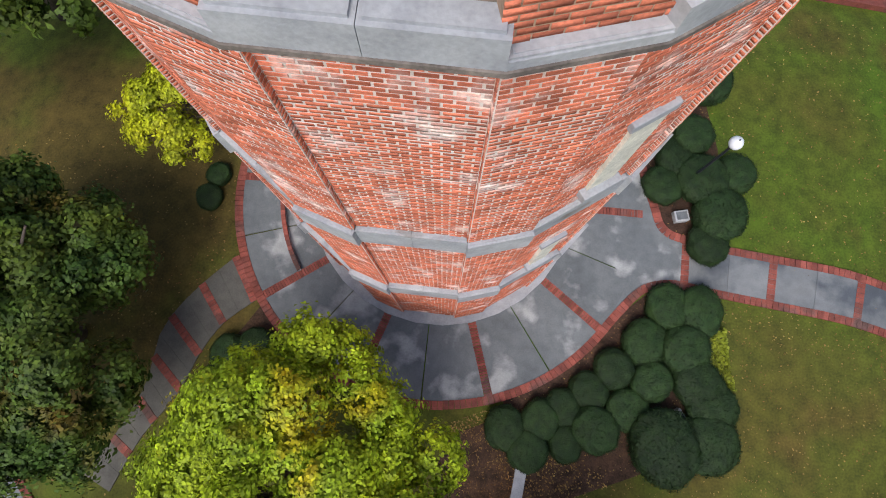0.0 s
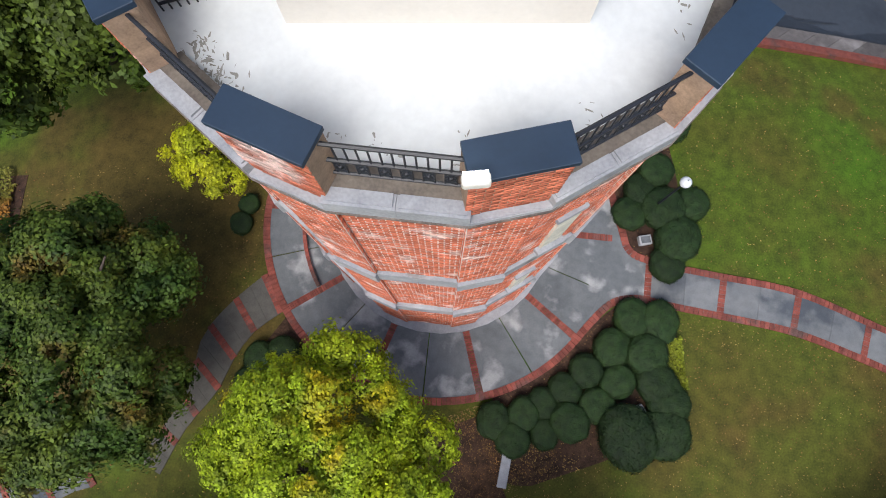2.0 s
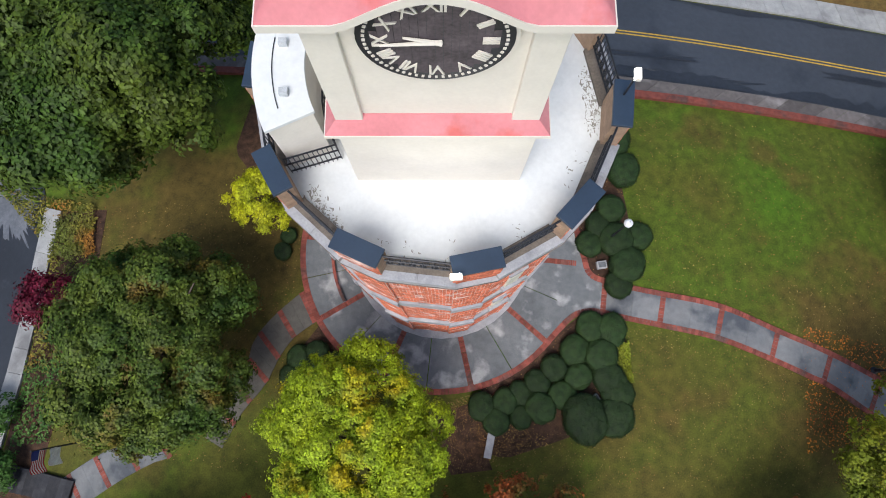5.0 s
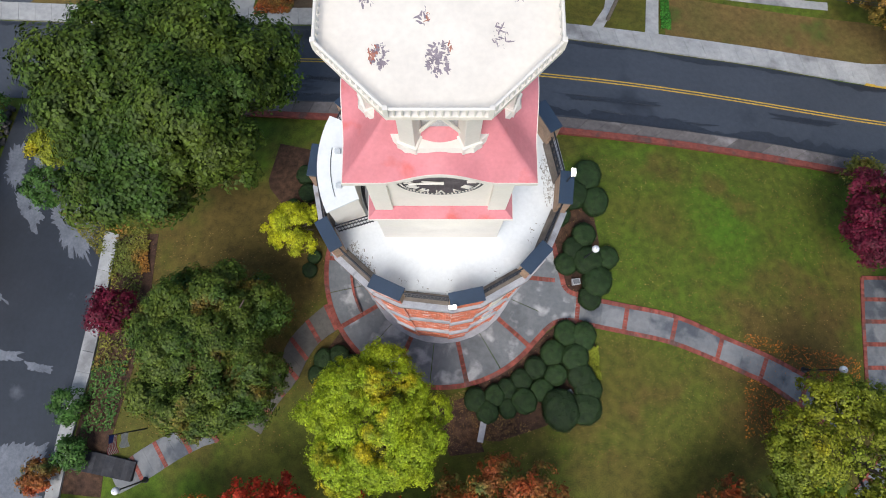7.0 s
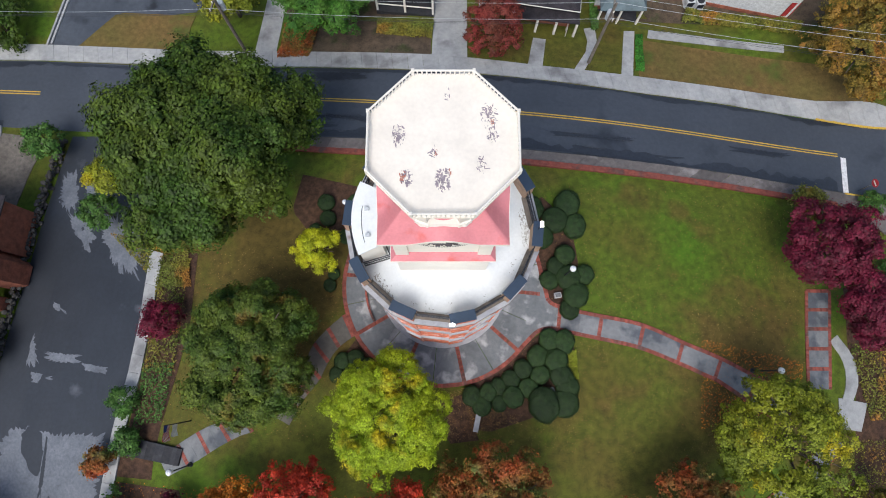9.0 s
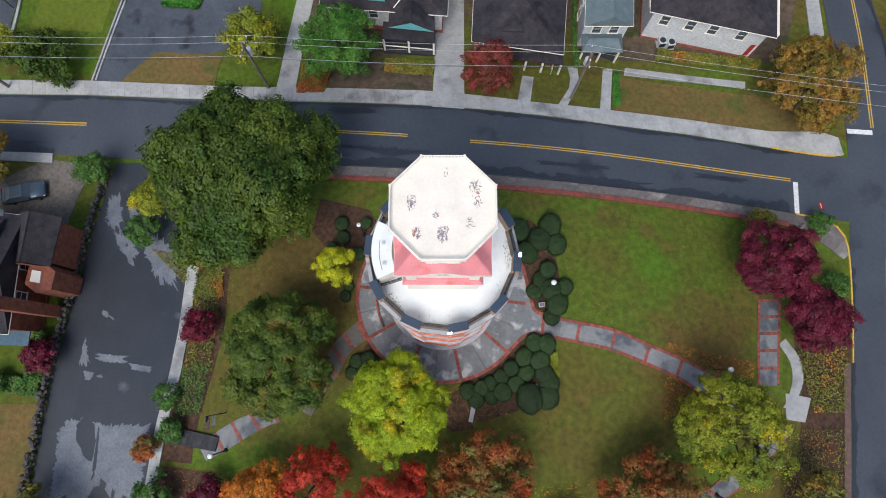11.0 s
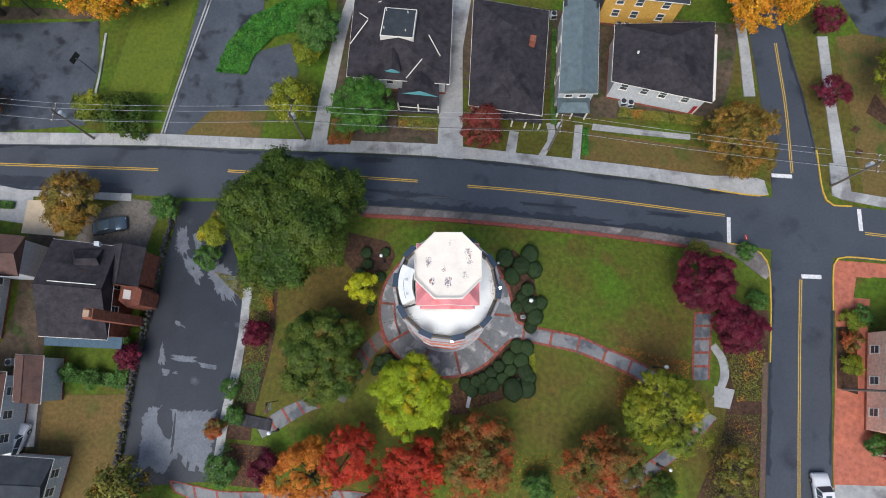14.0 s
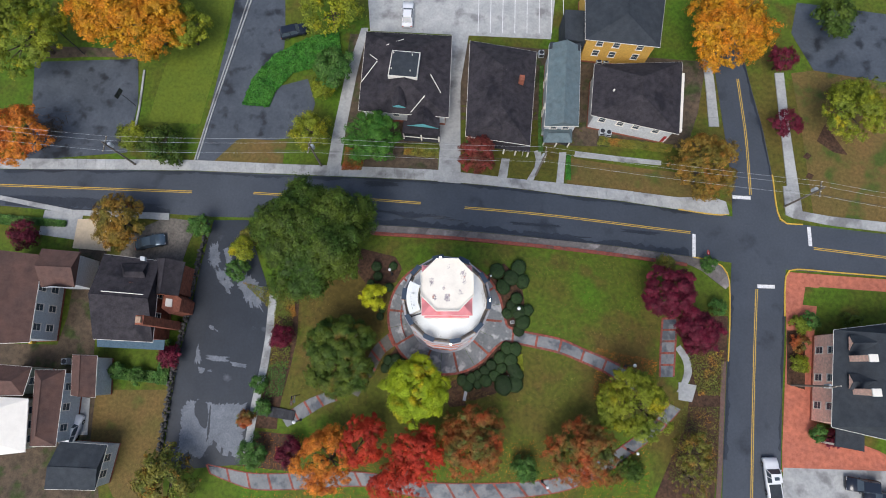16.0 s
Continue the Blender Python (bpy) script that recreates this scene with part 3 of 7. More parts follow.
plaza = setting(new("pavement_plaza"), "ring of grey concrete slabs with red brick joints round the tower", "pavement")
for k in range(10):
    a = PHI + 0.7 + 36 * k
    for h in (0, 1):
        part("slab", sector(4.8, 7.86, a + 1.2 + 17.0 * h - 0.1 * h, a + 17.7 + 17.1 * h, -0.25, 0.06 + 0.004 * ((k + h) % 2), 5), PLAZA, plaza)
    pavers("brick_joint", [polar(4.9, a), polar(7.86, a)], 0.3, 0.07, plaza, 0.11, curve=False)
pavers("brick_edging", [polar(8.0, 3 * i) for i in range(17)] + [polar(8.05, 54), (7.33, 2.8), (7.9, 3.1), (8.6, 3.2), (9.2, 3.12)], 0.32, 0.085, plaza)
pavers("brick_edging", [polar(8.02, -3 * i) for i in range(86)] + [(8.3, 6.2), (8.45, 5.55), (8.8, 5.15), (9.4, 4.92)], 0.32, 0.085, plaza)

flare = setting(strip("pavement_flare", [polar(7.84, 48), (7.3, 2.95), (8.2, 3.3), (9.16, 3.25)], [polar(7.84, 94), (8.3, 5.75), (8.8, 5.05), (9.4, 4.85)], 0.056, PLAZA, 0.8, 4), "concrete apron opening into the garden walk", "pavement")


TANC = mat("tan_concrete", (0.15, 0.14, 0.12), (0.1, 0.095, 0.085), scale=0.8, fine=20, grain=0.2)


def slab_path(name, left, right, label, count, mat_=CONC, edge=0.3):
    """A garden walk: slabs between brick cross joints, with brick edges."""
    top = setting(new(name), label, "path")
    n = count * 4
    a, b = resample(left, n, True), resample(right, n, True)
    for i in range(count):
        A, B = [tuple(p) for p in a[i * 4 : i * 4 + 5]], [tuple(p) for p in b[i * 4 : i * 4 + 5]]
        strip("slab", A[:3], B[:3], 0.05, mat_, 1.0, 3, depth=0.2, parent=top)
        strip("slab", [tuple(np.array(A[2]) * 0.99 + np.array(A[3]) * 0.01)] + A[3:], [tuple(np.array(B[2]) * 0.99 + np.array(B[3]) * 0.01)] + B[3:], 0.054, mat_, 1.0, 3, depth=0.2, parent=top)
        pavers("brick_joint", [A[0], B[0]], 0.3, 0.066, top, 0.2, curve=False)
    if edge:
        pavers("brick_edging", left, edge, 0.07, top)
        pavers("brick_edging", right, edge, 0.07, top)
    return top


slab_path("path_garden", [(9.43, 4.92), (10.7, 4.57), (12.62, 4.18), (15.98, 3.45), (19.4, 2.0), (21.9, 1.0), (23.9, 0.07), (28.40, -2.2)], [(9.18, 3.14), (10.3, 2.85), (12.3, 2.43), (15.55, 1.7), (18.7, 0.47), (20.7, -0.4), (22.3, -1.16), (27.05, -4.27)], "curving concrete garden walk with red brick edges", 6)
slab_path("path_west", [(-7.99, 4.27), (-9.46, 2.95), (-10.55, 1.50), (-10.91, -0.35), (-11.61, -1.82), (-12.95, -3.69)], [(-7.13, 2.56), (-8.28, 1.71), (-9.12, 0.47), (-9.68, -0.81), (-10.94, -2.40), (-11.91, -4.25)], "concrete garden walk under the trees with brick joints", 6, TANC, 0.0)
slab_path("path_flag", [(-15.87, -3.52), (-16.98, -3.83), (-18.99, -4.60), (-21.01, -5.76), (-22.80, -7.01)], [(-14.87, -4.79), (-15.73, -5.02), (-17.71, -6.02), (-19.71, -7.25), (-21.91, -8.35)], "short concrete walk with brick joints by the flag", 4, CONC, 0.0)
slab_path("path_south", [(-33.79, -13.69), (-30.86, -14.15), (-26.58, -14.68), (-19.94, -14.42), (-11.25, -14.00), (-3.67, -15.10), (5.28, -15.29), (13.95, -14.80), (19.81, -12.89), (23.90, -10.79), (28.20, -8.05), (31.41, -5.30)], [(-33.20, -14.90), (-30.78, -15.74), (-26.51, -16.79), (-19.91, -16.51), (-10.47, -15.80), (-3.66, -17.05), (5.27, -17.30), (14.70, -16.56), (20.98, -14.54), (25.10, -12.01), (29.43, -9.29), (33.13, -6.09)], "long curving concrete walk with brick joints", 22, CONC, 0.14)
slab_path("path_east", [(31.41, 6.63), (30.72, 3.01), (30.12, -1.62)], [(33.82, 6.70), (33.08, 3.04), (32.30, -1.64)], "straight concrete walk with brick edges", 5)
setting(strip("path_curved", [(32.97, 2.33), (33.99, 0.68), (34.03, -1.07), (33.09, -3.08), (32.61, -3.64)], [(33.83, 2.87), (35.16, 0.98), (35.27, -1.19), (34.19, -3.09), (33.94, -4.06)], 0.055, WALKC, 0.8, 2, True), "curved pale concrete walk", "path")
setting(strip("bench_pad", [(33.04, -2.33), (32.82, -4.78)], [(35.90, -2.82), (34.92, -5.10)], 0.075, WALKC, 0.8, 2), "small pale concrete pad", "path")
setting(strip("mulch_bed_east", [(35.37, 7.06), (34.61, 0.55), (34.94, -2.62), (33.88, -8.03), (30.52, -14.00), (27.86, -19.13)], [(42.12, 7.19), (41.11, 0.57), (40.22, -4.23), (38.94, -10.45), (38.08, -15.02), (37.27, -19.51)], 0.02, MULCH, 1.5, 4), "brown mulch bed with fallen leaves", "flower bed")
setting(strip("mulch_bed_west", [(-24.50, 9.94), (-24.65, 3.71), (-25.06, -0.25), (-25.98, -4.92), (-29.15, -5.89), (-29.43, -8.45)], [(-21.15, 9.83), (-21.02, 3.66), (-21.79, -0.26), (-22.76, -4.11), (-23.32, -6.79), (-23.41, -8.69)], 0.02, MULCH, 1.2, 4), "dark mulch flower bed above the lane", "flower bed")
setting(strip("mulch_bed_south", [(-28.98, -8.82), (-30.52, -12.31), (-31.31, -13.63)], [(-20.88, -9.37), (-19.98, -12.34), (-20.76, -14.23)], 0.02, MULCH, 1.2, 4), "dark mulch bed under shrubs", "flower bed")
setting(strip("mulch_bed_bushes", [polar(8.1, 16), polar(8.1, 30), polar(8.1, 44), polar(8.15, 54), (7.9, 2.95), (9.0, 3.05)], [(1.54, -4.01), (3.34, -4.81), (6.73, -3.75), (9.9, -2.6), (10.5, 0.2), (10.3, 2.7)], 0.02, MULCH, 0.8, 3), "dark mulch bed round clipped bushes", "flower bed")
setting(strip("mulch_bed_front", [(-0.01, -2.40), (-0.29, -4.01), (0.55, -5.59)], [(1.64, -1.85), (1.97, -3.21), (2.77, -5.33)], 0.034, MULCH, 0.8, 3), "mulch strewn with fallen leaves", "flower bed")
setting(strip("mulch_bed_left", [polar(8.05, -30), polar(8.05, -45), polar(8.05, -58)], [(-5.13, -1.85), (-6.87, -1.30), (-8.40, 0.38)], 0.02, MULCH, 0.8, 3), "mulch bed with clipped bushes", "flower bed")
setting(strip("mulch_bed_oak", [(-12.26, 16.69), (-12.90, 13.27), (-11.15, 11.14)], [(-7.21, 15.26), (-6.19, 13.55), (-7.11, 11.49)], 0.02, MULCH, 0.8, 3), "round mulch bed with low bushes", "flower bed")
setting(strip("mulch_bed_right", [polar(8.6, 79), polar(8.15, 100), polar(8.05, 120), polar(8.05, 135)], [polar(10.4, 78.5), polar(11.2, 98), polar(11.8, 116), polar(11.2, 132)], 0.02, MULCH, 0.8, 3), "mulch bed with clipped bushes", "flower bed")


# ---- the clock tower ----
tower = tagged(thing("clock_tower", pose(0, 0, 0), "round orange brick tower with stone bands and white clock house", "clock tower"), kind="")
HALF = 6.6                        # half the bearing that a pier covers
TIERS = [(0.0, 5.5, 4.86), (6.5, 11.6, 4.78), (12.45, 17.87, 4.75)]  # bottom, top, radius of the pier faces
RECESS = 0.09


def outline(r, recess, wide=0.0):
    """The tower's plan: ten piers and ten panels, each with a straight face."""
    pts = []
    for k in range(10):
        a = PHI + 36 * k
        pts += [polar(r, a - HALF - wide), polar(r, a + HALF + wide)]
        if recess:
            pts += [polar(r - recess, a + HALF + wide), polar(r - recess, a + 36 - HALF - wide)]
    return pts


def course_bricks(r, z0, z1):
    """All bricks of one tier, as rows of verts and faces, face by face."""
    sets = []
    pts = outline(r, RECESS)
    n = len(pts)
    for i in range(n):
        a, b = np.array(pts[i]), np.array(pts[(i + 1) % n])
        length = np.linalg.norm(b - a)
        t = (b - a) / length
        out = np.array((t[1], -t[0]))
        rows = int((z1 - z0) / 0.0775)
        for row in range(rows):
            z = z0 + row * 0.0775
            s = -0.11 * (row % 2)
            while s < length:
                s0, s1 = max(s, 0.0) + 0.012, min(s + 0.215, length) - 0.012
                if s1 - s0 > 0.03:
                    sets.append((a + t * s0, a + t * s1, out, z + 0.017, z + 0.0635))
                s += 0.22
    return sets


def brick_mesh(name, sets, parent, label=""):
    n = len(sets)
    A = np.array([q[0] for q in sets]); B = np.array([q[1] for q in sets]); O = np.array([q[2] for q in sets])
    lo = np.array([q[3] for q in sets]); hi = np.array([q[4] for q in sets])
    proud = 0.002 + 0.011 * np.random.rand(n)
    v = np.zeros((n, 8, 3))
    for k, (P, d) in enumerate(((A, -0.02), (B, -0.02), (B, 1), (A, 1))):
        off = np.full(n, d) if d < 0 else proud
        v[:, k, :2] = v[:, k + 4, :2] = P + O * off[:, None]
        v[:, k, 2], v[:, k + 4, 2] = lo, hi
    base = (np.arange(n) * 8)[:, None]
    quads = np.concatenate([base + np.array(q) for q in ((3, 2, 6, 7), (7, 6, 5, 4), (0, 1, 2, 3), (0, 3, 7, 4), (1, 5, 6, 2))], 0)
    me = bpy.data.meshes.new(name)
    me.vertices.add(n * 8); me.loops.add(len(quads) * 4); me.polygons.add(len(quads))
    me.vertices.foreach_set("co", v.ravel()); me.loops.foreach_set("vertex_index", quads.ravel().astype(np.int32))
    me.polygons.foreach_set("loop_start", np.arange(0, len(quads) * 4, 4, dtype=np.int32))
    me.update(calc_edges=True)
    me.materials.append(BRICK)
    ob = new(name, me)
    ob.parent = parent
    if label:
        ob["label"] = label
    return ob


NEAR = []
for z0, z1, r in TIERS:
    part("brick_wall", prism(outline(r, RECESS), z0, z1), MORTAR, tower, "pale mortar behind orange bricks")
    sets = course_bricks(r, z0, z1)
    if z0 > 10:
        NEAR = [q for q in sets if z1 - 0.95 < q[3] and -1.6 < q[0][0] < 1.9 and q[0][1] < AY - 3][:300]
        ids = {id(q) for q in NEAR}
        sets = [q for q in sets if id(q) not in ids]
    tagged(brick_mesh("brickwork", sets, tower, "orange-red bricks with pale worn mortar"), kind="stuff")

# stone bands: each straight length is a block of its own
def stone_ring(r, z0, z1, recess, over, gap_top=None):
    pts = outline(r + over, recess)
    n = len(pts)
    for i in range(n):
        a, b = np.array(pts[i]), np.array(pts[(i + 1) % n])
        if np.linalg.norm(b - a) < 0.4:
            continue
        t = (b - a) / np.linalg.norm(b - a)
        inn = np.array((-t[1], t[0])) * 0.45
        top = gap_top if gap_top and i % 2 else z1
        cuts = (0.0, 0.5, 1.0) if np.linalg.norm(b - a) > 1.5 else (0.0, 1.0)
        for c0, c1 in zip(cuts, cuts[1:]):
            e = 0.0 if c0 == 0 else 0.006
            p, q = a + (b - a) * c0 + t * e, a + (b - a) * c1
            bm = prism([tuple(p), tuple(q), tuple(q + inn), tuple(p + inn)], z0, top)
            bmesh.ops.bevel(bm, geom=[x for x in bm.edges if all(w.co.z > top - 1e-3 for w in x.verts)], offset=0.04, segments=2, affect="EDGES")
            part("stone_block", bm, STONE, tower, "weathered grey stone block")


stone_ring(4.82, 5.5, 6.5, RECESS, 0.1)
stone_ring(4.76, 11.6, 12.45, RECESS, 0.08)
part("footing", prism([polar(5.12, 12 * i) for i in range(30)], -0.3, 0.16), STONE, tower, "rough stone footing")
# darker course directly below the ledge
part("dark_course", prism(outline(4.78, RECESS * 0.6), 17.87, 18.01), mat("dark_brick", (0.22, 0.1, 0.07), (0.3, 0.13, 0.08), 1.5), tower, "dark course under the ledge")
stone_ring(4.65, 18.01, 18.15, 0.0, 0.2, 18.4)
# added dark strip, slightly proud of the ledge's lower edge
part("drip_mould", prism(outline(4.87, 0.0), 17.95, 18.008), mat("dark_stone", (0.12, 0.1, 0.09), (0.26, 0.22, 0.19), 2.5, fine=25, grain=0.4), tower, "dark strip along the ledge's underside")
SOOT = mat("sill_dirt", (0.2, 0.17, 0.14), (0.12, 0.1, 0.085), 2.0, fine=20, grain=0.3)
for k in range(10):
    part("dirty_sill", sector(4.25, 4.62, PHI + 36 * k + HALF + 0.2, PHI + 36 * k + 36 - HALF - 0.2, 18.3, 18.408, 1), SOOT, tower, "dirt-stained stone sill")
part("ledge_core", prism(outline(4.835, 0.0), 18.02, 18.14), STONE, tower, "stone ledge bed")
part("roof_deck", prism([polar(4.4, 9 * i) for i in range(40)], 17.7, 18.3), DECK, tower, "white coated flat roof")

# parapet piers and railings
pier_m = []
for k in range(10):
    a = PHI + 36 * k
    pc = polar(4.45, a)
    M = pose(pc[0], pc[1], 0, 0, 0, a)
    pier = part("parapet_pier", box(-0.6, 0.6, -0.25, 0.16, 18.14, 19.5, 0.01), TAN, tower, "tan rendered parapet pier")
    pier.matrix_parent_inverse = Matrix()
    pier.matrix_local = M
    sets = []
    for row in range(18):
        s = -0.605 - 0.11 * (row % 2)
        while s < 0.605:
            s0, s1 = max(s, -0.605) + 0.006, min(s + 0.215, 0.605) - 0.006
            if s1 - s0 > 0.03:
                sets.append((np.array((s0, -0.252)), np.array((s1, -0.252)), np.array((0.0, -1.0)), 18.155 + row * 0.0745, 18.207 + row * 0.0745))
            s += 0.22
    fb = tagged(brick_mesh("pier_bricks", sets, tower, "orange brick face"), kind="stuff")
    fb.matrix_local = M
    cap = part("pier_cap", box(-0.61, 0.61, -0.31, 0.19, 19.5, 19.6, 0.012), NAVY, tower, "navy metal cap")
    cap.matrix_local = M
    # railing in the gap beyond this pier
    p0, p1 = Vector(polar(4.46, a + 7.6)), Vector(polar(4.46, a + 28.4))
    rail = thing("railing_panel", pose(0, 0, 0), "black iron railing panel", "")
    rail.parent = tower
    for key in ("category",):
        if key in rail:
            del rail[key]
    d = (p1 - p0).normalized()
    for z, rr in ((19.45, 0.03), (18.98, 0.03), (18.56, 0.025)):
        part("rail_bar", tube((*p0, z), (*p1, z), rr, n=6), IRON, rail)
    n = 12
    for i in range(1, n):
        q = p0.lerp(p1, i / n)
        part("baluster", tube((*q, 18.98), (*q, 19.45), 0.014, n=5), IRON, rail)
    for i in range(1, n, 2):
        q = p0.lerp(p1, i / n)
        w = d * 0.07
        bm = bmesh.new()
        add_tube(bm, (*(q - w), 18.56), (*(q - w), 18.98), 0.013, n=5)
        add_tube(bm, (*(q + w), 18.56), (*(q + w), 18.98), 0.013, n=5)
        for z in (18.65, 18.77, 18.89):
            for s_ in (-1, 1):
                add_tube(bm, (*(q - w * s_), z - 0.05), (*(q + w * s_), z + 0.05), 0.014, n=4)
        bmesh.ops.create_uvsphere(bm, u_segments=6, v_segments=4, radius=0.045, matrix=Matrix.Translation((*q, 18.77)))
        tagged(part("scroll", bm, IRON, rail, "cast iron scroll"), kind="stuff")

# white clock house
CY = 6.8
part("clock_base", prism([(-2.08, CY - 2.08), (2.08, CY - 2.08), (2.08, CY + 2.08), (-2.08, CY + 2.08)], 18.3, 21.5), WHITE, tower, "white painted base wall")


def frustum(h0, h1, z0, z1, n=4, turn=45.0, cx=0.0, cy=CY, steps=1, bow=0.0):
    """A pyramid slope between two squares or octagons, given by half widths."""
    bm = bmesh.new()
    k = 1 / math.cos(math.pi / n)
    rings = []
    for s in range(steps + 1):
        f = s / steps
        h = h0 + (h1 - h0) * f
        z = z0 + (z1 - z0) * (f + bow * f * (f - 1))
        rings.append([bm.verts.new((cx + h * k * math.cos(radians(turn + 360 * i / n)), cy + h * k * math.sin(radians(turn + 360 * i / n)), z)) for i in range(n)])
    bm.faces.new(rings[0]), bm.faces.new(rings[-1])
    for p, q in zip(rings, rings[1:]):
        for i in range(n):
            bm.faces.new((p[i], p[(i + 1) % n], q[(i + 1) % n], q[i]))
    return bm


part("skirt_roof", frustum(2.27, 1.95, 21.55, 21.85), REDROOF, tower, "faded red skirt roof")
part("skirt_fascia", frustum(2.29, 2.29, 21.46, 21.549), WHITE, tower, "white fascia")
part("clock_room", frustum(1.92, 1.92, 21.5, 25.3), WHITE, tower, "white boarded clock room")
for sx in (-1, 1):
    for sy in (-1, 1):
        part("corner_pilaster", box(sx * 1.75 - 0.28, sx * 1.75 + 0.28, CY + sy * 1.75 - 0.28, CY + sy * 1.75 + 0.28, 21.5, 25.25, 0.02), WHITE, tower)


def eave_z(u):
    """The eave's height along a side of the clock room: it arches over the dial."""
    return 25.5 + 0.62 * max(0.0, math.cos(min(abs(u) * 2.41 / 1.35, 1.0) * math.pi / 2)) ** 1.3


def clock_roof():
    roof, fascia = bmesh.new(), bmesh.new()
    for side in range(4):
        M = Matrix.Translation((0, CY, 0)) @ Matrix.Rotation(radians(90 * side), 4, "Z")
        nu, nv = 28, 7
        grid = []
        for i in range(nu + 1):
            u = -1 + 2 * i / nu
            row = []
            for j in range(nv + 1):
                v = j / nv
                h = 2.41 + (1.25 - 2.41) * v
                row.append(roof.verts.new(M @ Vector((u * h, -h, eave_z(u) * (1 - v) + 26.85 * v - 0.3 * v * (1 - v)))))
            grid.append(row)
        for i in range(nu):
            for j in range(nv):
                roof.faces.new((grid[i][j], grid[i + 1][j], grid[i + 1][j + 1], grid[i][j + 1]))
            pts = []
            for uu in (-1 + 2 * i / nu, -1 + 2 * (i + 1) / nu):
                z = eave_z(uu)
                pts.append([fascia.verts.new(M @ Vector((uu * h, -h, z + d))) for h, d in ((2.4, -0.002), (2.43, -0.002), (2.43, -0.16), (1.9, -0.2))])
            for k in range(3):
                fascia.faces.new((pts[0][k], pts[1][k], pts[1][k + 1], pts[0][k + 1]))
    bmesh.ops.remove_doubles(roof, verts=roof.verts[:], dist=1e-4)
    part("clock_roof", roof, REDROOF, tower, "faded red curved roof", smooth=True)
    part("eave_fascia", fascia, WHITE, tower, "white arched eave board")


clock_roof()
DIALF = mat("dial_boards", (0.12, 0.1, 0.11), (0.07, 0.058, 0.065), scale=3.0, fine=15, grain=0.35)
for side in range(4):
    dial = new("clock_dial")
    dial.parent = tower
    dial["label"] = "dark clock dial with white numerals"
    dial.matrix_local = Matrix.Translation((0, CY, 24.62)) @ Matrix.Rotation(radians(90 * side), 4, "Z") @ Matrix.Translation((0, -1.9, 0)) @ Matrix.Rotation(radians(90), 4, "X")
    bm = bmesh.new()
    bmesh.ops.create_cone(bm, cap_ends=True, segments=48, radius1=1.3, radius2=1.27, depth=0.16, matrix=Matrix.Translation((0, 0, 0.05)))
    part("bezel", bm, WHITE, dial)
    bm = bmesh.new()
    bmesh.ops.create_cone(bm, cap_ends=True, segments=48, radius1=1.2, radius2=1.2, depth=0.02, matrix=Matrix.Translation((0, 0, 0.145)))
    part("rim", bm, IRON, dial)
    for i in range(16):
        x0, x1 = -0.98 + 0.1225 * i, -0.8575 + 0.1225 * i - 0.006
        h = math.sqrt(max(0.02, 1.0**2 - max(abs(x0), abs(x1)) ** 2))
        part("board", box(x0, x1, -h, h, 0.15, 0.162 + 0.003 * (i % 3)), DIALF, dial)
    bm = bmesh.new()
    for i in range(60):
        a = radians(6 * i)
        bmesh.ops.create_cube(bm, size=1, matrix=Matrix.Rotation(a, 4, "Z") @ Matrix.Translation((0, 1.08, 0.17)) @ Matrix.Diagonal((0.045, 0.05, 0.02, 1)))
    tagged(part("minute_ring", bm, WHITE, dial, "ring of white minute marks"), kind="stuff")
    for i, text in enumerate(("XII", "I", "II", "III", "IIII", "V", "VI", "VII", "VIII", "IX", "X", "XI")):
        cu = bpy.data.curves.new("numeral", "FONT")
        cu.body, cu.size, cu.extrude, cu.align_x, cu.align_y, cu.space_character = text, 0.38, 0.012, "CENTER", "CENTER", 0.8
        cu.materials.append(WHITE)
        ob = new("numeral", cu)
        ob.parent = dial
        ob.matrix_local = Matrix.Rotation(radians(-30 * i), 4, "Z") @ Matrix.Translation((0, 0.82, 0.185))
    for name, a, ln in (("hour_hand", -285, 0.6), ("minute_hand", -265, 0.95)):
        bm = bmesh.new()
        bmesh.ops.create_cone(bm, cap_ends=True, segments=6, radius1=0.045, radius2=0.02, depth=ln, matrix=Matrix.Rotation(radians(a), 4, "Z") @ Matrix.Translation((0, ln / 2 - 0.1, 0.22)) @ Matrix.Rotation(radians(-90), 4, "X"))
        part(name, bm, WHITE, dial)

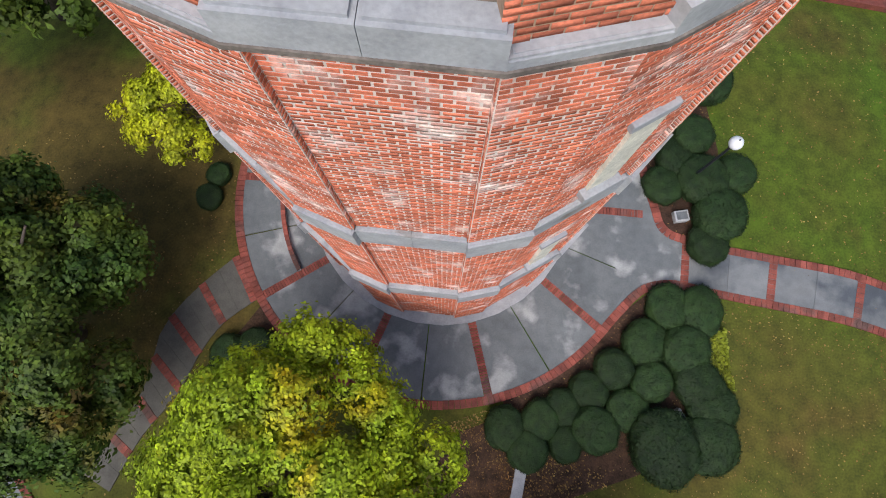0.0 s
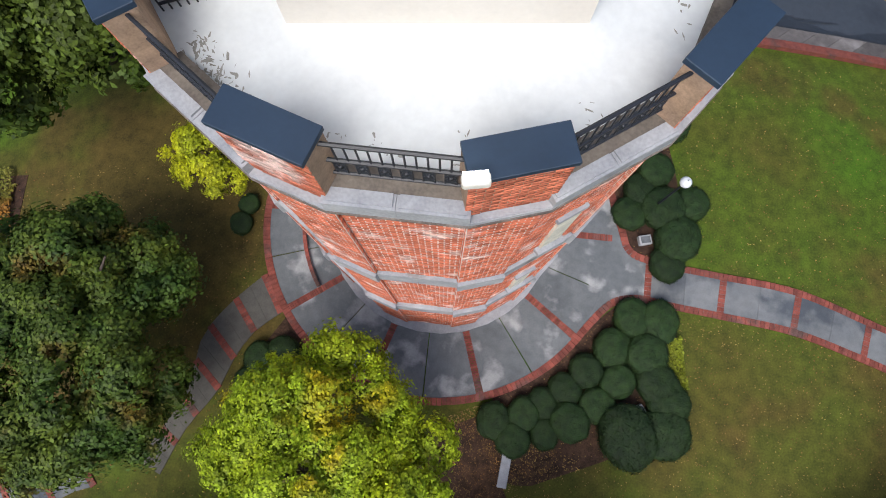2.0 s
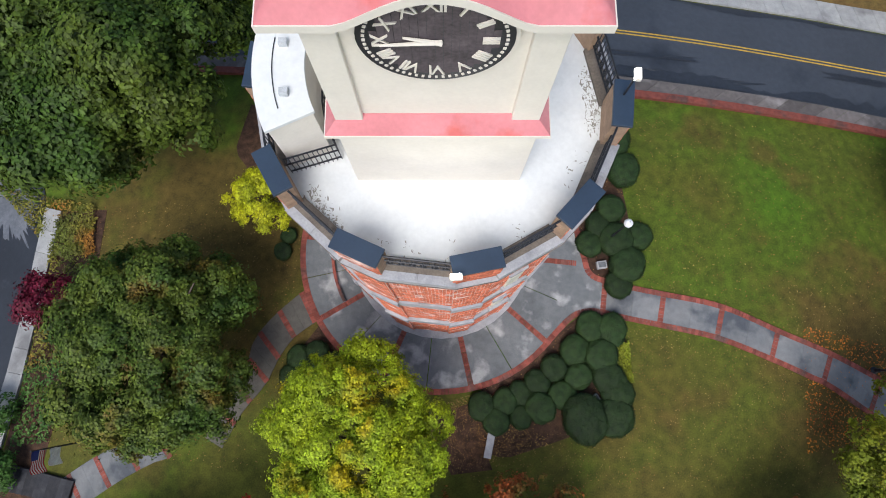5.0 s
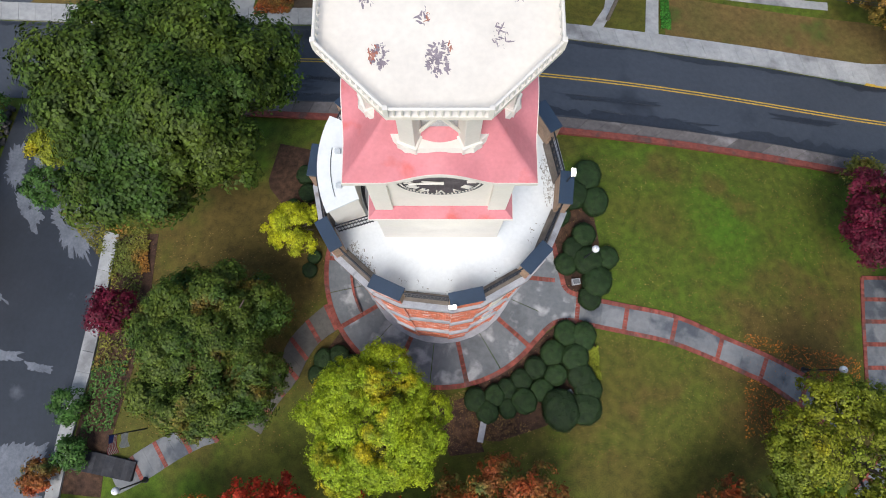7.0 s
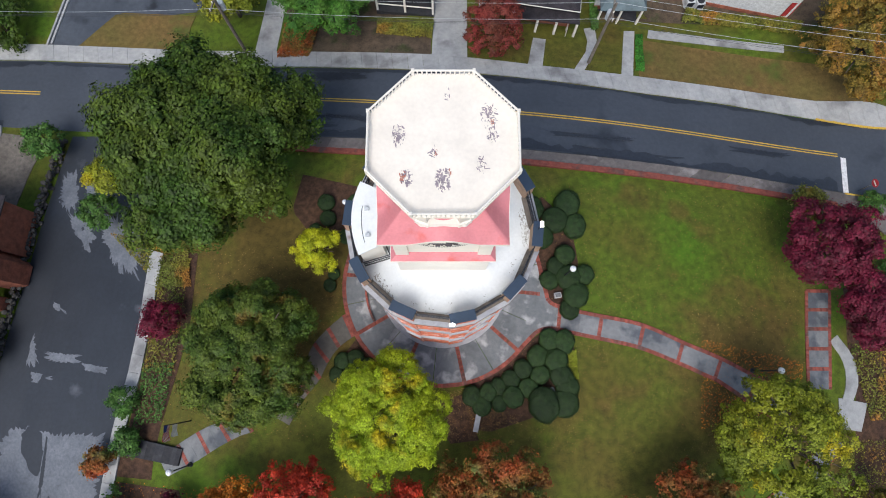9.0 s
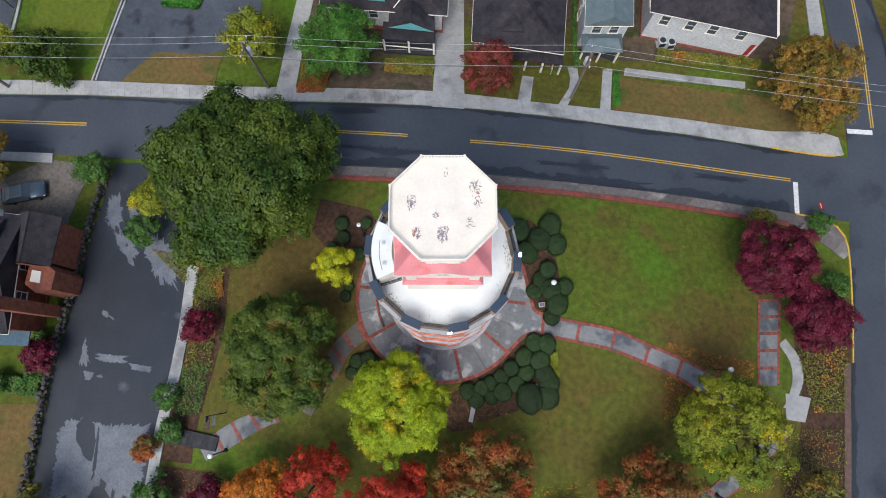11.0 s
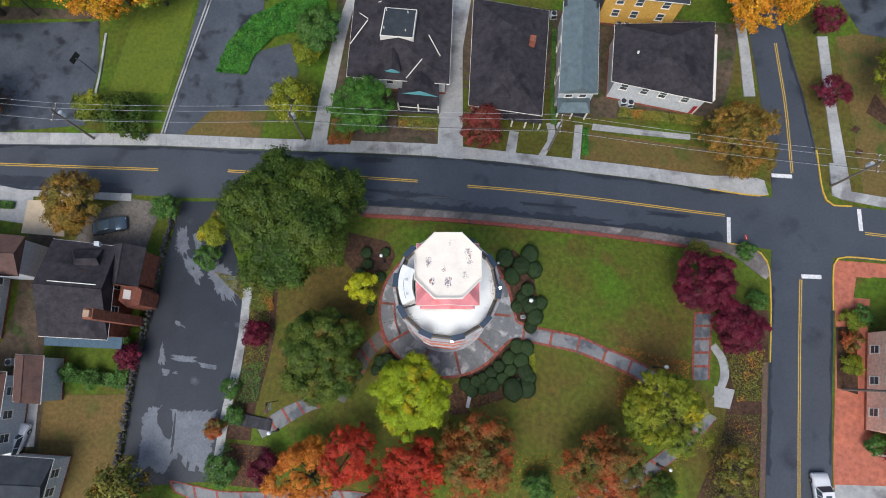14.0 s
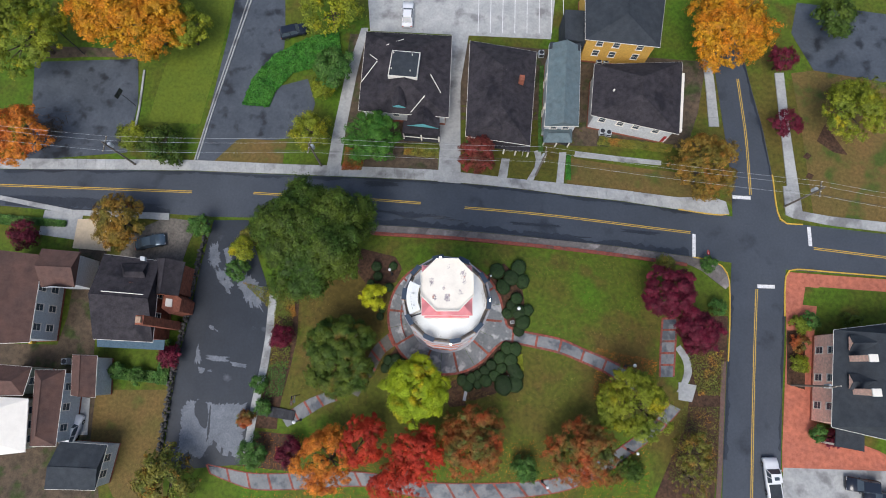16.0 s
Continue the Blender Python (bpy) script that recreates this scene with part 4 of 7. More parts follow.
# the lantern above the clock
OCT = 22.5
part("lantern_core", frustum(1.45, 1.45, 26.4, 28.85, 8, OCT), mat("shaded_louvre", (0.6, 0.6, 0.6), (0.5, 0.5, 0.5), 3), tower, "pale louvred lantern wall")
part("lantern_sill", frustum(1.95, 1.9, 26.3, 26.46, 8, OCT), WHITE, tower, "white lantern sill")
for i in range(8):
    a = radians(OCT + 45 * i)
    c, s = math.cos(a), math.sin(a)
    post = part("lantern_post", box(-0.2, 0.2, -0.2, 0.2, 26.25, 28.8, 0.02), WHITE, tower)
    post.matrix_local = Matrix.Translation((1.76 * c, CY + 1.76 * s, 0)) @ Matrix.Rotation(a, 4, "Z")
    foot = part("post_foot", box(-0.26, 0.26, -0.26, 0.26, 26.1, 26.5, 0.02), WHITE, tower)
    foot.matrix_local = Matrix.Translation((1.76 * c, CY + 1.76 * s, 0)) @ Matrix.Rotation(a, 4, "Z")
    b = radians(45 * i)
    M = Matrix.Translation((1.62 * math.cos(b), CY + 1.62 * math.sin(b), 0)) @ Matrix.Rotation(b + math.pi / 2, 4, "Z")
    for s2 in (-1, 1):
        br = part("cross_brace", tube((-0.6 * s2, 0, 26.55), (0.6 * s2, 0, 28.6), 0.05, n=6), WHITE, tower)
        br.matrix_local = M
part("cornice", frustum(2.05, 2.36, 28.7, 28.98, 8, OCT), WHITE, tower, "white octagonal cornice")
part("top_deck", frustum(2.37, 2.37, 28.984, 29.1, 8, OCT), mat("peeling_white_roof", (0.83, 0.77, 0.67), (0.77, 0.71, 0.62), 1.2, fine=8, grain=0.06), tower, "flat white octagonal roof")
k8 = 2.33 / math.cos(math.pi / 8)
for i in range(8):
    a, b = radians(OCT + 45 * i), radians(OCT + 45 * (i + 1))
    p, q = Vector((k8 * math.cos(a), CY + k8 * math.sin(a), 0)), Vector((k8 * math.cos(b), CY + k8 * math.sin(b), 0))
    Z = Vector((0, 0, 1))
    part("corner_post", box(p.x - 0.05, p.x + 0.05, p.y - 0.05, p.y + 0.05, 29.1, 29.42, 0.01), WHITE, tower)
    rail = part("top_rail", tube(p + 29.36 * Z, q + 29.36 * Z, 0.035, n=8), WHITE, tower)
    for j in range(1, 13):
        w = p.lerp(q, j / 13)
        part("top_baluster", tube(w + 29.1 * Z, w + 29.35 * Z, 0.026, n=6), WHITE, rail)


def flakes(name, spots, material, label, level=29.1045, big=0.045):
    v, f = [], []
    rnd = random.Random(5)
    for x, y, r, n in spots:
        for _ in range(n):
            a, d = rnd.random() * 6.28, r * rnd.random() ** 0.7
            cx, cy = x + d * math.cos(a) * 0.6, y + d * math.sin(a)
            m = rnd.randint(5, 8)
            k = len(v)
            s = (0.01 + big * rnd.random() ** 2)
            turn, thin = rnd.choice((0.2, 1.2, 1.5, 1.7, 2.6)) + 0.4 * rnd.random(), 0.3 + 0.5 * rnd.random()
            for i in range(m):
                rr = s * (0.4 + rnd.random())
                ex, ey = 1.7 * rr * math.cos(6.28 * i / m), thin * rr * math.sin(6.28 * i / m)
                v.append((cx + ex * math.cos(turn) - ey * math.sin(turn), cy + ex * math.sin(turn) + ey * math.cos(turn), level + 0.0004 * rnd.random()))
            f.append(tuple(range(k, k + m)))
    tagged(mesh_ob(name, v, f, material, tower, label), kind="stuff")


flakes("peeled_coating", [(*(-1.39, 7.07), 0.37, 104), (*(-1.11, 5.68), 0.29, 57), (*(-0.02, 5.63), 0.39, 156), (*(-0.29, 6.54), 0.23, 15), (*(1.42, 7.73), 0.46, 93), (*(1.19, 6.10), 0.29, 41), (*(1.54, 7.07), 0.29, 36), (*(0.10, 8.49), 0.23, 13)], PEEL, "bare grey patches of peeled coating")
flakes("rust_stain", [(*(-1.25, 5.74), 0.18, 41), (*(0.23, 5.85), 0.11, 10), (*(1.54, 7.52), 0.14, 13), (*(-0.22, 6.49), 0.11, 10)], RUST, "rusty red patches")

flakes("deck_mould", [(*polar(4.1, a), 0.42, 60) for a in (84, 90, 96, 102, -40, -46, -52)] + [(*polar(4.0, a), 0.4, 10) for a in (-20, 5, 30, 60, 70, -10)], mat("black_mould", (0.24, 0.23, 0.2), (0.4, 0.39, 0.36), 5), "dark mould along the roof's edge", 18.3045, 0.035)

# windows in the brick panels
for k, z0, z1, r in ((0, 13.2, 15.4, 4.78), (0, 7.2, 9.3, 4.83), (-3, 12.9, 15.6, 4.78), (4, 12.9, 15.6, 4.78)):
    a = PHI + 36 * k + 18
    ap = r * math.cos(radians(18 - HALF)) - RECESS
    pc = polar(ap, a)
    M = pose(pc[0], pc[1], 0, 0, 0, a)
    win = new("window")
    win.parent = tower
    win["label"] = "cream boarded window with stone sill"
    win.matrix_local = M
    part("panel", box(-0.12, 0.38, -0.045, 0.1, z0, z1, 0.01), CREAM, win)
    part("sill", box(-0.22, 0.48, -0.16, 0.1, z0 - 0.22, z0 - 0.004, 0.02), STONE, win)
    part("lintel", box(-0.2, 0.46, -0.06, 0.1, z1 + 0.004, z1 + 0.2, 0.02), STONE, win)

# stair house on the roof
def stair_house():
    hut = new("stair_house")
    hut.parent = tower
    hut["label"] = "white curved stair house on the roof"
    part("wall", sector(3.05, 4.12, -113, -66, 18.3, 20.6, 12), WHITE, hut)
    part("roof", sector(3.0, 4.18, -114, -65, 20.604, 20.7, 12), DECK, hut)
    for a in (-96, -76):
        p = polar(3.5, a)
        part("roof_vent", box(p[0] - 0.1, p[0] + 0.1, p[1] - 0.08, p[1] + 0.08, 20.7, 20.84, 0.01), GREYWALL, hut)
    pts = [polar(3.72, -98 + 3 * i, 20.72) for i in range(10)]
    part("cable", sweep(pts, 0.012), IRON, hut)
    guard = new("guard_rail")
    guard.parent = tower
    guard["label"] = "black iron guard rail by the stair house"
    ends = [polar(4.2, -64), polar(2.75, -60)]
    curve = [polar(2.9, -60 - 4 * i) for i in range(13)]
    line = [ends[0]] + [curve[0]] + curve[1:]
    for z in (19.25, 18.9, 18.45):
        part("rail_bar", sweep([(*p, z) for p in line], 0.025, 6), IRON, guard)
    for p, q, n in ((ends[0], curve[0], 11),):
        for i in range(n + 1):
            w = Vector(p).lerp(Vector(q), i / n)
            part("baluster", tube((*w, 18.3), (*w, 19.25), 0.014, n=5), IRON, guard)
    for p in curve[1:]:
        part("baluster", tube((*p, 18.3), (*p, 19.25), 0.014, n=5), IRON, guard)


stair_house()

# floodlights on the parapet, lit, turned to the white clock house
for p, z in (((0.40, 1.95), 19.75), ((4.5, 6.45), 20.45), ((-0.66, 11.05), 20.15)):
    a = math.degrees(math.atan2(p[0] - AX, AY - p[1]))
    fl = thing("floodlight", pose(p[0], p[1], z, 0, 0, a), "white floodlight on the parapet, switched on", "floodlight", "parapet floodlights")
    part("housing", box(-0.15, 0.15, -0.1, 0.04, 0.02, 0.16, 0.03), WHITE, fl)
    part("lens", box(-0.13, 0.13, 0.042, 0.055, 0.04, 0.15), FLOOD, fl, "bright lens")
    part("lamp_top", box(-0.12, 0.12, -0.07, 0.03, 0.161, 0.17), FLOOD, fl, "glowing top glass")
    part("bracket", tube((0, 0, 19.59 - z), (0, 0, 0.03), 0.03, n=6), IRON, fl)
    lamp = new("floodlight_beam", bpy.data.lights.new("floodlight_beam", "SPOT"))
    lamp.data.energy, lamp.data.spot_size, lamp.data.spot_blend, lamp.data.shadow_soft_size, lamp.data.color = 62, radians(112), 0.6, 0.15, (1.0, 0.97, 0.92)
    q = Vector((*p, z + 0.3))
    c = Vector((0, CY, 23.0))
    lamp.matrix_world = look(q + (c - q).normalized() * 0.3, c)

# ring kerb and rail by the area on the left
area = setting(new("kerb_area"), "low brick-topped kerb round the tower's area way", "kerb")
pavers("brick_top", [polar(6.25, -61 - 3 * i) for i in range(20)], 0.16, 0.3, area)
part("kerb_wall", sector(6.18, 6.32, -118, -61, -0.1, 0.2, 20), STONE, area)


# ---- trees and bushes ----
def leaf_mesh(name, centres, normals, size, material, parent, rng):
    """Small leaves, each a bent pair of triangles, joined into one crown."""
    n = len(centres)
    nrm = normals / (np.linalg.norm(normals, axis=1)[:, None] + 1e-9)
    t = np.cross(nrm, rng.normal(size=(n, 3)))
    t /= np.linalg.norm(t, axis=1)[:, None] + 1e-9
    b = np.cross(nrm, t)
    s = (size * rng.uniform(0.6, 1.3, n))[:, None]
    v = np.empty((n, 4, 3))
    v[:, 0], v[:, 2] = centres - t * s * 0.7, centres + t * s * 0.7
    v[:, 1], v[:, 3] = centres + b * s * 0.42 + nrm * s * 0.18, centres - b * s * 0.42 + nrm * s * 0.18
    me = bpy.data.meshes.new(name)
    me.vertices.add(n * 4); me.loops.add(n * 4); me.polygons.add(n)
    me.vertices.foreach_set("co", v.ravel())
    me.loops.foreach_set("vertex_index", np.arange(n * 4, dtype=np.int32))
    me.polygons.foreach_set("loop_start", np.arange(0, n * 4, 4, dtype=np.int32))
    me.update(calc_edges=True)
    me.materials.append(material)
    ob = new(name, me)
    if parent:
        ob.parent = parent
    return ob


def tree(x, y, r, height, material, label, leaves=6000, leaf=0.24, seed=1, flat=0.75, name="tree", spread=1.0):
    rng = np.random.default_rng(seed)
    z = gz(x, y)
    top = thing(name, pose(x, y, z - 0.05), label, "tree" if name == "tree" else name.replace("_", " "), "")
    mid = height - r * flat
    bm = bmesh.new()
    add_tube(bm, (0, 0, -0.2), (0.05 * r, 0.02 * r, mid), 0.055 * r + 0.05, 0.03 * r + 0.02, 10)
    for i in range(9):
        a, e = rng.uniform(0, 6.28), rng.uniform(0.25, 0.9)
        p = Vector((0.03 * r, 0.01 * r, mid * rng.uniform(0.55, 1.0)))
        q = Vector((math.cos(a) * r * 0.7, math.sin(a) * r * 0.7, mid + r * flat * rng.uniform(-0.2, 0.7)))
        m = p.lerp(q, 0.5) + Vector((0, 0, 0.08 * r))
        add_tube(bm, p, m, 0.022 * r + 0.02, 0.014 * r + 0.012, 7)
        add_tube(bm, m, q, 0.014 * r + 0.012, 0.006 * r + 0.004, 6)
    part("trunk", bm, BARK, top, "", True)
    nc = int(58 + 9 * r)
    d = rng.normal(size=(nc, 3))
    d /= np.linalg.norm(d, axis=1)[:, None]
    d[:, 2] = np.where(d[:, 2] < -0.3, -d[:, 2], d[:, 2])
    lump = np.array([0.86 + 0.36 * noise.noise(Vector(q) * 1.7 + Vector((seed * 3.1, 0, 0))) for q in d])
    rad = rng.uniform(0.35, 1.0, nc) ** 0.4 * lump
    c = d * rad[:, None] * np.array((r, r, r * flat)) * 0.96
    size = rng.uniform(0.1, 0.25, nc) * r * spread
    c *= np.minimum(1.0, (1.04 * r - 0.8 * size) / (np.linalg.norm(c[:, :2], axis=1) + 1e-6))[:, None]
    # tufts sit on the clumps at uneven depth, leaves crowd round each tuft
    nt = max(nc, leaves // 26)
    which = rng.choice(nc, nt, p=size**2 / (size**2).sum())
    o = rng.normal(size=(nt, 3)) + np.array((0, 0, 0.4)) + 0.6 * d[which]
    o /= np.linalg.norm(o, axis=1)[:, None]
    depth = rng.uniform(0.55, 1.0, nt) ** 0.7 + 0.22 * (rng.random(nt) < 0.16)
    tuft = c[which] + o * (depth * size[which])[:, None] * np.array((1.05, 1.05, 0.75))
    wide = leaf * rng.uniform(1.1, 2.3, nt)
    pick = rng.integers(0, nt, leaves)
    away = rng.normal(size=(leaves, 3)) * np.array((0.6, 0.6, 0.38))
    pts = tuft[pick] + away * wide[pick][:, None]
    nrm = o[pick] * 0.75 + away * 0.35 + rng.normal(size=(leaves, 3)) * 0.22 + np.array((0, 0, 0.35))
    pts[:, 2] += mid
    leaf_mesh("crown", pts, nrm, leaf, material, top, rng)
    return top


tree(*(-17.83, 16.57), 8.6, 13.0, L_OAK, "large dark green oak with dense spreading crown", 150000, 0.2, 3, 0.62)
tree(*(-13.84, 1.32), 5.1, 8.2, L_DOG, "round green tree turning bronze in autumn", 130000, 0.125, 44, 0.72)
tree(*(-3.73, -3.42), 4.5, 8.6, L_LIME, "lime green maple turning yellow beside the plaza", 150000, 0.09, 5, 0.72)
tree(*(-9.88, 9.09), 2.0, 4.0, L_YEL, "small bright yellow tree on the lawn", 15000, 0.1, 6, 0.75)
tree(*(30.92, 9.91), 4.1, 7.2, L_MAROON, "dark maroon maple with dense rounded crown", 30000, 0.15, 7, 0.7)
tree(*(35.17, 4.47), 3.5, 6.4, L_MAROON, "smaller dark maroon maple beside the street", 22000, 0.15, 8, 0.7)
tree(*(24.33, -4.99), 5.0, 8.0, L_YG, "soft yellow-green tree beside the garden walk", 45000, 0.13, 9, 0.72)
tree(*(-15.18, -11.99), 4.3, 6.8, L_ORANGE, "orange autumn tree by the south walk", 22000, 0.13, 10)
tree(*(-10.72, -9.40), 3.5, 6.4, L_RED, "scarlet autumn maple beside an orange tree", 18000, 0.12, 11)
tree(*(-3.71, -10.89), 4.0, 7.0, L_RED, "bright scarlet maple by the south walk", 22000, 0.12, 12)
tree(*(3.39, -9.51), 5.0, 7.3, L_RUST, "maple half turned from green to red", 36000, 0.13, 13)
tree(*(17.51, -10.96), 5.0, 7.2, L_RUST, "rust red maple with green patches", 32000, 0.13, 14)
tree(*(-6.47, -14.47), 3.3, 5.8, L_RED, "low scarlet maple over the south walk", 16000, 0.12, 15)
tree(*(-20.84, -11.43), 2.1, 3.6, L_MAROON, "low maroon shrub beside the lane", 5000, 0.16, 16, name="shrub")
tree(*(-26.26, -11.56), 2.3, 3.4, L_SHRUB, "bright green rounded shrub by the walk", 6000, 0.16, 17, name="shrub")
tree(*(-22.84, 3.79), 1.7, 3.2, L_MAROON, "small maroon maple in the flower bed", 5000, 0.15, 18)
tree(*(-39.72, 1.29), 1.8, 3.4, L_MAROON, "small crimson tree by the garden fence", 4500, 0.16, 19)
tree(*(-48.35, 20.98), 4.4, 7.2, L_AMBER, "brown-orange tree beside the drive", 24000, 0.15, 20)
tree(*(-37.15, 20.65), 1.7, 3.6, L_SHRUB, "green bushy shrub at the wall end", 4000, 0.18, 21, name="shrub")
tree(*(-29.74, 16.79), 1.9, 4.4, L_YG, "yellowing shrub under the oak", 6000, 0.15, 43, name="shrub")
tree(*(-30.6, 13.9), 1.7, 3.2, L_SHRUB, "green shrub where the oak meets the lane", 6000, 0.13, 71, name="shrub")
tree(*(-28.9, 18.9), 1.8, 3.4, L_OLIVE, "russet and green shrub at the lane's head", 6000, 0.13, 72, name="shrub")
tree(*(-10.99, 33.81), 4.5, 7.8, L_GLOSS, "round glossy green tree in front of a house", 36000, 0.14, 22)
tree(*(4.89, 31.28), 3.1, 4.8, L_CRIMSON, "low dull crimson tree in front of a house", 17000, 0.13, 23)
tree(*(39.3, 29.6), 5.6, 8.0, L_AMBER, "amber and olive tree at the street corner", 36000, 0.14, 24)
tree(*(43.17, 50.45), 7.0, 12.0, L_GOLD, "large golden orange tree behind the houses", 34000, 0.22, 25)
tree(*(-46.59, 52.67), 7.0, 11.5, L_GOLD, "golden yellow tree beyond the parking yard", 34000, 0.22, 26)
tree(*(-53.94, 54.62), 5.5, 10.0, L_GOLD, "smaller golden tree at the lawn's edge", 22000, 0.22, 46)
tree(*(-41.26, 52.56), 4.2, 8.0, L_YG, "yellowing tree beside a golden one", 15000, 0.2, 47)
tree(*(-65.22, 50.91), 7.0, 11.0, L_YG, "yellow-green tree at the yard's edge", 30000, 0.2, 27)
tree(*(-64.60, 34.10), 4.6, 8.6, L_ORANGE, "fiery orange tree beside the parking yard", 20000, 0.18, 28)
tree(*(-18.27, 55.05), 5.2, 9.5, L_YG, "thin yellow tree over the drive", 6000, 0.26, 29)
tree(*(62.81, 38.18), 5.6, 9.0, L_YG, "yellow-green tree on the corner lawn", 24000, 0.18, 30)
tree(*(54.01, 47.90), 2.6, 5.0, L_MAROON, "small thin crimson tree", 3500, 0.18, 31)
tree(*(53.30, 37.27), 2.5, 4.6, L_MAROON, "small crimson tree by the walk", 3500, 0.18, 32)
tree(*(-20.70, 35.26), 3.2, 6.0, L_YG, "yellow-green bushy tree by the drive", 7000, 0.22, 33)
tree(*(-17.66, 45.94), 3.6, 6.0, L_SHRUB, "tall green hedge tree by the drive", 12000, 0.2, 34)
tree(*(24.84, -13.56), 1.8, 2.2, L_OAK, "dark round shrub in the mulch bed", 9000, 0.1, 48, name="shrub")
tree(*(32.94, -14.83), 3.2, 5.0, L_OLIVE, "thin grey twiggy tree nearly bare of leaves", 2600, 0.12, 49)
tree(*(-19.52, 43.08), 2.1, 4.2, L_YG, "yellowing shrub by the drive", 4000, 0.2, 35, name="shrub")
tree(*(-44.22, 33.72), 3.6, 4.6, L_OAK, "dark green shrub by the sidewalk", 7000, 0.22, 36, name="shrub")
tree(*(-49.06, 35.32), 2.2, 4.0, L_YG, "yellow shrub by the parking yard", 4000, 0.2, 37, name="shrub")
tree(*(63.17, 55.25), 3.4, 6.0, L_OAK, "dark green tree by the parking yard", 6000, 0.28, 38)
tree(*(33.39, -11.43), 3.0, 5.2, L_OLIVE, "bare-branched olive shrub in the mulch bed", 3500, 0.18, 39, name="shrub")
tree(*(32.05, 14.17), 1.6, 3.0, L_OLIVE, "olive shrub under the maple", 3000, 0.18, 40, name="shrub")
tree(*(-38.05, -15.18), 4.5, 6.5, L_OLIVE, "dull olive tree below the lane", 9000, 0.24, 41)
tree(*(-63.65, 19.31), 2.2, 3.6, L_MAROON, "low maroon shrub beside the sidewalk", 4000, 0.2, 42, name="shrub")
for i, (p, m, lab) in enumerate((((52.40, 5.97), L_YG, "yellow-green clipped shrub by the forecourt"), ((52.04, 3.22), L_RUST, "russet shrub by the forecourt"), ((51.81, 0.17), L_YG, "yellowing shrub beside the street"), ((60.22, 6.23), L_OAK, "dark green shrub by the house"), ((53.90, 6.39), L_SHRUB, "small green shrub in the bed"), ((54.92, -10.17), L_MAROON, "crimson shrub by the porch"), ((53.00, -9.40), L_SHRUB, "low green shrub by the porch"), ((39.67, 14.91), L_SHRUB, "green shrub at the park corner"), ((40.18, 8.43), L_SHRUB, "round green shrub by the street"), ((-26.12, -2.60), L_SHRUB, "green shrub in the flower bed"), ((-25.25, -5.68), L_SHRUB, "bright low shrub in the bed"), ((-27.76, -7.26), L_RUST, "russet shrub by the timber steps"), ((-47.73, -0.64), L_SHRUB, "green shrub behind the house"), ((-44.72, -1.46), L_SHRUB, "rounded green shrub in the yard"))):
    tree(*p, 1.5 if i < 6 else 1.25, 2.0, m, lab, 3500, 0.13, 60 + i, name="shrub")
tree(*(10.29, -13.23), 1.8, 2.8, L_SHRUB, "low bright green shrub", 4500, 0.16, 44, name="shrub")


def bush_mesh(seed):
    """A clipped round bush: a lumpy dome under a skin of tiny leaves."""
    rng = np.random.default_rng(seed)
    bm = bmesh.new()
    bmesh.ops.create_icosphere(bm, subdivisions=4, radius=1.0)
    for v in bm.verts:
        n = v.co.normalized()
        k = 0.95 + 0.1 * noise.noise(n * 2.2 + Vector((seed, 0, 0))) + 0.03 * noise.noise(n * 9)
        v.co = Vector((n.x * k, n.y * k, max(-0.55, n.z * 0.8 * k) if n.z < 0 else 0.6 * k * n.z ** 0.5))
    me = bpy.data.meshes.new("foliage")
    bm.to_mesh(me)
    co = np.array([v.co[:] for v in bm.verts if v.co.z > -0.4])
    bm.free()
    me.materials.append(BOX)
    for p in me.polygons:
        p.use_smooth = True
    pick = co[rng.integers(0, len(co), 2600)] * rng.uniform(0.97, 1.04, (2600, 1)) + rng.normal(size=(2600, 3)) * 0.03
    lv = leaf_mesh("leaf_skin", pick, pick + rng.normal(size=pick.shape) * 0.5, 0.055, BOX, None, rng)
    data = lv.data
    bpy.data.objects.remove(lv)
    return me, data


BUSH = [bush_mesh(s) for s in (1, 2, 3)]


def bush(x, y, r, i, tall=1.0):
    ob = thing("clipped_bush", on_ground(x, y, 67.0 * i, 0.42 * r * tall), "dark green clipped round boxwood bush in a mulch bed", "bush", "clipped bushes round the tower")
    for me, name in zip(BUSH[i % 3], ("foliage", "leaf_skin")):
        o = new(name, me)
        o.parent = ob
        o.scale = (r * (1.14 + 0.1 * math.sin(i * 1.7)), r * (1.14 + 0.1 * math.cos(i * 2.3)), r * tall * 0.85)


for i, (p, r) in enumerate(zip([(2.22, -2.03), (3.48, -1.76), (2.99, -2.80), (4.33, -1.33), (4.35, -2.56), (5.28, -0.73), (5.42, -2.08), (6.22, 0.04), (6.65, -1.41), (7.40, 0.99), (7.55, -0.40), (8.39, 2.29), (9.53, 2.12), (8.86, 0.71), (9.23, -0.51), (7.76, -2.67), (9.37, -2.56), (9.65, -1.33)], (23, 23, 24, 21, 21, 21, 27, 25, 23, 26, 26, 26, 28, 30, 30, 41, 32, 29))):
    bush(*p, r * 0.0292, i)
for i, (p, r) in enumerate(zip([(-7.91, 0.65), (-6.84, 0.88), (-5.82, 0.32), (-8.30, -0.40), (-7.06, -0.29), (8.56, 7.03), (9.89, 9.11), (10.12, 7.24), (10.61, 5.81), (11.39, 7.46), (10.08, 4.68), (9.13, 8.17)], (20, 21, 18, 20, 22, 24, 28, 30, 32, 27, 24, 24))):
    bush(*p, r * 0.0295, i + 1, 1.1)
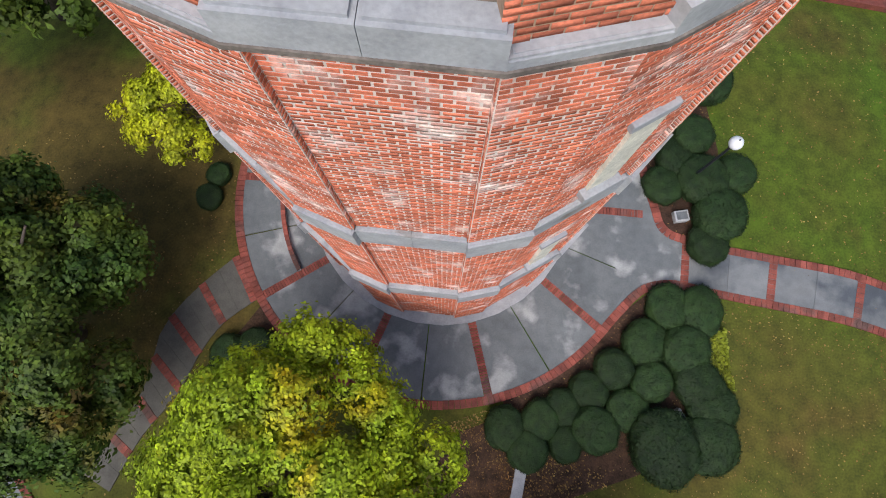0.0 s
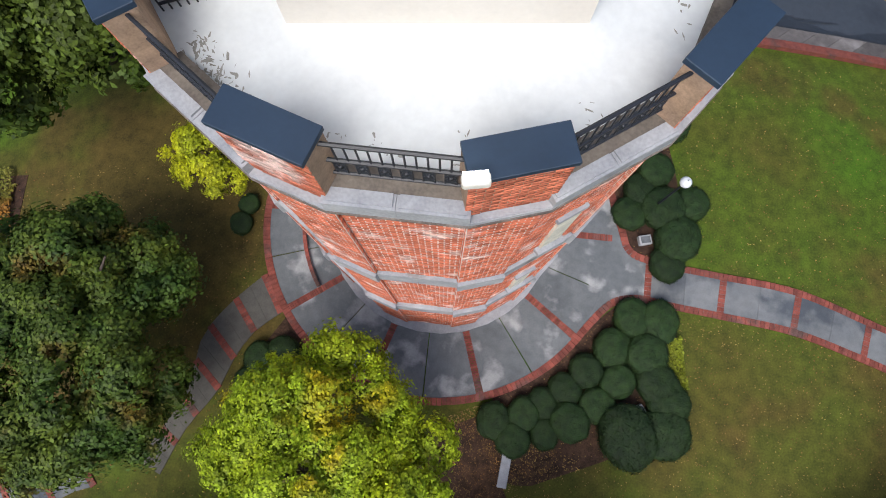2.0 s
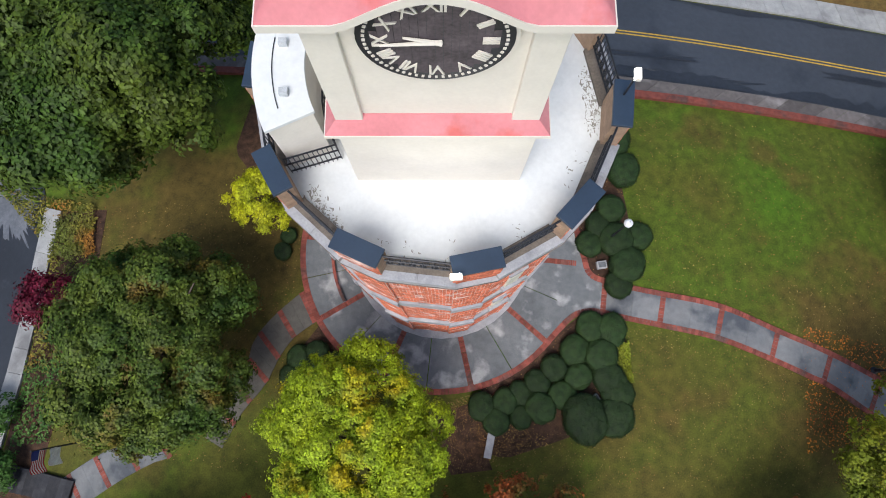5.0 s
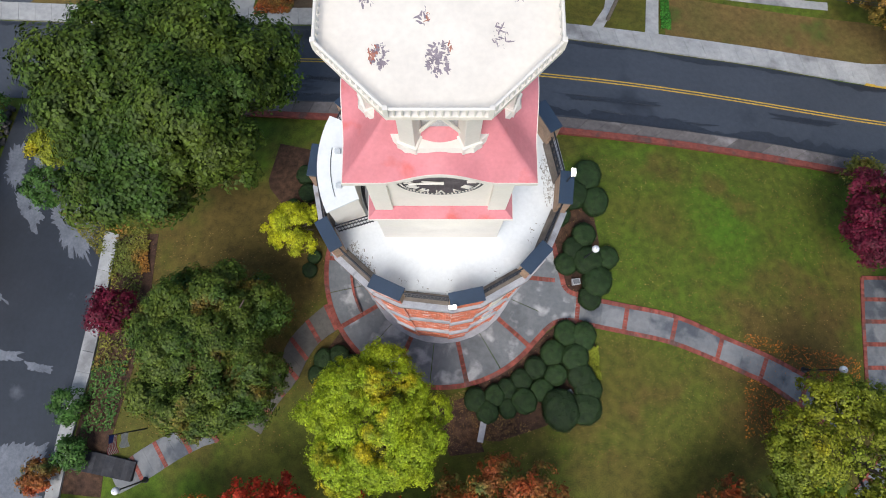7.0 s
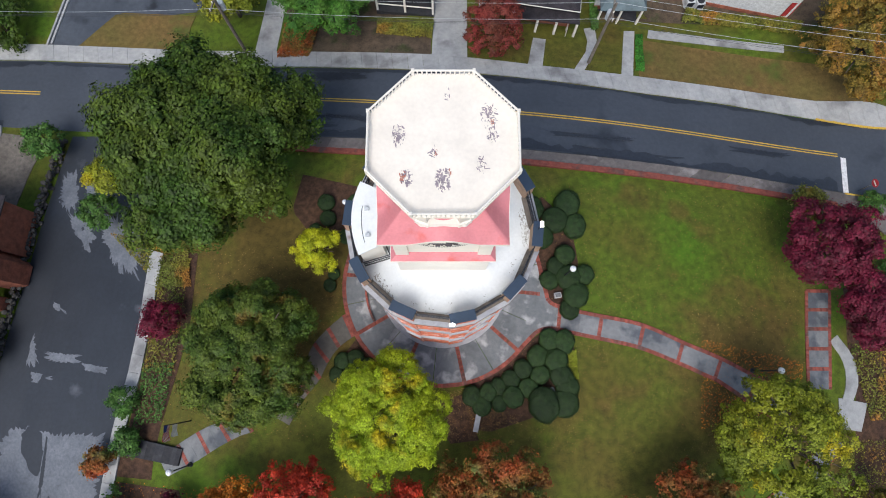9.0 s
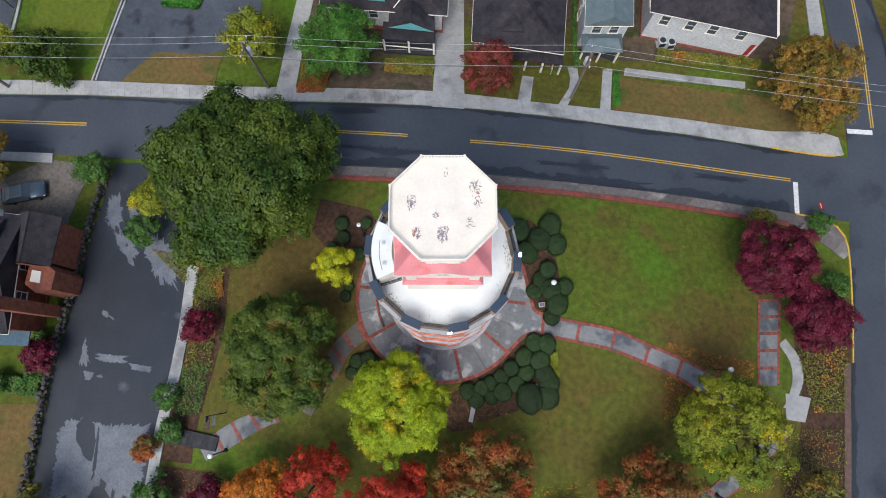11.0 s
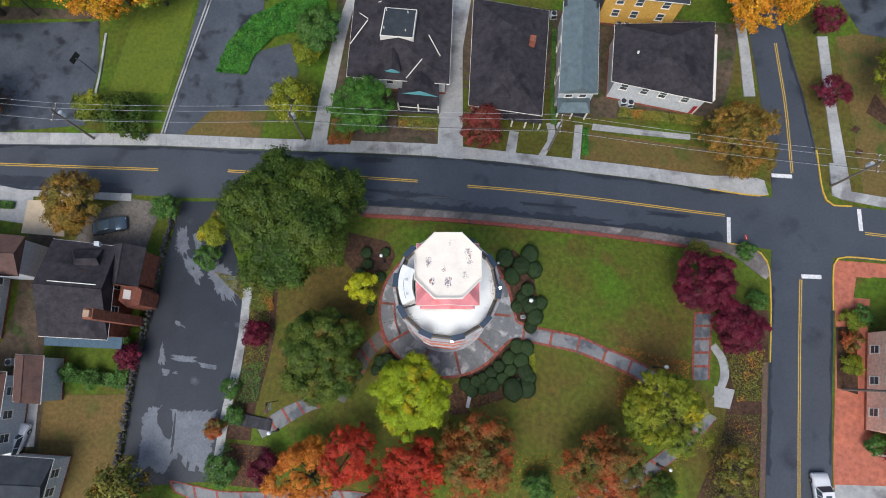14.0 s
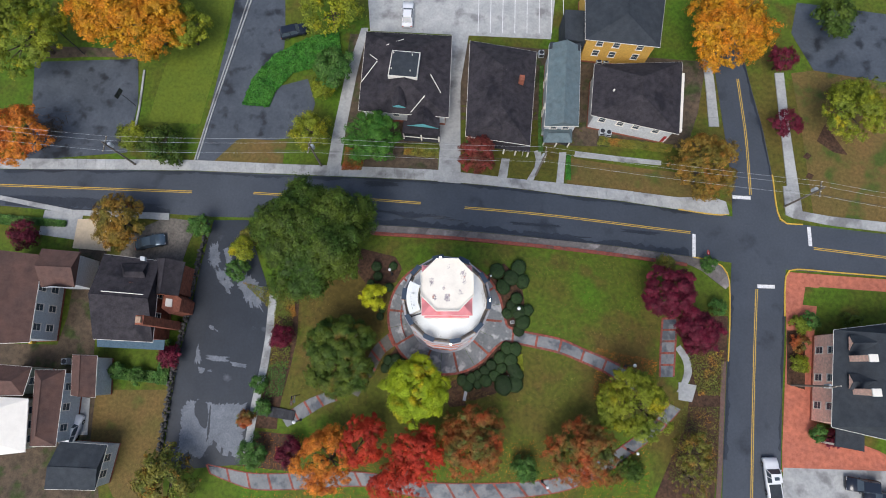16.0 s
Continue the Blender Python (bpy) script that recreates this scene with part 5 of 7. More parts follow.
for i, (p, r) in enumerate(zip([(7.27, 12.99), (10.31, 13.48), (9.24, 12.03), (8.02, 10.74), (10.81, 11.55), (-9.89, 13.80), (-9.61, 12.35), (-10.62, 11.38), (-7.99, 10.74), (-7.49, 13.80), (-8.87, 7.58), (-9.16, 6.64)], (12, 13, 13, 12, 12, 8, 8, 7, 7, 7, 6, 6))):
    bush(*p, r * 0.0785, i, 1.0)


# ---- houses ----
def wall_window(parent, a, b, f, z, w, h, frame_mat=WHITE):
    """A framed window on the wall from a to b (seen from outside, left to right)."""
    a, b = Vector(a), Vector(b)
    t = (b - a).normalized()
    c = a.lerp(b, f)
    M = Matrix.Translation((c.x, c.y, z)) @ Matrix.Rotation(math.atan2(t.y, t.x), 4, "Z")
    win = new("window")
    win.parent = parent
    win.matrix_local = M
    bm = bmesh.new()
    for x0, x1, z0, z1 in ((-w / 2 - 0.1, w / 2 + 0.1, h, h + 0.12), (-w / 2 - 0.1, -w / 2, 0, h), (w / 2, w / 2 + 0.1, 0, h)):
        add_box(bm, x0, x1, -0.07, 0.02, z0, z1)
    add_box(bm, -w / 2, w / 2, -0.045, 0.0, h / 2 - 0.03, h / 2 + 0.03)
    part("window_frame", bm, frame_mat, win)
    part("sill", box(-w / 2 - 0.14, w / 2 + 0.14, -0.12, 0.02, -0.1, -0.003), frame_mat, win)
    part("pane", box(-w / 2, w / 2, -0.025, 0.01, 0, h), GLASS, win)


def quad_at(q, u, v):
    return (Vector(q[0]) * (1 - u) + Vector(q[1]) * u) * (1 - v) + (Vector(q[3]) * (1 - u) + Vector(q[2]) * u) * v


def roof_mesh(q, ze, rise, inset0, inset1, along="v", thick=0.16):
    """A hip or gable roof over the outline q; inset 0 leaves a gable."""
    bm = bmesh.new()
    if along == "v":
        r0, r1 = quad_at(q, 0.5, inset0), quad_at(q, 0.5, 1 - inset1)
        order = (0, 1, 2, 3)
    else:
        r0, r1 = quad_at(q, inset0, 0.5), quad_at(q, 1 - inset1, 0.5)
        order = (3, 0, 1, 2)
    c = [bm.verts.new((*q[i], ze)) for i in order]
    lo = [bm.verts.new((*q[i], ze - thick)) for i in order]
    a, b = bm.verts.new((*r0, ze + rise)), bm.verts.new((*r1, ze + rise))
    bm.faces.new((c[0], c[1], a)), bm.faces.new((c[1], c[2], b, a)), bm.faces.new((c[2], c[3], b)), bm.faces.new((c[3], c[0], a, b))
    for i in range(4):
        j = (i + 1) % 4
        bm.faces.new((c[i], c[j], lo[j], lo[i]))
    bm.faces.new(lo)
    ridge = tube((*r0, ze + rise + 0.01), (*r1, ze + rise + 0.01), 0.07, n=6)
    return bm, ridge


def house(q, ze, rise, wall, roof, label, inset=(0.3, 0.3), along="v", eave=0.045, wins=((0, (0.2, 0.5, 0.8)), (1, (0.25, 0.6)), (3, (0.3, 0.7))), trim=WHITE, storeys=1, name="house", gutter=True):
    c = quad_at(q, 0.5, 0.5)
    g = min(gz(*p) for p in q)
    top = thing(name, pose(0, 0, 0), label, "house")
    w = [quad_at(q, u, v) for u, v in ((eave, eave), (1 - eave, eave), (1 - eave, 1 - eave), (eave, 1 - eave))]
    part("wall", prism([tuple(p) for p in w], g - 0.6, ze - 0.1), wall, top)
    bm, ridge = roof_mesh(q, ze, rise, *inset, along)
    rf = part("roof", bm, roof, top, "")
    part("ridge", ridge, roof, rf)
    if gutter:
        bm = bmesh.new()
        for i in range(4):
            add_tube(bm, (*q[i], ze - 0.06), (*q[(i + 1) % 4], ze - 0.06), 0.05, n=6)
        part("gutter", bm, trim, rf, "white gutter")
    part("foundation", prism([tuple(quad_at(q, u, v)) for u, v in ((eave - 0.006, eave - 0.006), (1.006 - eave, eave - 0.006), (1.006 - eave, 1.006 - eave), (eave - 0.006, 1.006 - eave))], g - 0.6, max(gz(*p) for p in q) + 0.35), HBRICK, top)
    for side, fs in wins:
        for st in range(storeys):
            for f in fs:
                wall_window(top, w[side], w[(side + 1) % 4], f, ze - 2.1 - 2.7 * st, 0.9, 1.4, trim)
    return top


def vent(parent, p, z, r=0.12):
    part("roof_vent", tube((*p, z), (*p, z + 0.35), r, r * 0.8, 10), WHITE, parent, "white roof vent")


def small_roof(parent, q, ze, rise, roof, wall=None, along="v", inset=(0, 0), name="dormer", wall_drop=0.8):
    d = new(name)
    d.parent = parent
    bm, ridge = roof_mesh(q, ze, rise, *inset, along, 0.1)
    part("roof", bm, roof, d)
    part("ridge", ridge, roof, d)
    if wall:
        part("wall", prism([tuple(quad_at(q, u, v)) for u, v in ((0.08, 0.08), (0.92, 0.08), (0.92, 0.92), (0.08, 0.92))], ze - wall_drop, ze - 0.06), wall, d)
        fl, fr = Vector((*quad_at(q, 0, 0), ze)), Vector((*quad_at(q, 1, 0), ze))
        ap = Vector((*quad_at(q, 0.5, 0.0), ze + rise))
        bm = bmesh.new()
        off = (Vector((*quad_at(q, 0.5, -0.02), 0)) - Vector((*quad_at(q, 0.5, 0), 0)))
        vs = [bm.verts.new(p + off) for p in (fl, fr, ap)]
        bm.faces.new(vs)
        part("gable", bm, wall, d)
    return d


def white_seams(parent, pairs, z):
    for (a, b), (za, zb) in pairs:
        part("flashing", tube((*a, za), (*b, zb), 0.06, n=5), WHITE, parent, "white metal flashing strip")


QA = [(-13.41, 38.34), (0.48, 37.22), (1.05, 51.10), (-12.58, 51.90)]
ha = house(QA, -1.4, 2.6, WHITEWALL, SHINGLE, "dark hip-roofed house with flat roof deck and porch", (0.34, 0.34), wins=((0, (0.15, 0.4)), (1, (0.3, 0.7)), (3, (0.3, 0.7))))
part("deck_curb", prism([(-8.73, 42.73), (-4.30, 42.36), (-3.82, 46.59), (-8.12, 46.97)], -0.2, 1.3), WHITE, ha, "white roof deck curb")
part("roof_deck", prism([(-8.58, 42.84), (-4.40, 42.47), (-3.96, 46.46), (-8.02, 46.84)], 1.304, 1.36), SHINGLE_SLATE, ha, "flat dark roof deck")
for p in [(-7.88, 46.46), (-5.03, 46.08), (-8.17, 43.81), (-5.34, 43.43)]:
    vent(ha, p, 1.36, 0.08)
small_roof(ha, [(-8.14, 38.31), (-6.01, 38.12), (-6.39, 41.09), (-7.77, 41.28)], 0.2, 0.7, SHINGLE, TURQ, name="dormer")
small_roof(ha, [(-5.94, 36.10), (-0.90, 35.54), (-0.91, 38.54), (-5.80, 38.92)], -1.75, 1.2, SHINGLE, TURQ, name="porch_gable", wall_drop=0.15)
porch = [(-6.64, 34.98), (-0.90, 34.42), (-0.91, 36.47), (-6.50, 37.03)]
part("porch_roof", prism(porch, -2.25, -2.1), SHINGLE, ha)
part("porch_floor", prism(porch, -5.4, -4.6), DECKWOOD, ha)
for f in (0.02, 0.5, 0.98):
    p = quad_at(porch, f, 0.08)
    part("porch_post", box(p.x - 0.1, p.x + 0.1, p.y - 0.1, p.y + 0.1, -4.6, -2.25), WHITE, ha)
part("porch_rail", tube((*quad_at(porch, 0.02, 0.08), -3.7), (*quad_at(porch, 0.98, 0.08), -3.7), 0.06, n=6), WHITE, ha)
white_seams(ha, [(((-11.73, 47.26), (-10.46, 45.82)), (-0.4, 0.5)), (((-10.45, 45.63), (-12.96, 42.81)), (0.5, -0.75)), (((-9.13, 48.51), (-6.49, 49.99)), (0.2, -0.5)), (((-2.29, 43.55), (-0.73, 40.96)), (0.2, -0.7)), (((-3.13, 40.08), (-5.30, 37.73)), (0.1, -0.75))], 0)

QB = [(3.06, 34.17), (12.81, 32.61), (14.38, 48.33), (3.91, 50.30)]
hb = house(QB, -1.4, 2.3, WHITEWALL, SHINGLE, "long dark hip-roofed house with small front porch", (0.3, 0.3), wins=((0, (0.3, 0.7)), (1, (0.2, 0.45, 0.7)), (3, (0.3, 0.6))))
for p in [(9.17, 44.20), (8.73, 39.90)]:
    vent(hb, p, 0.3, 0.2)
bm, rg = roof_mesh([(6.21, 34.83), (8.58, 34.65), (8.46, 37.20), (6.60, 37.39)], -0.4, 0.5, 0.4, 0.0)
part("dormer_roof", bm, SHINGLE, hb)
rg.free()
part("chimney", prism([(11.15, 42.21), (11.92, 42.12), (12.03, 42.96), (11.26, 43.05)], -0.6, 1.0), HBRICK, hb, "small red brick chimney")
pq = [(6.90, 32.66), (12.94, 31.92), (12.99, 33.58), (6.92, 34.23)]
part("porch_roof", prism(pq, -2.4, -2.26), SHINGLE, hb)
part("porch_floor", prism(pq, -6.0, -5.0), WALKC, hb)
for f in (0.03, 0.35, 0.65, 0.97):
    p = quad_at(pq, f, 0.08)
    part("porch_post", box(p.x - 0.1, p.x + 0.1, p.y - 0.1, p.y + 0.1, -5.0, -2.4), WHITE, hb)

QC = [(14.92, 35.19), (20.03, 35.19), (21.05, 48.57), (16.15, 48.96)]
hc = house(QC, -0.2, 1.5, GREYWALL, SHINGLE_GREEN, "narrow two-storey house with green-grey gable roof", (0.0, 0.0), wins=((0, (0.3, 0.7)), (1, (0.2, 0.5, 0.8)), (3, (0.3, 0.7))), storeys=2)
small_roof(hc, [(16.82, 35.42), (18.70, 35.42), (18.81, 37.81), (16.93, 37.81)], 0.0, 0.8, SHINGLE_GREEN, WHITEWALL, name="gable_front")
small_roof(hc, [(15.11, 33.66), (19.55, 33.66), (19.67, 36.09), (15.21, 36.09)], -2.7, 0.7, SHINGLE_GREEN, None, "u", (0.15, 0.15), "porch_roof")
pq = [(15.21, 33.85), (19.48, 33.85), (19.57, 35.90), (15.29, 35.90)]
part("porch_floor", prism(pq, -6.2, -5.4), DECKWOOD, hc)
for f in (0.03, 0.5, 0.97):
    p = quad_at(pq, f, 0.08)
    part("porch_post", box(p.x - 0.09, p.x + 0.09, p.y - 0.09, p.y + 0.09, -5.4, -2.78), WHITE, hc)
part("rear_roof", prism([(16.07, 48.06), (20.78, 47.67), (21.01, 48.83), (16.29, 49.13)], -0.4, 0.1), SHINGLE_SLATE, hc, "dark flat rear roof")

QD = [(22.17, 37.31), (35.32, 34.18), (36.90, 46.21), (23.16, 45.83)]
hd = house(QD, -0.8, 2.6, WHITEWALL, SHINGLE, "white house under a broad dark hip roof", (0.36, 0.36), wins=((0, (0.12, 0.35, 0.55, 0.8)), (1, (0.3, 0.7)), (3, (0.3, 0.7))))
for p in [(30.47, 42.49), (30.23, 39.35), (25.33, 40.46)]:
    vent(hd, p, 0.9, 0.16)
part("side_porch", prism([(35.16, 35.04), (36.10, 34.95), (37.41, 44.68), (36.54, 44.87)], -2.0, -1.5), WHITE, hd, "white side porch roof")
part("door", box(0, 0.9, 0, 0.05, 0, 2.05), mat("red_door", (0.35, 0.03, 0.03), (0.3, 0.03, 0.03)), hd, "red front door").matrix_local = Matrix.Translation((*quad_at(QD, 0.9, 0.035), -5.4))

QE = [(21.48, 48.98), (32.82, 47.63), (35.05, 59.85), (22.10, 60.87)]
he = house(QE, 1.0, 2.2, YELLOWWALL, SHINGLE_SLATE, "two-storey yellow house with dark slate roof", (0.3, 0.3), wins=((0, (0.2, 0.45, 0.8)),), storeys=2)
for p in [(25.01, 52.82), (29.63, 52.24)]:
    vent(he, p, 1.6, 0.14)
part("side_wing", prism([(18.74, 49.99), (21.90, 49.50), (22.37, 54.97), (18.97, 55.17)], -5.6, -0.5), SHINGLE_SLATE, he, "low dark-roofed side wing")

QF = [(-49.25, 3.59), (-40.84, 3.13), (-40.95, 14.67), (-49.18, 15.66)]
hf = house(QF, -0.6, 2.4, HBRICK, SHINGLE, "dark-roofed brick house with tall chimneys", (0.0, 0.0), "u", wins=((0, (0.2, 0.45, 0.7)), (1, (0.3, 0.6))))
small_roof(hf, [(-41.68, 9.96), (-37.95, 9.64), (-37.45, 14.54), (-41.73, 15.04)], -0.8, 1.6, SHINGLE, HBRICK, "v", (0, 0), "rear_wing", 4.6)
part("sun_room_roof", prism([(-49.44, 2.57), (-39.93, 2.10), (-39.92, 3.52), (-49.60, 3.84)], -2.3, -2.15), mat("blue_grey_tin", (0.06, 0.11, 0.15), (0.08, 0.13, 0.17), 1.5, rough=0.4), hf, "blue-grey tin lean-to roof")
cp = (-39.72, 5.71)
part("chimney", box(cp[0] - 0.55, cp[0] + 0.55, cp[1] - 0.6, cp[1] + 0.6, -5.5, 5.6, 0.04), HBRICK, hf, "tall orange brick chimney")
part("chimney_pot", box(cp[0] - 0.35, cp[0] + 0.35, cp[1] - 0.4, cp[1] + 0.4, 5.6, 6.0, 0.04), TAN, hf)
part("bay", prism([(-40.38, 7.99), (-39.17, 7.11), (-37.76, 7.43), (-37.61, 9.20), (-38.83, 10.18), (-40.24, 9.69)], -5.5, -1.1), HBRICK, hf, "orange brick bay")
part("bay_skylight", prism([(-39.83, 8.21), (-38.85, 8.05), (-38.88, 9.18), (-39.78, 9.34)], -1.1, -0.95), WHITE, hf)
white_seams(hf, [(((-47.45, 9.98), (-41.59, 9.49)), (1.85, 1.85))], 0)
small_roof(hf, [(-45.84, 11.40), (-42.18, 11.40), (-42.48, 14.15), (-46.17, 14.15)], 0.0, 1.2, SHINGLE, HBRICK, "u", (0.3, 0.0), "cross_roof")
part("service_box", prism([(-43.17, 14.52), (-42.53, 14.44), (-42.59, 15.01), (-43.24, 15.09)], 0.2, 0.7), GREYWALL, hf, "small grey roof unit")

QG = [(-65.15, 2.77), (-57.28, 3.08), (-57.22, 15.29), (-65.82, 15.78)]
hg = house(QG, 0.4, 2.4, GREYWALL, SHINGLE_BROWN, "grey house with brown gable roof", (0.0, 0.0), "v", wins=((1, (0.15, 0.4, 0.65, 0.88)), (0, (0.5,))), storeys=2)
QG2 = [(-57.15, 10.82), (-52.37, 10.82), (-52.25, 15.87), (-57.82, 16.36)]
hg2 = small_roof(hg, QG2, 0.0, 1.4, SHINGLE_BROWN, GREYWALL, "u", (0, 0), "side_wing", 5.5)
QH = [(-64.02, -12.22), (-56.31, -11.36), (-56.92, -4.49), (-64.70, -4.04)]
hh_ = house(QH, -0.5, 0.5, mat("pale_yellow_siding", (0.6, 0.56, 0.4), (0.55, 0.5, 0.36)), WHITE, "house with a bright white low roof", (0.2, 0.2), wins=((1, (0.2, 0.5, 0.8)),))
QH2 = [(-61.84, -4.05), (-57.97, -4.05), (-57.31, -0.26), (-62.54, 0.12)]
hh2 = house(QH2, -0.8, 1.5, mat("green_grey_siding", (0.25, 0.28, 0.22), (0.2, 0.23, 0.18)), SHINGLE_BROWN, "small house with brown hip roof", (0.25, 0.25), "u", wins=((0, (0.5,)), (1, (0.5,))))
QH3 = [(-56.31, -10.73), (-52.79, -10.73), (-52.83, -0.64), (-57.07, -0.64)]
hh3 = house(QH3, -1.2, 1.6, GREYWALL, SHINGLE_BROWN, "narrow house with dark brown roof", (0.15, 0.15), wins=((1, (0.2, 0.5, 0.8)),))
QI = [(-54.05, -16.33), (-47.19, -16.47), (-46.23, -10.68), (-52.78, -10.24)]
hi_ = house(QI, -2.0, 1.0, GREYWALL, SHINGLE_SLATE, "low outbuilding with dark slate roof", (0.0, 0.0), "u", wins=((1, (0.3, 0.7)),), name="outbuilding")
QK = [(-51.90, -4.08), (-48.50, -4.39), (-48.92, 1.29), (-52.43, 1.45)]
hk = house(QK, -1.6, 1.0, GREYWALL, SHINGLE_BROWN, "low brown-roofed garden outbuilding", (0.0, 0.0), wins=(), name="outbuilding")

QJ = [(51.95, -8.16), (65.66, -11.33), (70.56, 6.71), (54.13, 4.82)]
hj = house(QJ, -0.3, 3.2, PINKWALL, SHINGLE_SLATE, "large peach brick house with slate roof and dormers", (0.12, 0.12), "v", wins=((3, (0.18, 0.5, 0.82)), (0, (0.3, 0.6))), storeys=2)
for p in ([(54.98, 1.83), (55.30, 3.96), (58.57, 4.11), (58.20, 1.83)], [(54.22, -3.23), (54.53, -1.17), (57.75, -1.02), (57.39, -3.23)]):
    small_roof(hj, p, 0.9, 0.8, SHINGLE_SLATE, PINKWALL, "v", (0, 0), "dormer", 1.2)
for p in [(55.59, 0.87), (55.33, -3.49)]:
    part("chimney", box(p[0] - 0.5, p[0] + 0.5, p[1] - 0.4, p[1] + 0.4, 0.5, 4.2, 0.03), PINKWALL, hj, "peach brick chimney with white cap")
    part("chimney_cap", box(p[0] - 0.6, p[0] + 0.6, p[1] - 0.5, p[1] + 0.5, 4.204, 4.4, 0.03), WHITE, hj)
part("porch", prism([(53.57, -10.91), (57.49, -11.64), (57.93, -8.82), (54.08, -8.45)], -2.8, -2.6), SHINGLE_SLATE, hj)
for f in (0.05, 0.35, 0.65, 0.95):
    p = quad_at([(53.57, -10.91), (57.49, -11.64), (57.93, -8.82), (54.08, -8.45)], f, 0.1)
    part("porch_post", box(p.x - 0.12, p.x + 0.12, p.y - 0.12, p.y + 0.12, -6.0, -2.8), WHITE, hj)

# ---- vehicles ----
def car(p, rz, paint, label, kind="sedan", length=4.7):
    top = thing("pickup_truck" if kind == "pickup" else "car", on_ground(*p, rz, 0.06), label, "pickup truck" if kind == "pickup" else "car")
    L, W = length / 2, 0.92 if kind != "pickup" else 1.0
    hood = 0.92 if kind == "sedan" else 1.05
    prof = [(-L, 0.35), (-L + 0.05, hood - 0.15), (-L + 0.35, hood), (L - 0.9, hood), (L - 0.12, hood - 0.22), (L, 0.4), (L - 0.1, 0.28), (-L + 0.1, 0.28)]
    bm = bmesh.new()
    rows = []
    for y, k in ((-W, 0.97), (-W * 0.9, 1.0), (0, 1.0), (W * 0.9, 1.0), (W, 0.97)):
        drop = 0.06 if abs(y) > W * 0.95 else 0.0
        rows.append([bm.verts.new((x * k, y, z - (drop if z > 0.5 else 0))) for x, z in prof])
    n = len(prof)
    for a, b in zip(rows, rows[1:]):
        for i in range(n):
            bm.faces.new((a[i], a[(i + 1) % n], b[(i + 1) % n], b[i]))
    bm.faces.new(rows[0]), bm.faces.new(rows[-1])
    bmesh.ops.bevel(bm, geom=[e for e in bm.edges if abs(e.verts[0].co.y - e.verts[1].co.y) < 1e-4 and abs(abs(e.verts[0].co.y) - W) < 1e-3], offset=0.05, segments=2, affect="EDGES")
    part("body", bm, paint, top, "", True)
    x0, x1, rf0, rf1, rh = {"sedan": (-L + 0.55, L - 1.35, -0.95, 0.35, 1.42), "suv": (-L + 0.12, L - 1.3, -L + 0.45, 0.45, 1.68), "pickup": (-0.55, L - 1.5, -0.4, 0.75, 1.85)}[kind]
    bm = bmesh.new()
    lo = [bm.verts.new(v) for v in ((x0, -W * 0.93, hood - 0.02), (x1, -W * 0.93, hood - 0.02), (x1, W * 0.93, hood - 0.02), (x0, W * 0.93, hood - 0.02))]
    hi = [bm.verts.new(v) for v in ((rf0, -W * 0.72, rh - 0.05), (rf1, -W * 0.72, rh - 0.05), (rf1, W * 0.72, rh - 0.05), (rf0, W * 0.72, rh - 0.05))]
    for i in range(4):
        bm.faces.new((lo[i], lo[(i + 1) % 4], hi[(i + 1) % 4], hi[i]))
    part("cabin_glass", bm, GLASS, top, "dark tinted glass")
    part("roof", box(rf0 - 0.02, rf1 + 0.02, -W * 0.74, W * 0.74, rh - 0.06, rh, 0.03), paint, top)
    for s in (-1, 1):
        for (ax, az), (bx, bz) in (((x0, hood), (rf0, rh - 0.04)), ((x1, hood), (rf1, rh - 0.04)), (((x0 + x1) / 2, hood), ((rf0 + rf1) / 2, rh - 0.04))):
            part("pillar", tube((ax, s * W * 0.935, az), (bx, s * W * 0.73, bz), 0.045, n=5), paint, top)
    if kind == "pickup":
        part("bed_cover", box(-L + 0.15, -0.75, -W * 0.82, W * 0.82, hood - 0.01, hood + 0.03, 0.01), SHINGLE_SLATE, top, "dark bed cover")
        part("sunroof", box(-0.1, 0.35, -0.35, 0.35, rh + 0.001, rh + 0.012), GLASS, top)
    for sx in (-1, 1):
        for sy in (-1, 1):
            c = (sx * (L - 0.9), sy * (W - 0.08), 0.33)
            wh = part("wheel", tube((c[0], c[1] - 0.11, c[2]), (c[0], c[1] + 0.11, c[2]), 0.34, n=18), TYRE, top)
            part("rim", tube((c[0], c[1] + sy * 0.1, c[2]), (c[0], c[1] + sy * 0.122, c[2]), 0.21, n=14), CHROME, wh)
        part("mirror", box(x1 - 0.35, x1 - 0.2, sx * W, sx * (W + 0.16), hood, hood + 0.13, 0.02), paint, top)
    for sy in (-1, 1):
        part("headlight", box(L - 0.16, L - 0.03, sy * W * 0.78 - 0.16, sy * W * 0.78 + 0.16, 0.58, 0.7, 0.02), CHROME, top)
        part("tail_light", box(-L + 0.0, -L + 0.08, sy * W * 0.78 - 0.14, sy * W * 0.78 + 0.14, 0.62, 0.78, 0.02), L_RED, top)


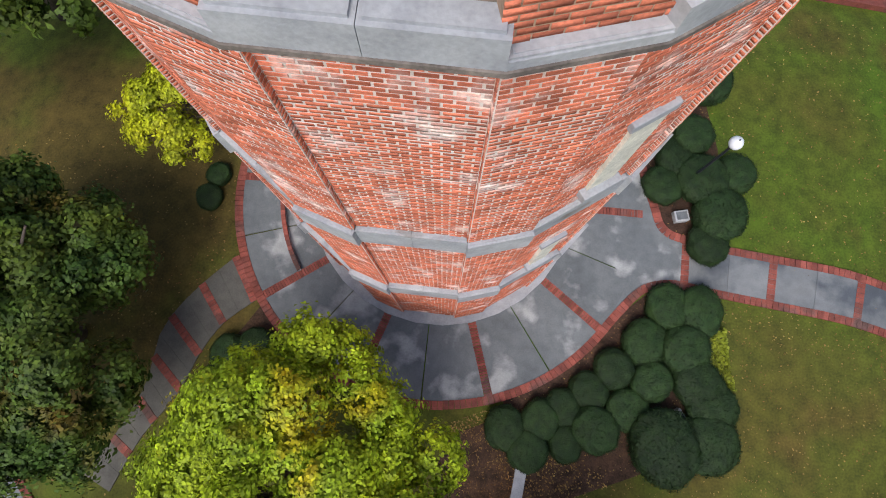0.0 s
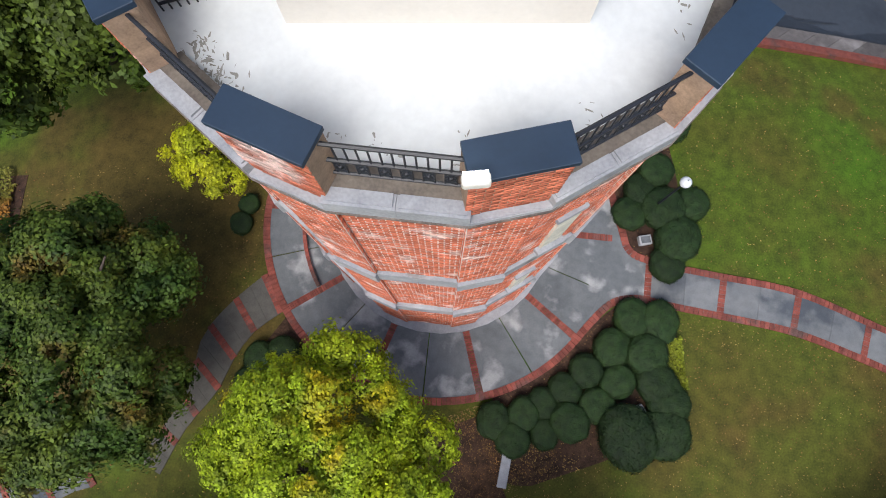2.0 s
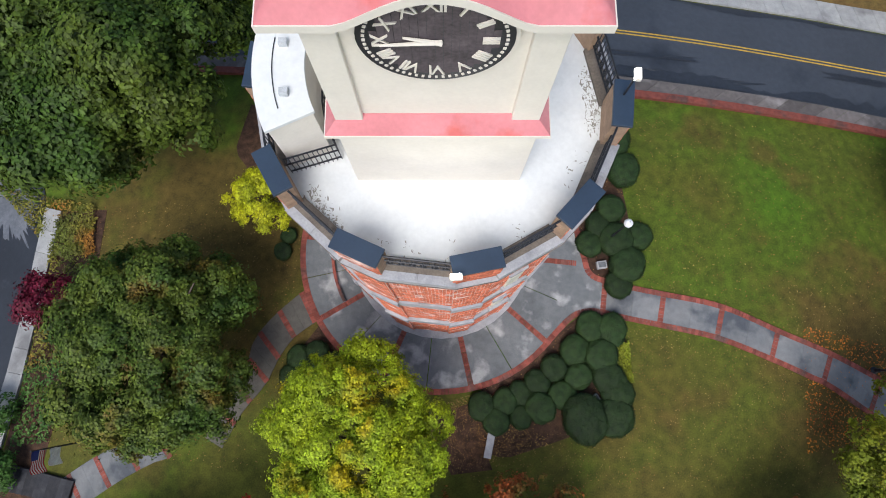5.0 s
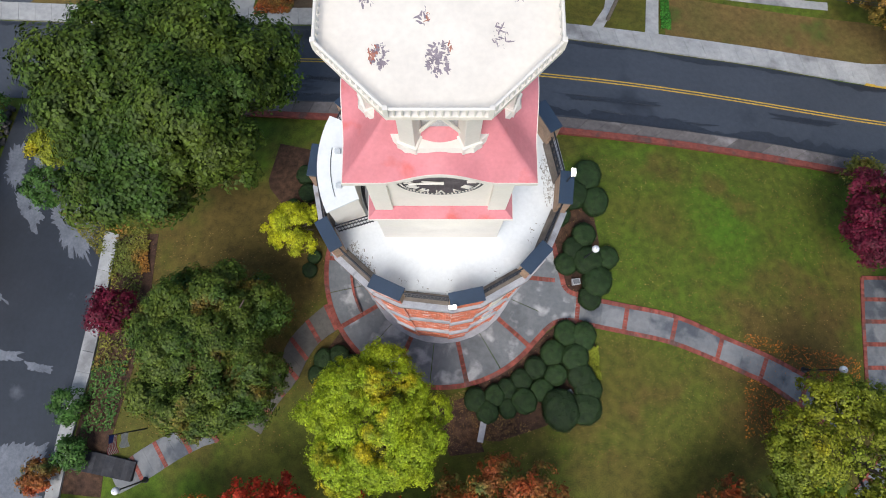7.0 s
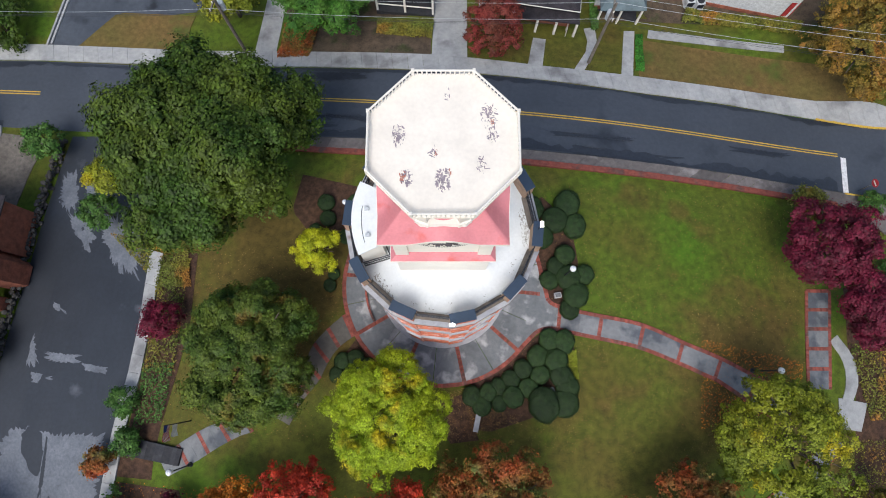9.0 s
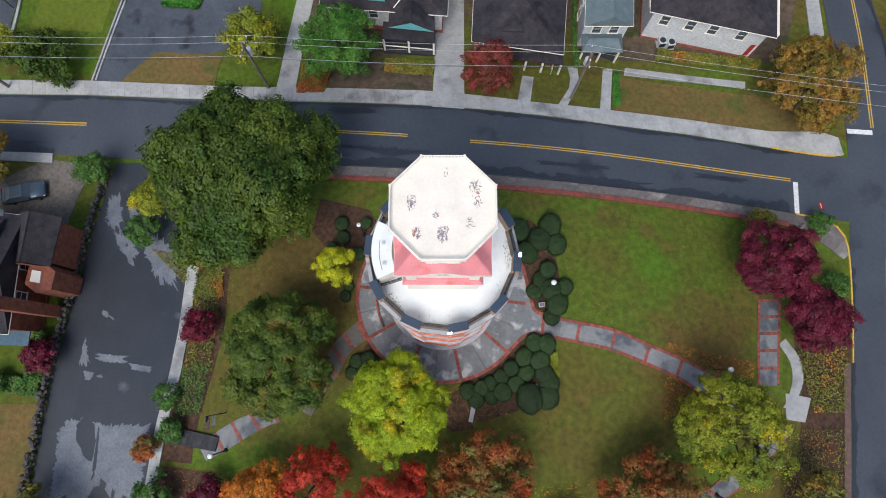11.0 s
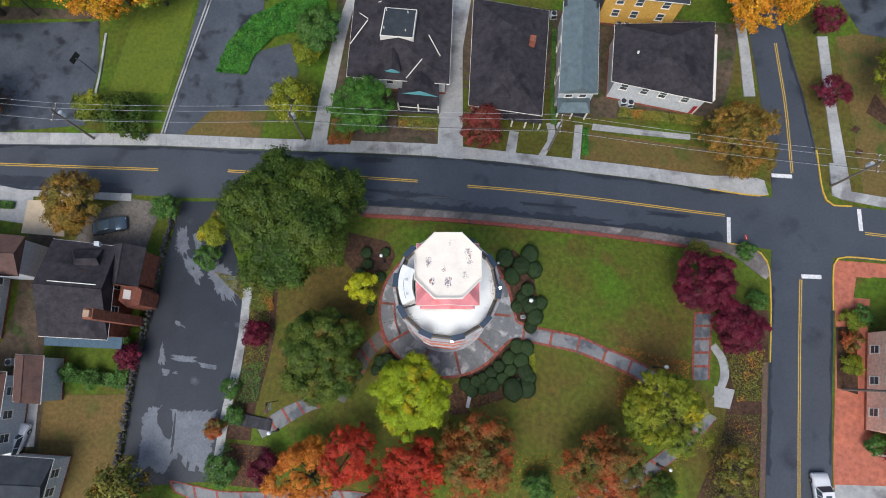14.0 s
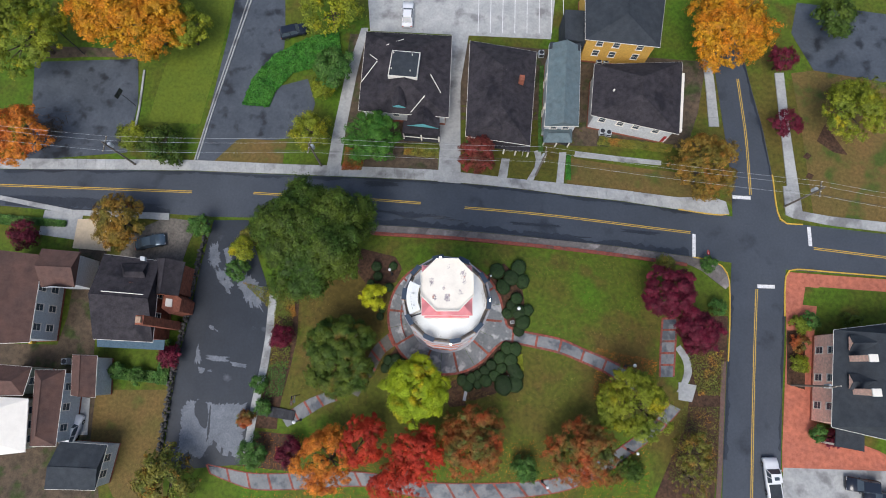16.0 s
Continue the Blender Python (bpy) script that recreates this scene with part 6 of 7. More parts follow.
car((45.91, -15.53), 92, CARWHITE, "white pickup truck with dark bed cover, driving", "pickup", 5.6)
car((58.41, -16.50), 172, CARDARK, "dark car parked on a concrete driveway", "suv", 4.6)
car((-6.30, 57.66), 88, CARWHITE, "white sedan parked in a marked bay", "sedan", 4.7)
car((-45.21, 18.55), 12, CARBLUE, "blue-grey sedan parked in a gravel yard", "sedan", 4.6)
car((-53.33, -9.01), 75, CARWHITE, "white car parked beside a house", "suv", 4.4)
car((-25.20, 54.48), 15, CARDARK, "dark blue estate car on the driveway", "suv", 4.6)
car((60.71, -18.15), 172, CARDARK, "dark car half hidden on the driveway", "suv", 4.6)

# ---- street furniture ----
def lamp_post(p, h, label, head=0.2):
    ob = thing("street_lamp", on_ground(*p), label, "street lamp", "globe lamps in the park")
    part("base", lathe([(0, 0), (0.2, 0), (0.2, 0.12), (0.12, 0.2), (0.1, 0.55), (0.06, 0.62)], 12), IRON, ob)
    part("pole", tube((0, 0, 0.3), (0, 0, h - 2 * head), 0.06, 0.045, 10), IRON, ob)
    part("collar", lathe([(0, h - 2 * head - 0.12), (0.1, h - 2 * head - 0.1), (0.12, h - 2 * head), (0, h - 2 * head + 0.02)], 12), IRON, ob)
    bm = bmesh.new()
    bmesh.ops.create_uvsphere(bm, u_segments=16, v_segments=10, radius=head, matrix=Matrix.Translation((0, 0, h - head)))
    part("globe", bm, GLOBE, ob, "white frosted globe", True)
    part("finial", tube((0, 0, h - 0.02), (0, 0, h + 0.08), 0.03, 0.01, 6), IRON, ob)


lamp_post((9.75, 7.38), 4.0, "black lamp post with white globe among clipped bushes", 0.24)
lamp_post((25.0, -0.1), 4.3, "black lamp post with white globe on the lawn", 0.24)
lamp_post((-7.62, 12.68), 4.0, "black lamp post with white globe behind the tower")
lamp_post((-19.94, -7.35), 3.9, "black lamp post with globe by the timber steps", 0.24)
lamp_post((24.81, -11.23), 4.2, "black lamp post with globe by the south walk")
lamp_post((12.75, -15.09), 4.2, "black lamp post with globe near the shrubs")
lamp_post((6.12, 11.85), 3.4, "black lamp post with globe in the bushes", 0.15)

pb = (-20.19, -4.03)
flag = thing("flagpole", on_ground(*pb), "dark flagpole with two flags hanging", "flagpole")
part("pole", tube((0, 0, 0), (-0.1, 0, 4.4), 0.06, 0.04, 10), IRON, flag)


def cloth(x0, w, h, z, mats, name, label):
    """A flag in loose folds, striped along its length."""
    rows = 13
    ob = new(name)
    ob.parent = flag
    ob["label"] = label
    for r in range(rows):
        v, f = [], []
        for i in range(13):
            u = i / 12
            for j in (0, 1):
                t = (r + j) / rows
                v.append((x0 - 0.12 * w * u + 0.05 * math.sin(6 * u + 3 * t), -0.8 * w * u, z - h * t - 0.35 * u * u * w + 0.06 * math.sin(9 * u + 2 * t)))
        for i in range(12):
            f.append((2 * i, 2 * i + 1, 2 * i + 3, 2 * i + 2))
        o = mesh_ob("stripe", v, f, mats, ob)
        for i, p in enumerate(o.data.polygons):
            p.material_index = (2 if (r < 7 and i < 5) else r % 2) if len(mats) > 1 else 0


FLAG_R = mat("flag_red", (0.5, 0.04, 0.05), (0.45, 0.035, 0.045))
FLAG_B = mat("flag_blue", (0.03, 0.05, 0.22), (0.025, 0.04, 0.18))
cloth(-0.08, 1.5, 1.0, 4.3, [FLAG_R, WHITE, FLAG_B], "flag", "red and white striped flag with blue corner")
cloth(-0.06, 1.2, 0.9, 3.0, [mat("flag_pale", (0.72, 0.75, 0.72), (0.66, 0.7, 0.68), 3)], "flag", "plain pale flag")

steps = tagged(thing("timber_steps", pose(0, 0, 0), "dark timber steps down to the lane", "steps"))
sl, sr = resample([(-26.14, -5.37), (-23.54, -5.73), (-20.67, -6.21)], 14), resample([(-26.32, -6.80), (-23.42, -7.13), (-20.94, -7.47)], 14)
for i in range(14):
    a, b, c, d = sl[i], sl[i + 1] * 0.97 + sl[i] * 0.03, sr[i + 1] * 0.97 + sr[i] * 0.03, sr[i]
    z = gz(*a) + 0.3
    part("tread", prism([tuple(a), tuple(b), tuple(c), tuple(d)], z - 0.6, z), DECKWOOD, steps)

# utility poles and wires
def utility_pole(p, h, arm, label):
    ob = thing("utility_pole", on_ground(*p, arm), label, "utility pole", "street utility poles")
    part("pole", tube((0, 0, -0.3), (0, 0, h), 0.17, 0.12, 10), WOODPOLE, ob)
    arm_ = part("crossarm", box(-1.2, 1.2, -0.06, 0.06, h - 0.8, h - 0.66), WOODPOLE, ob)
    for x in (-1.1, -0.4, 0.4, 1.1):
        part("insulator", tube((x, 0, h - 0.66), (x, 0, h - 0.45), 0.05, n=8), WHITE, arm_)
    part("transformer", lathe([(0, h - 2.6), (0.27, h - 2.6), (0.3, h - 2.5), (0.3, h - 1.7), (0.25, h - 1.6), (0, h - 1.58)], 14), GREYWALL, ob, "grey can transformer").location = (0.42, 0, 0)
    return Vector((*p, gz(*p) + h))


POLES = [utility_pole((-49.22, 31.27), 9.2, 85, "leaning timber utility pole by the parking yard"), utility_pole((-19.54, 30.84), 9.0, 80, "timber utility pole with grey transformer"), utility_pole((13.95, 28.80), 9.0, 80, "timber utility pole in front of the houses"), utility_pole((53.03, 24.35), 9.4, 75, "timber utility pole at the street corner")]
far_l, far_r = POLES[0] + Vector((-30, 3.5, 0)), POLES[3] + Vector((34, -6, 0))
for k, (dy, dz) in enumerate(((-1.1, -0.4), (0.4, -0.4), (1.1, -0.4), (0.0, -2.4), (0.2, -2.9))):
    cable = thing("power_cable", pose(0, 0, 0), "thin overhead cable strung between poles", "cable", "street cables")
    chain = [far_l] + POLES + [far_r]
    for a, b in zip(chain, chain[1:]):
        pts = [a.lerp(b, i / 12) + Vector((0, dy, dz - 2.4 * (i / 12) * (1 - i / 12))) for i in range(13)]
        part("span", sweep(pts, 0.013), GREYWALL if k < 3 else IRON, cable)

# stone retaining wall between lane and gardens
def dry_wall():
    wall = setting(new("wall_lane"), "rough dry stone retaining wall beside the lane", "wall")
    line = resample([(-36.59, 21.70), (-37.70, 14.98), (-38.65, 7.22), (-39.70, 0.58), (-40.25, -5.86), (-40.70, -12.10)], 0.34, True)
    shapes = []
    for s in range(6):
        bm = bmesh.new()
        bmesh.ops.create_icosphere(bm, subdivisions=1, radius=0.26)
        rnd = random.Random(s)
        for v in bm.verts:
            v.co *= rnd.uniform(0.75, 1.15)
            v.co.z *= 0.7
        me = bpy.data.meshes.new("stone")
        bm.to_mesh(me)
        bm.free()
        me.materials.append(mat("dark_fieldstone", (0.085, 0.08, 0.075), (0.045, 0.043, 0.04), 1.5, vary=0.3) if s == 0 else shapes[0].materials[0])
        shapes.append(me)
    rnd = random.Random(9)
    for i, (x, y) in enumerate(line):
        for j in range(3):
            o = new("stone", shapes[rnd.randrange(6)])
            o.parent = wall
            o.matrix_local = pose(x + rnd.uniform(-0.25, 0.25), y + rnd.uniform(-0.2, 0.2), gz(x, y) + 0.15 + 0.36 * j, rnd.uniform(-20, 20), rnd.uniform(-20, 20), rnd.uniform(0, 360))


dry_wall()


def leaf_patch(name, quad, n, size, height, material, label, category, seed):
    rng = np.random.default_rng(seed)
    u, v = rng.random(n), rng.random(n)
    q = [np.array(p) for p in quad]
    xy = ((1 - u)[:, None] * q[0] + u[:, None] * q[1]) * (1 - v)[:, None] + ((1 - u)[:, None] * q[3] + u[:, None] * q[2]) * v[:, None]
    bumps = np.array([0.5 + 0.5 * noise.noise(Vector((p[0] * 0.7, p[1] * 0.7, seed))) for p in xy])
    z = np.array([gz(*p) for p in xy]) + 0.03 + height * bumps * rng.random(n) ** 0.4
    ob = leaf_mesh(name, np.column_stack([xy, z]), rng.normal(size=(n, 3)) * 0.4 + np.array((0, 0, 1)), size, material, None, rng)
    return tagged(ob, label, category, kind="stuff")


leaf_patch("ivy_bank", [(-32.96, 41.57), (-28.70, 41.07), (-27.61, 44.37), (-31.71, 45.99)], 5000, 0.24, 0.8, IVY, "bank of bright green ivy beside the drive", "ivy", 1)
leaf_patch("ivy_bank", [(-31.70, 45.79), (-27.51, 44.17), (-24.82, 47.42), (-28.27, 50.40)], 5500, 0.24, 1.0, IVY, "bank of bright green ivy beside the drive", "ivy", 2)
leaf_patch("ivy_bank", [(-28.44, 50.19), (-24.99, 47.11), (-20.39, 48.44), (-22.97, 53.43)], 6000, 0.24, 1.1, IVY, "bank of bright green ivy under the trees", "ivy", 31)
leaf_patch("ivy_bank", [(-23.15, 53.22), (-20.75, 48.24), (-17.05, 49.26), (-17.82, 54.69)], 5500, 0.24, 1.2, IVY, "bank of bright green ivy under the trees", "ivy", 32)
leaf_patch("bed_plants", [(-24.63, 9.44), (-21.63, 9.34), (-21.96, -0.26), (-24.88, -0.25)], 1700, 0.14, 0.6, L_OLIVE, "low mixed autumn plants in the flower bed", "plants", 3)
leaf_patch("bed_plants", [(-24.94, 0.53), (-22.01, 0.52), (-22.76, -4.11), (-25.48, -4.53)], 900, 0.14, 0.6, L_SHRUB, "low green plants in the flower bed", "plants", 4)
leaf_patch("bed_plants", [(34.78, 2.15), (40.76, 2.19), (39.59, -4.23), (35.97, -4.19)], 2000, 0.14, 0.5, L_OLIVE, "scattered low plants in the mulch bed", "plants", 5)
leaf_patch("bed_plants", [(32.71, -5.70), (39.44, -5.80), (37.97, -16.53), (30.47, -15.50)], 2400, 0.12, 0.5, L_OLIVE, "brown and olive plants in the mulch bed", "plants", 6)
leaf_patch("bed_plants", [(9.60, 1.24), (10.50, 1.53), (10.61, -0.74), (9.61, -0.74)], 1500, 0.1, 0.5, L_YG, "yellowing plants beside the clipped bushes", "plants", 7)
leaf_patch("garden_hedge", [(-48.61, -0.24), (-40.57, -1.05), (-40.40, -2.67), (-48.41, -1.86)], 3500, 0.2, 1.4, L_SHRUB, "green garden hedge behind the house", "hedge", 8)
leaf_patch("garden_hedge", [(-41.95, 3.88), (-40.55, 3.71), (-40.40, -2.67), (-41.93, -2.67)], 3500, 0.2, 1.6, L_SHRUB, "tall hedge along the lane wall", "hedge", 9)
leaf_patch("front_hedge", [(24.09, 34.41), (35.82, 33.17), (36.39, 34.51), (24.66, 35.82)], 5000, 0.16, 1.0, L_OLIVE, "low front hedge below the white house", "hedge", 21)
leaf_patch("front_hedge", [(-6.50, 32.32), (-1.17, 31.49), (-0.92, 33.57), (-6.47, 34.09)], 3500, 0.16, 0.8, L_OLIVE, "russet front garden plants below the porch", "plants", 22)
leaf_patch("front_hedge", [(3.27, 33.54), (6.36, 32.93), (6.42, 34.61), (3.38, 35.02)], 2500, 0.16, 0.9, L_SHRUB, "green shrubs under the front windows", "hedge", 23)
leaf_patch("side_hedge", [(14.59, 32.90), (15.31, 32.92), (16.25, 48.24), (15.60, 48.24)], 5000, 0.18, 1.2, L_SHRUB, "narrow green hedge between two houses", "hedge", 24)
leaf_patch("verge_weeds", [(18.50, 28.16), (19.38, 28.00), (19.81, 32.56), (19.08, 32.53)], 1500, 0.12, 0.5, IVY, "bright green border by the front walk", "plants", 25)
leaf_patch("bed_plants", [(-16.23, 29.92), (-13.08, 29.79), (-12.39, 33.53), (-15.86, 33.95)], 3500, 0.14, 0.7, L_RUST, "russet border plants by the drive", "plants", 26)
leaf_patch("oak_litter", [(-30.33, 12.18), (-22.05, 10.19), (-21.34, 6.87), (-24.40, 6.94)], 3000, 0.12, 0.4, L_OLIVE, "leafy undergrowth at the lane's edge", "plants", 27)
leaf_patch("garden_hedge", [(-69.50, 23.06), (-58.77, 21.97), (-58.82, 21.06), (-69.24, 21.43)], 3500, 0.2, 0.9, L_SHRUB, "low green hedge by the sidewalk", "hedge", 10)
leaf_patch("fallen_leaves", [(1.46, 2.69), (24.03, 2.79), (22.42, -6.36), (1.38, -6.16)], 2600, 0.05, 0.0, LITTER, "scattered fallen autumn leaves on the lawn", "fallen leaves", 11)
leaf_patch("fallen_leaves", [(7.40, 15.61), (35.02, 14.75), (33.25, 0.54), (7.07, 0.49)], 2600, 0.06, 0.0, LITTER, "scattered fallen autumn leaves on the grass", "fallen leaves", 12)
leaf_patch("fallen_leaves", [(0.28, -1.85), (1.99, -1.30), (6.16, -4.01), (0.55, -5.59)], 1800, 0.06, 0.0, LITTER, "fallen leaves thick on the mulch", "fallen leaves", 13)
leaf_patch("fallen_leaves", [(20.73, 2.40), (29.91, 0.64), (29.37, -2.99), (20.05, -4.57)], 2500, 0.08, 0.0, L_ORANGE, "orange leaves lying by the garden walk", "fallen leaves", 14)
leaf_patch("fallen_leaves", [(-23.82, 10.25), (-7.07, 9.87), (-9.85, -5.50), (-23.61, -4.12)], 2000, 0.06, 0.0, LITTER, "scattered fallen leaves on brown grass", "fallen leaves", 15)
leaf_patch("fallen_leaves", [(-28.54, -8.81), (28.11, -10.16), (27.88, -17.79), (-28.15, -18.06)], 5000, 0.09, 0.0, L_ORANGE, "red and orange leaves under the maples", "fallen leaves", 16)

# small things in the park
ub = (-12.84, 5.89)
o = thing("utility_box", on_ground(*ub, 10), "small green utility box on the lawn", "utility box")
part("body", box(-0.16, 0.16, -0.22, 0.22, 0, 0.36, 0.03), mat("green_box", (0.03, 0.1, 0.09), (0.025, 0.08, 0.075)), o)
part("lid", box(-0.18, 0.18, -0.24, 0.24, 0.364, 0.4, 0.015), mat("pale_green_lid", (0.08, 0.2, 0.19), (0.07, 0.17, 0.16)), o)
for p, rz, lab in (((9.25, 5.84), 8, "grey stone marker with plaque by the bushes"), ((8.41, -1.66), 30, "small pale ground spotlight box in the bushes")):
    o = thing("stone_marker", on_ground(*p, rz), lab, "marker")
    part("plinth", box(-0.28, 0.28, -0.22, 0.22, 0, 0.3, 0.03), STONE, o)
    part("plaque", box(-0.21, 0.21, -0.15, 0.15, 0.302, 0.315), mat("slate_plaque", (0.16, 0.17, 0.18), (0.12, 0.13, 0.14)), o)

bench = thing("stone_bench", on_ground(2.62, -3.95, 78), "pale grey stone bench on the mulch", "bench")
part("seat", box(-0.75, 0.75, -0.2, 0.2, 0.36, 0.46, 0.02), STONE, bench)
for x in (-0.5, 0.5):
    part("support", box(x - 0.1, x + 0.1, -0.16, 0.16, -0.05, 0.36, 0.015), STONE, bench)

# tar repairs on the street; on the lane worn patches with wet sheen painted in
def blot(pts, off, material, label, torn=0.3):
    c = np.mean(np.array(pts), 0)
    rnd = random.Random(int(abs(c[0]) * 100))
    ring = []
    for x, y in resample(list(pts) + [pts[0]], 0.16):
        k = 1 + rnd.uniform(-torn, 0.5 * torn)
        x, y = c + (np.array((x, y)) - c) * k
        ring.append((x, y, gz(x, y) + off))
    v = [(*c, gz(*c) + off)] + ring
    n = len(ring)
    f = [(0, 1 + i, 1 + (i + 1) % n) for i in range(n)]
    setting(mesh_ob("road_patch", v, f, material), label, "road patch")


# the lane's wet sheen is put into the pale patch colour, with its wear
Q = [(-39.34, -4.74), (-27.61, -5.25), (-28.51, -13.01), (-39.07, -13.78)]
blot([tuple(quad_at(Q, u, v)) for u, v in ((0.06, 0.03), (0.3, 0.0), (0.6, 0.04), (0.96, 0.0), (0.97, 0.5), (0.98, 0.95), (0.7, 0.9), (0.62, 0.72), (0.5, 0.74), (0.42, 0.93), (0.3, 0.95), (0.2, 0.8), (0.05, 0.97), (0.08, 0.5))], 0.066, PATCH, "broad worn asphalt stretch with wet sheen painted pale grey", 0.07)
for k, (x0, w, y0, y1) in enumerate(((0.1, 0.05, 0.35, 0.95), (0.22, 0.035, 0.2, 0.8), (0.33, 0.06, 0.45, 0.98), (0.47, 0.03, 0.1, 0.7), (0.56, 0.06, 0.5, 0.9), (0.69, 0.03, 0.3, 0.95), (0.8, 0.05, 0.55, 0.97), (0.9, 0.025, 0.15, 0.8))):
    blot([tuple(quad_at(Q, u, v)) for u, v in ((x0, y0), (x0 + w * 0.5, y0), (x0 + w, (y0 + y1) / 2), (x0 + w * 0.8, y1), (x0 - 0.01, y1), (x0 - 0.005, (y0 + y1) / 2))], 0.069 + 0.0005 * k, ASPHALT_OLD, "dark asphalt streak across the pale sheen stretch")
for pts in ([(-36.27, 18.35), (-35.03, 18.51), (-34.10, 14.92), (-35.11, 14.23), (-36.32, 15.41)], [(-35.11, 14.23), (-33.53, 14.72), (-31.61, 11.35), (-32.43, 10.52), (-33.94, 11.85)], [(-32.27, 14.86), (-30.07, 13.91), (-26.58, 11.02), (-26.72, 7.99), (-29.05, 8.73), (-31.20, 11.77)], [(-34.12, 17.59), (-33.21, 17.57), (-32.11, 15.04), (-33.19, 14.89)], [(-35.10, 1.54), (-31.47, 1.20), (-31.50, 0.48), (-34.93, 0.73)], [(-31.14, 0.56), (-28.43, 0.15), (-28.56, -0.41), (-30.91, -0.09)], [(-37.61, 4.19), (-36.68, 3.85), (-35.64, 0.57), (-36.76, 0.25), (-37.72, 1.80)], [(-36.09, -0.24), (-33.91, -0.64), (-34.04, -1.21), (-36.19, -1.05)], [(-35.10, 5.92), (-33.79, 5.48), (-33.54, 4.81), (-34.85, 5.25)], [(-38.79, 0.17), (-37.16, -0.24), (-37.24, -1.21), (-38.66, -1.05)]):
    blot(pts, 0.068, PATCH, "worn asphalt streak with wet sheen painted pale grey")
for pts in ([(-13.53, 23.14), (-8.33, 22.74), (-2.39, 22.03), (2.60, 20.69), (2.59, 19.61), (-3.20, 20.02), (-8.23, 20.51), (-12.53, 21.22)], [(9.27, 20.75), (17.73, 20.26), (17.69, 19.90), (9.24, 20.20)], [(-12.97, 27.98), (-7.66, 27.57), (-7.19, 26.76), (-12.01, 26.85)], [(-70.03, 26.29), (-56.65, 25.82), (-44.99, 24.72), (-44.01, 23.80), (-56.43, 24.16), (-69.84, 25.08)], [(26.58, 20.22), (32.96, 19.88), (32.42, 19.31), (26.51, 19.66)], [(11.70, 19.35), (21.04, 18.58), (20.92, 17.50), (17.49, 17.73), (11.65, 18.45)]):
    blot(pts, 0.062, TAR, "dark tar repair on the street")
for i in range(8):
    setting(band("bay_line", [(5.78, 61.98), (5.49, 54.69)] if i == 0 else [(q[0] + 2.05 * i, q[1] - 0.03 * i) for q in [(5.78, 61.98), (5.49, 54.69)]], 0.12, 0.052, LINE_W, False, 0.006), "white painted parking bay line", "road marking")
for pts in ([(-39.90, 31.93), (-38.18, 40.18), (-34.87, 54.48), (-33.43, 60.90)], [(-39.47, 32.12), (-37.67, 40.67), (-34.39, 54.48), (-32.86, 60.90)]):
    setting(band("kerb_drive", pts, 0.2, 0.2, WALKC, True), "pale kerb along the driveway", "kerb")
for L_, R_, lab in (([(-1.16, 27.41), (-0.92, 34.83), (-0.75, 45.18), (1.13, 54.48)], [(2.28, 26.99), (2.39, 34.81), (2.49, 45.18), (3.98, 54.48)], "worn concrete driveway between two houses"), ([(-18.88, 29.04), (-18.05, 37.21), (-16.42, 47.21), (-14.06, 55.54)], [(-16.61, 28.94), (-16.04, 37.19), (-14.55, 47.21), (-12.92, 55.54)], "narrow concrete drive beside a house"), ([(7.68, 26.63), (8.80, 31.72)], [(9.14, 26.46), (10.03, 31.54)], "short concrete front walk"), ([(12.25, 27.53), (14.26, 30.83), (13.97, 33.09)], [(13.30, 27.56), (15.15, 30.86), (15.07, 33.32)], "curved concrete front walk"), ([(16.99, 27.30), (18.03, 33.01)], [(18.13, 27.15), (19.12, 33.04)], "straight concrete front walk"), ([(20.61, 33.30), (34.37, 31.93)], [(20.33, 32.27), (34.30, 31.16)], "pale concrete front walk"), ([(-63.03, 19.89), (-62.56, 23.80)], [(-57.05, 18.99), (-56.46, 23.06)], "cream concrete drive"), ([(-50.3, 15.9), (-48.6, 20.2), (-43.6, 22.6)], [(-40.4, 15.2), (-39.6, 18.5), (-38.4, 21.9)], "grey gravel parking yard"), ([(-54.52, -9.79), (-54.30, -4.27)], [(-51.52, -9.79), (-51.78, -4.67)], "short concrete drive")):
    setting(strip("driveway", L_, R_, 0.06, GRAVEL if "gravel" in lab else WALKC, 1.5, 2), lab, "driveway")


def margin(points, width, seed, label):
    """A ragged dark tar margin along a street's edge."""
    p = resample(points, 0.35)
    t = np.gradient(p, axis=0)
    t /= np.linalg.norm(t, axis=1)[:, None]
    nrm = np.stack([-t[:, 1], t[:, 0]], 1)
    v, f = [], []
    for i, q in enumerate(p):
        w = width * max(0.12, 0.55 + 1.1 * noise.noise(Vector((i * 0.07, seed, 0))) + 0.5 * noise.noise(Vector((i * 0.4, seed, 5))))
        for x, y in (q, q + nrm[i] * w * 0.5, q + nrm[i] * w):
            v.append((x, y, gz(x, y) + 0.06))
    for i in range(len(p) - 1):
        for j in (0, 1):
            f.append((3 * i + j, 3 * i + 3 + j, 3 * i + 4 + j, 3 * i + 1 + j))
    setting(mesh_ob("road_margin", v, f, TAR), label, "road patch")


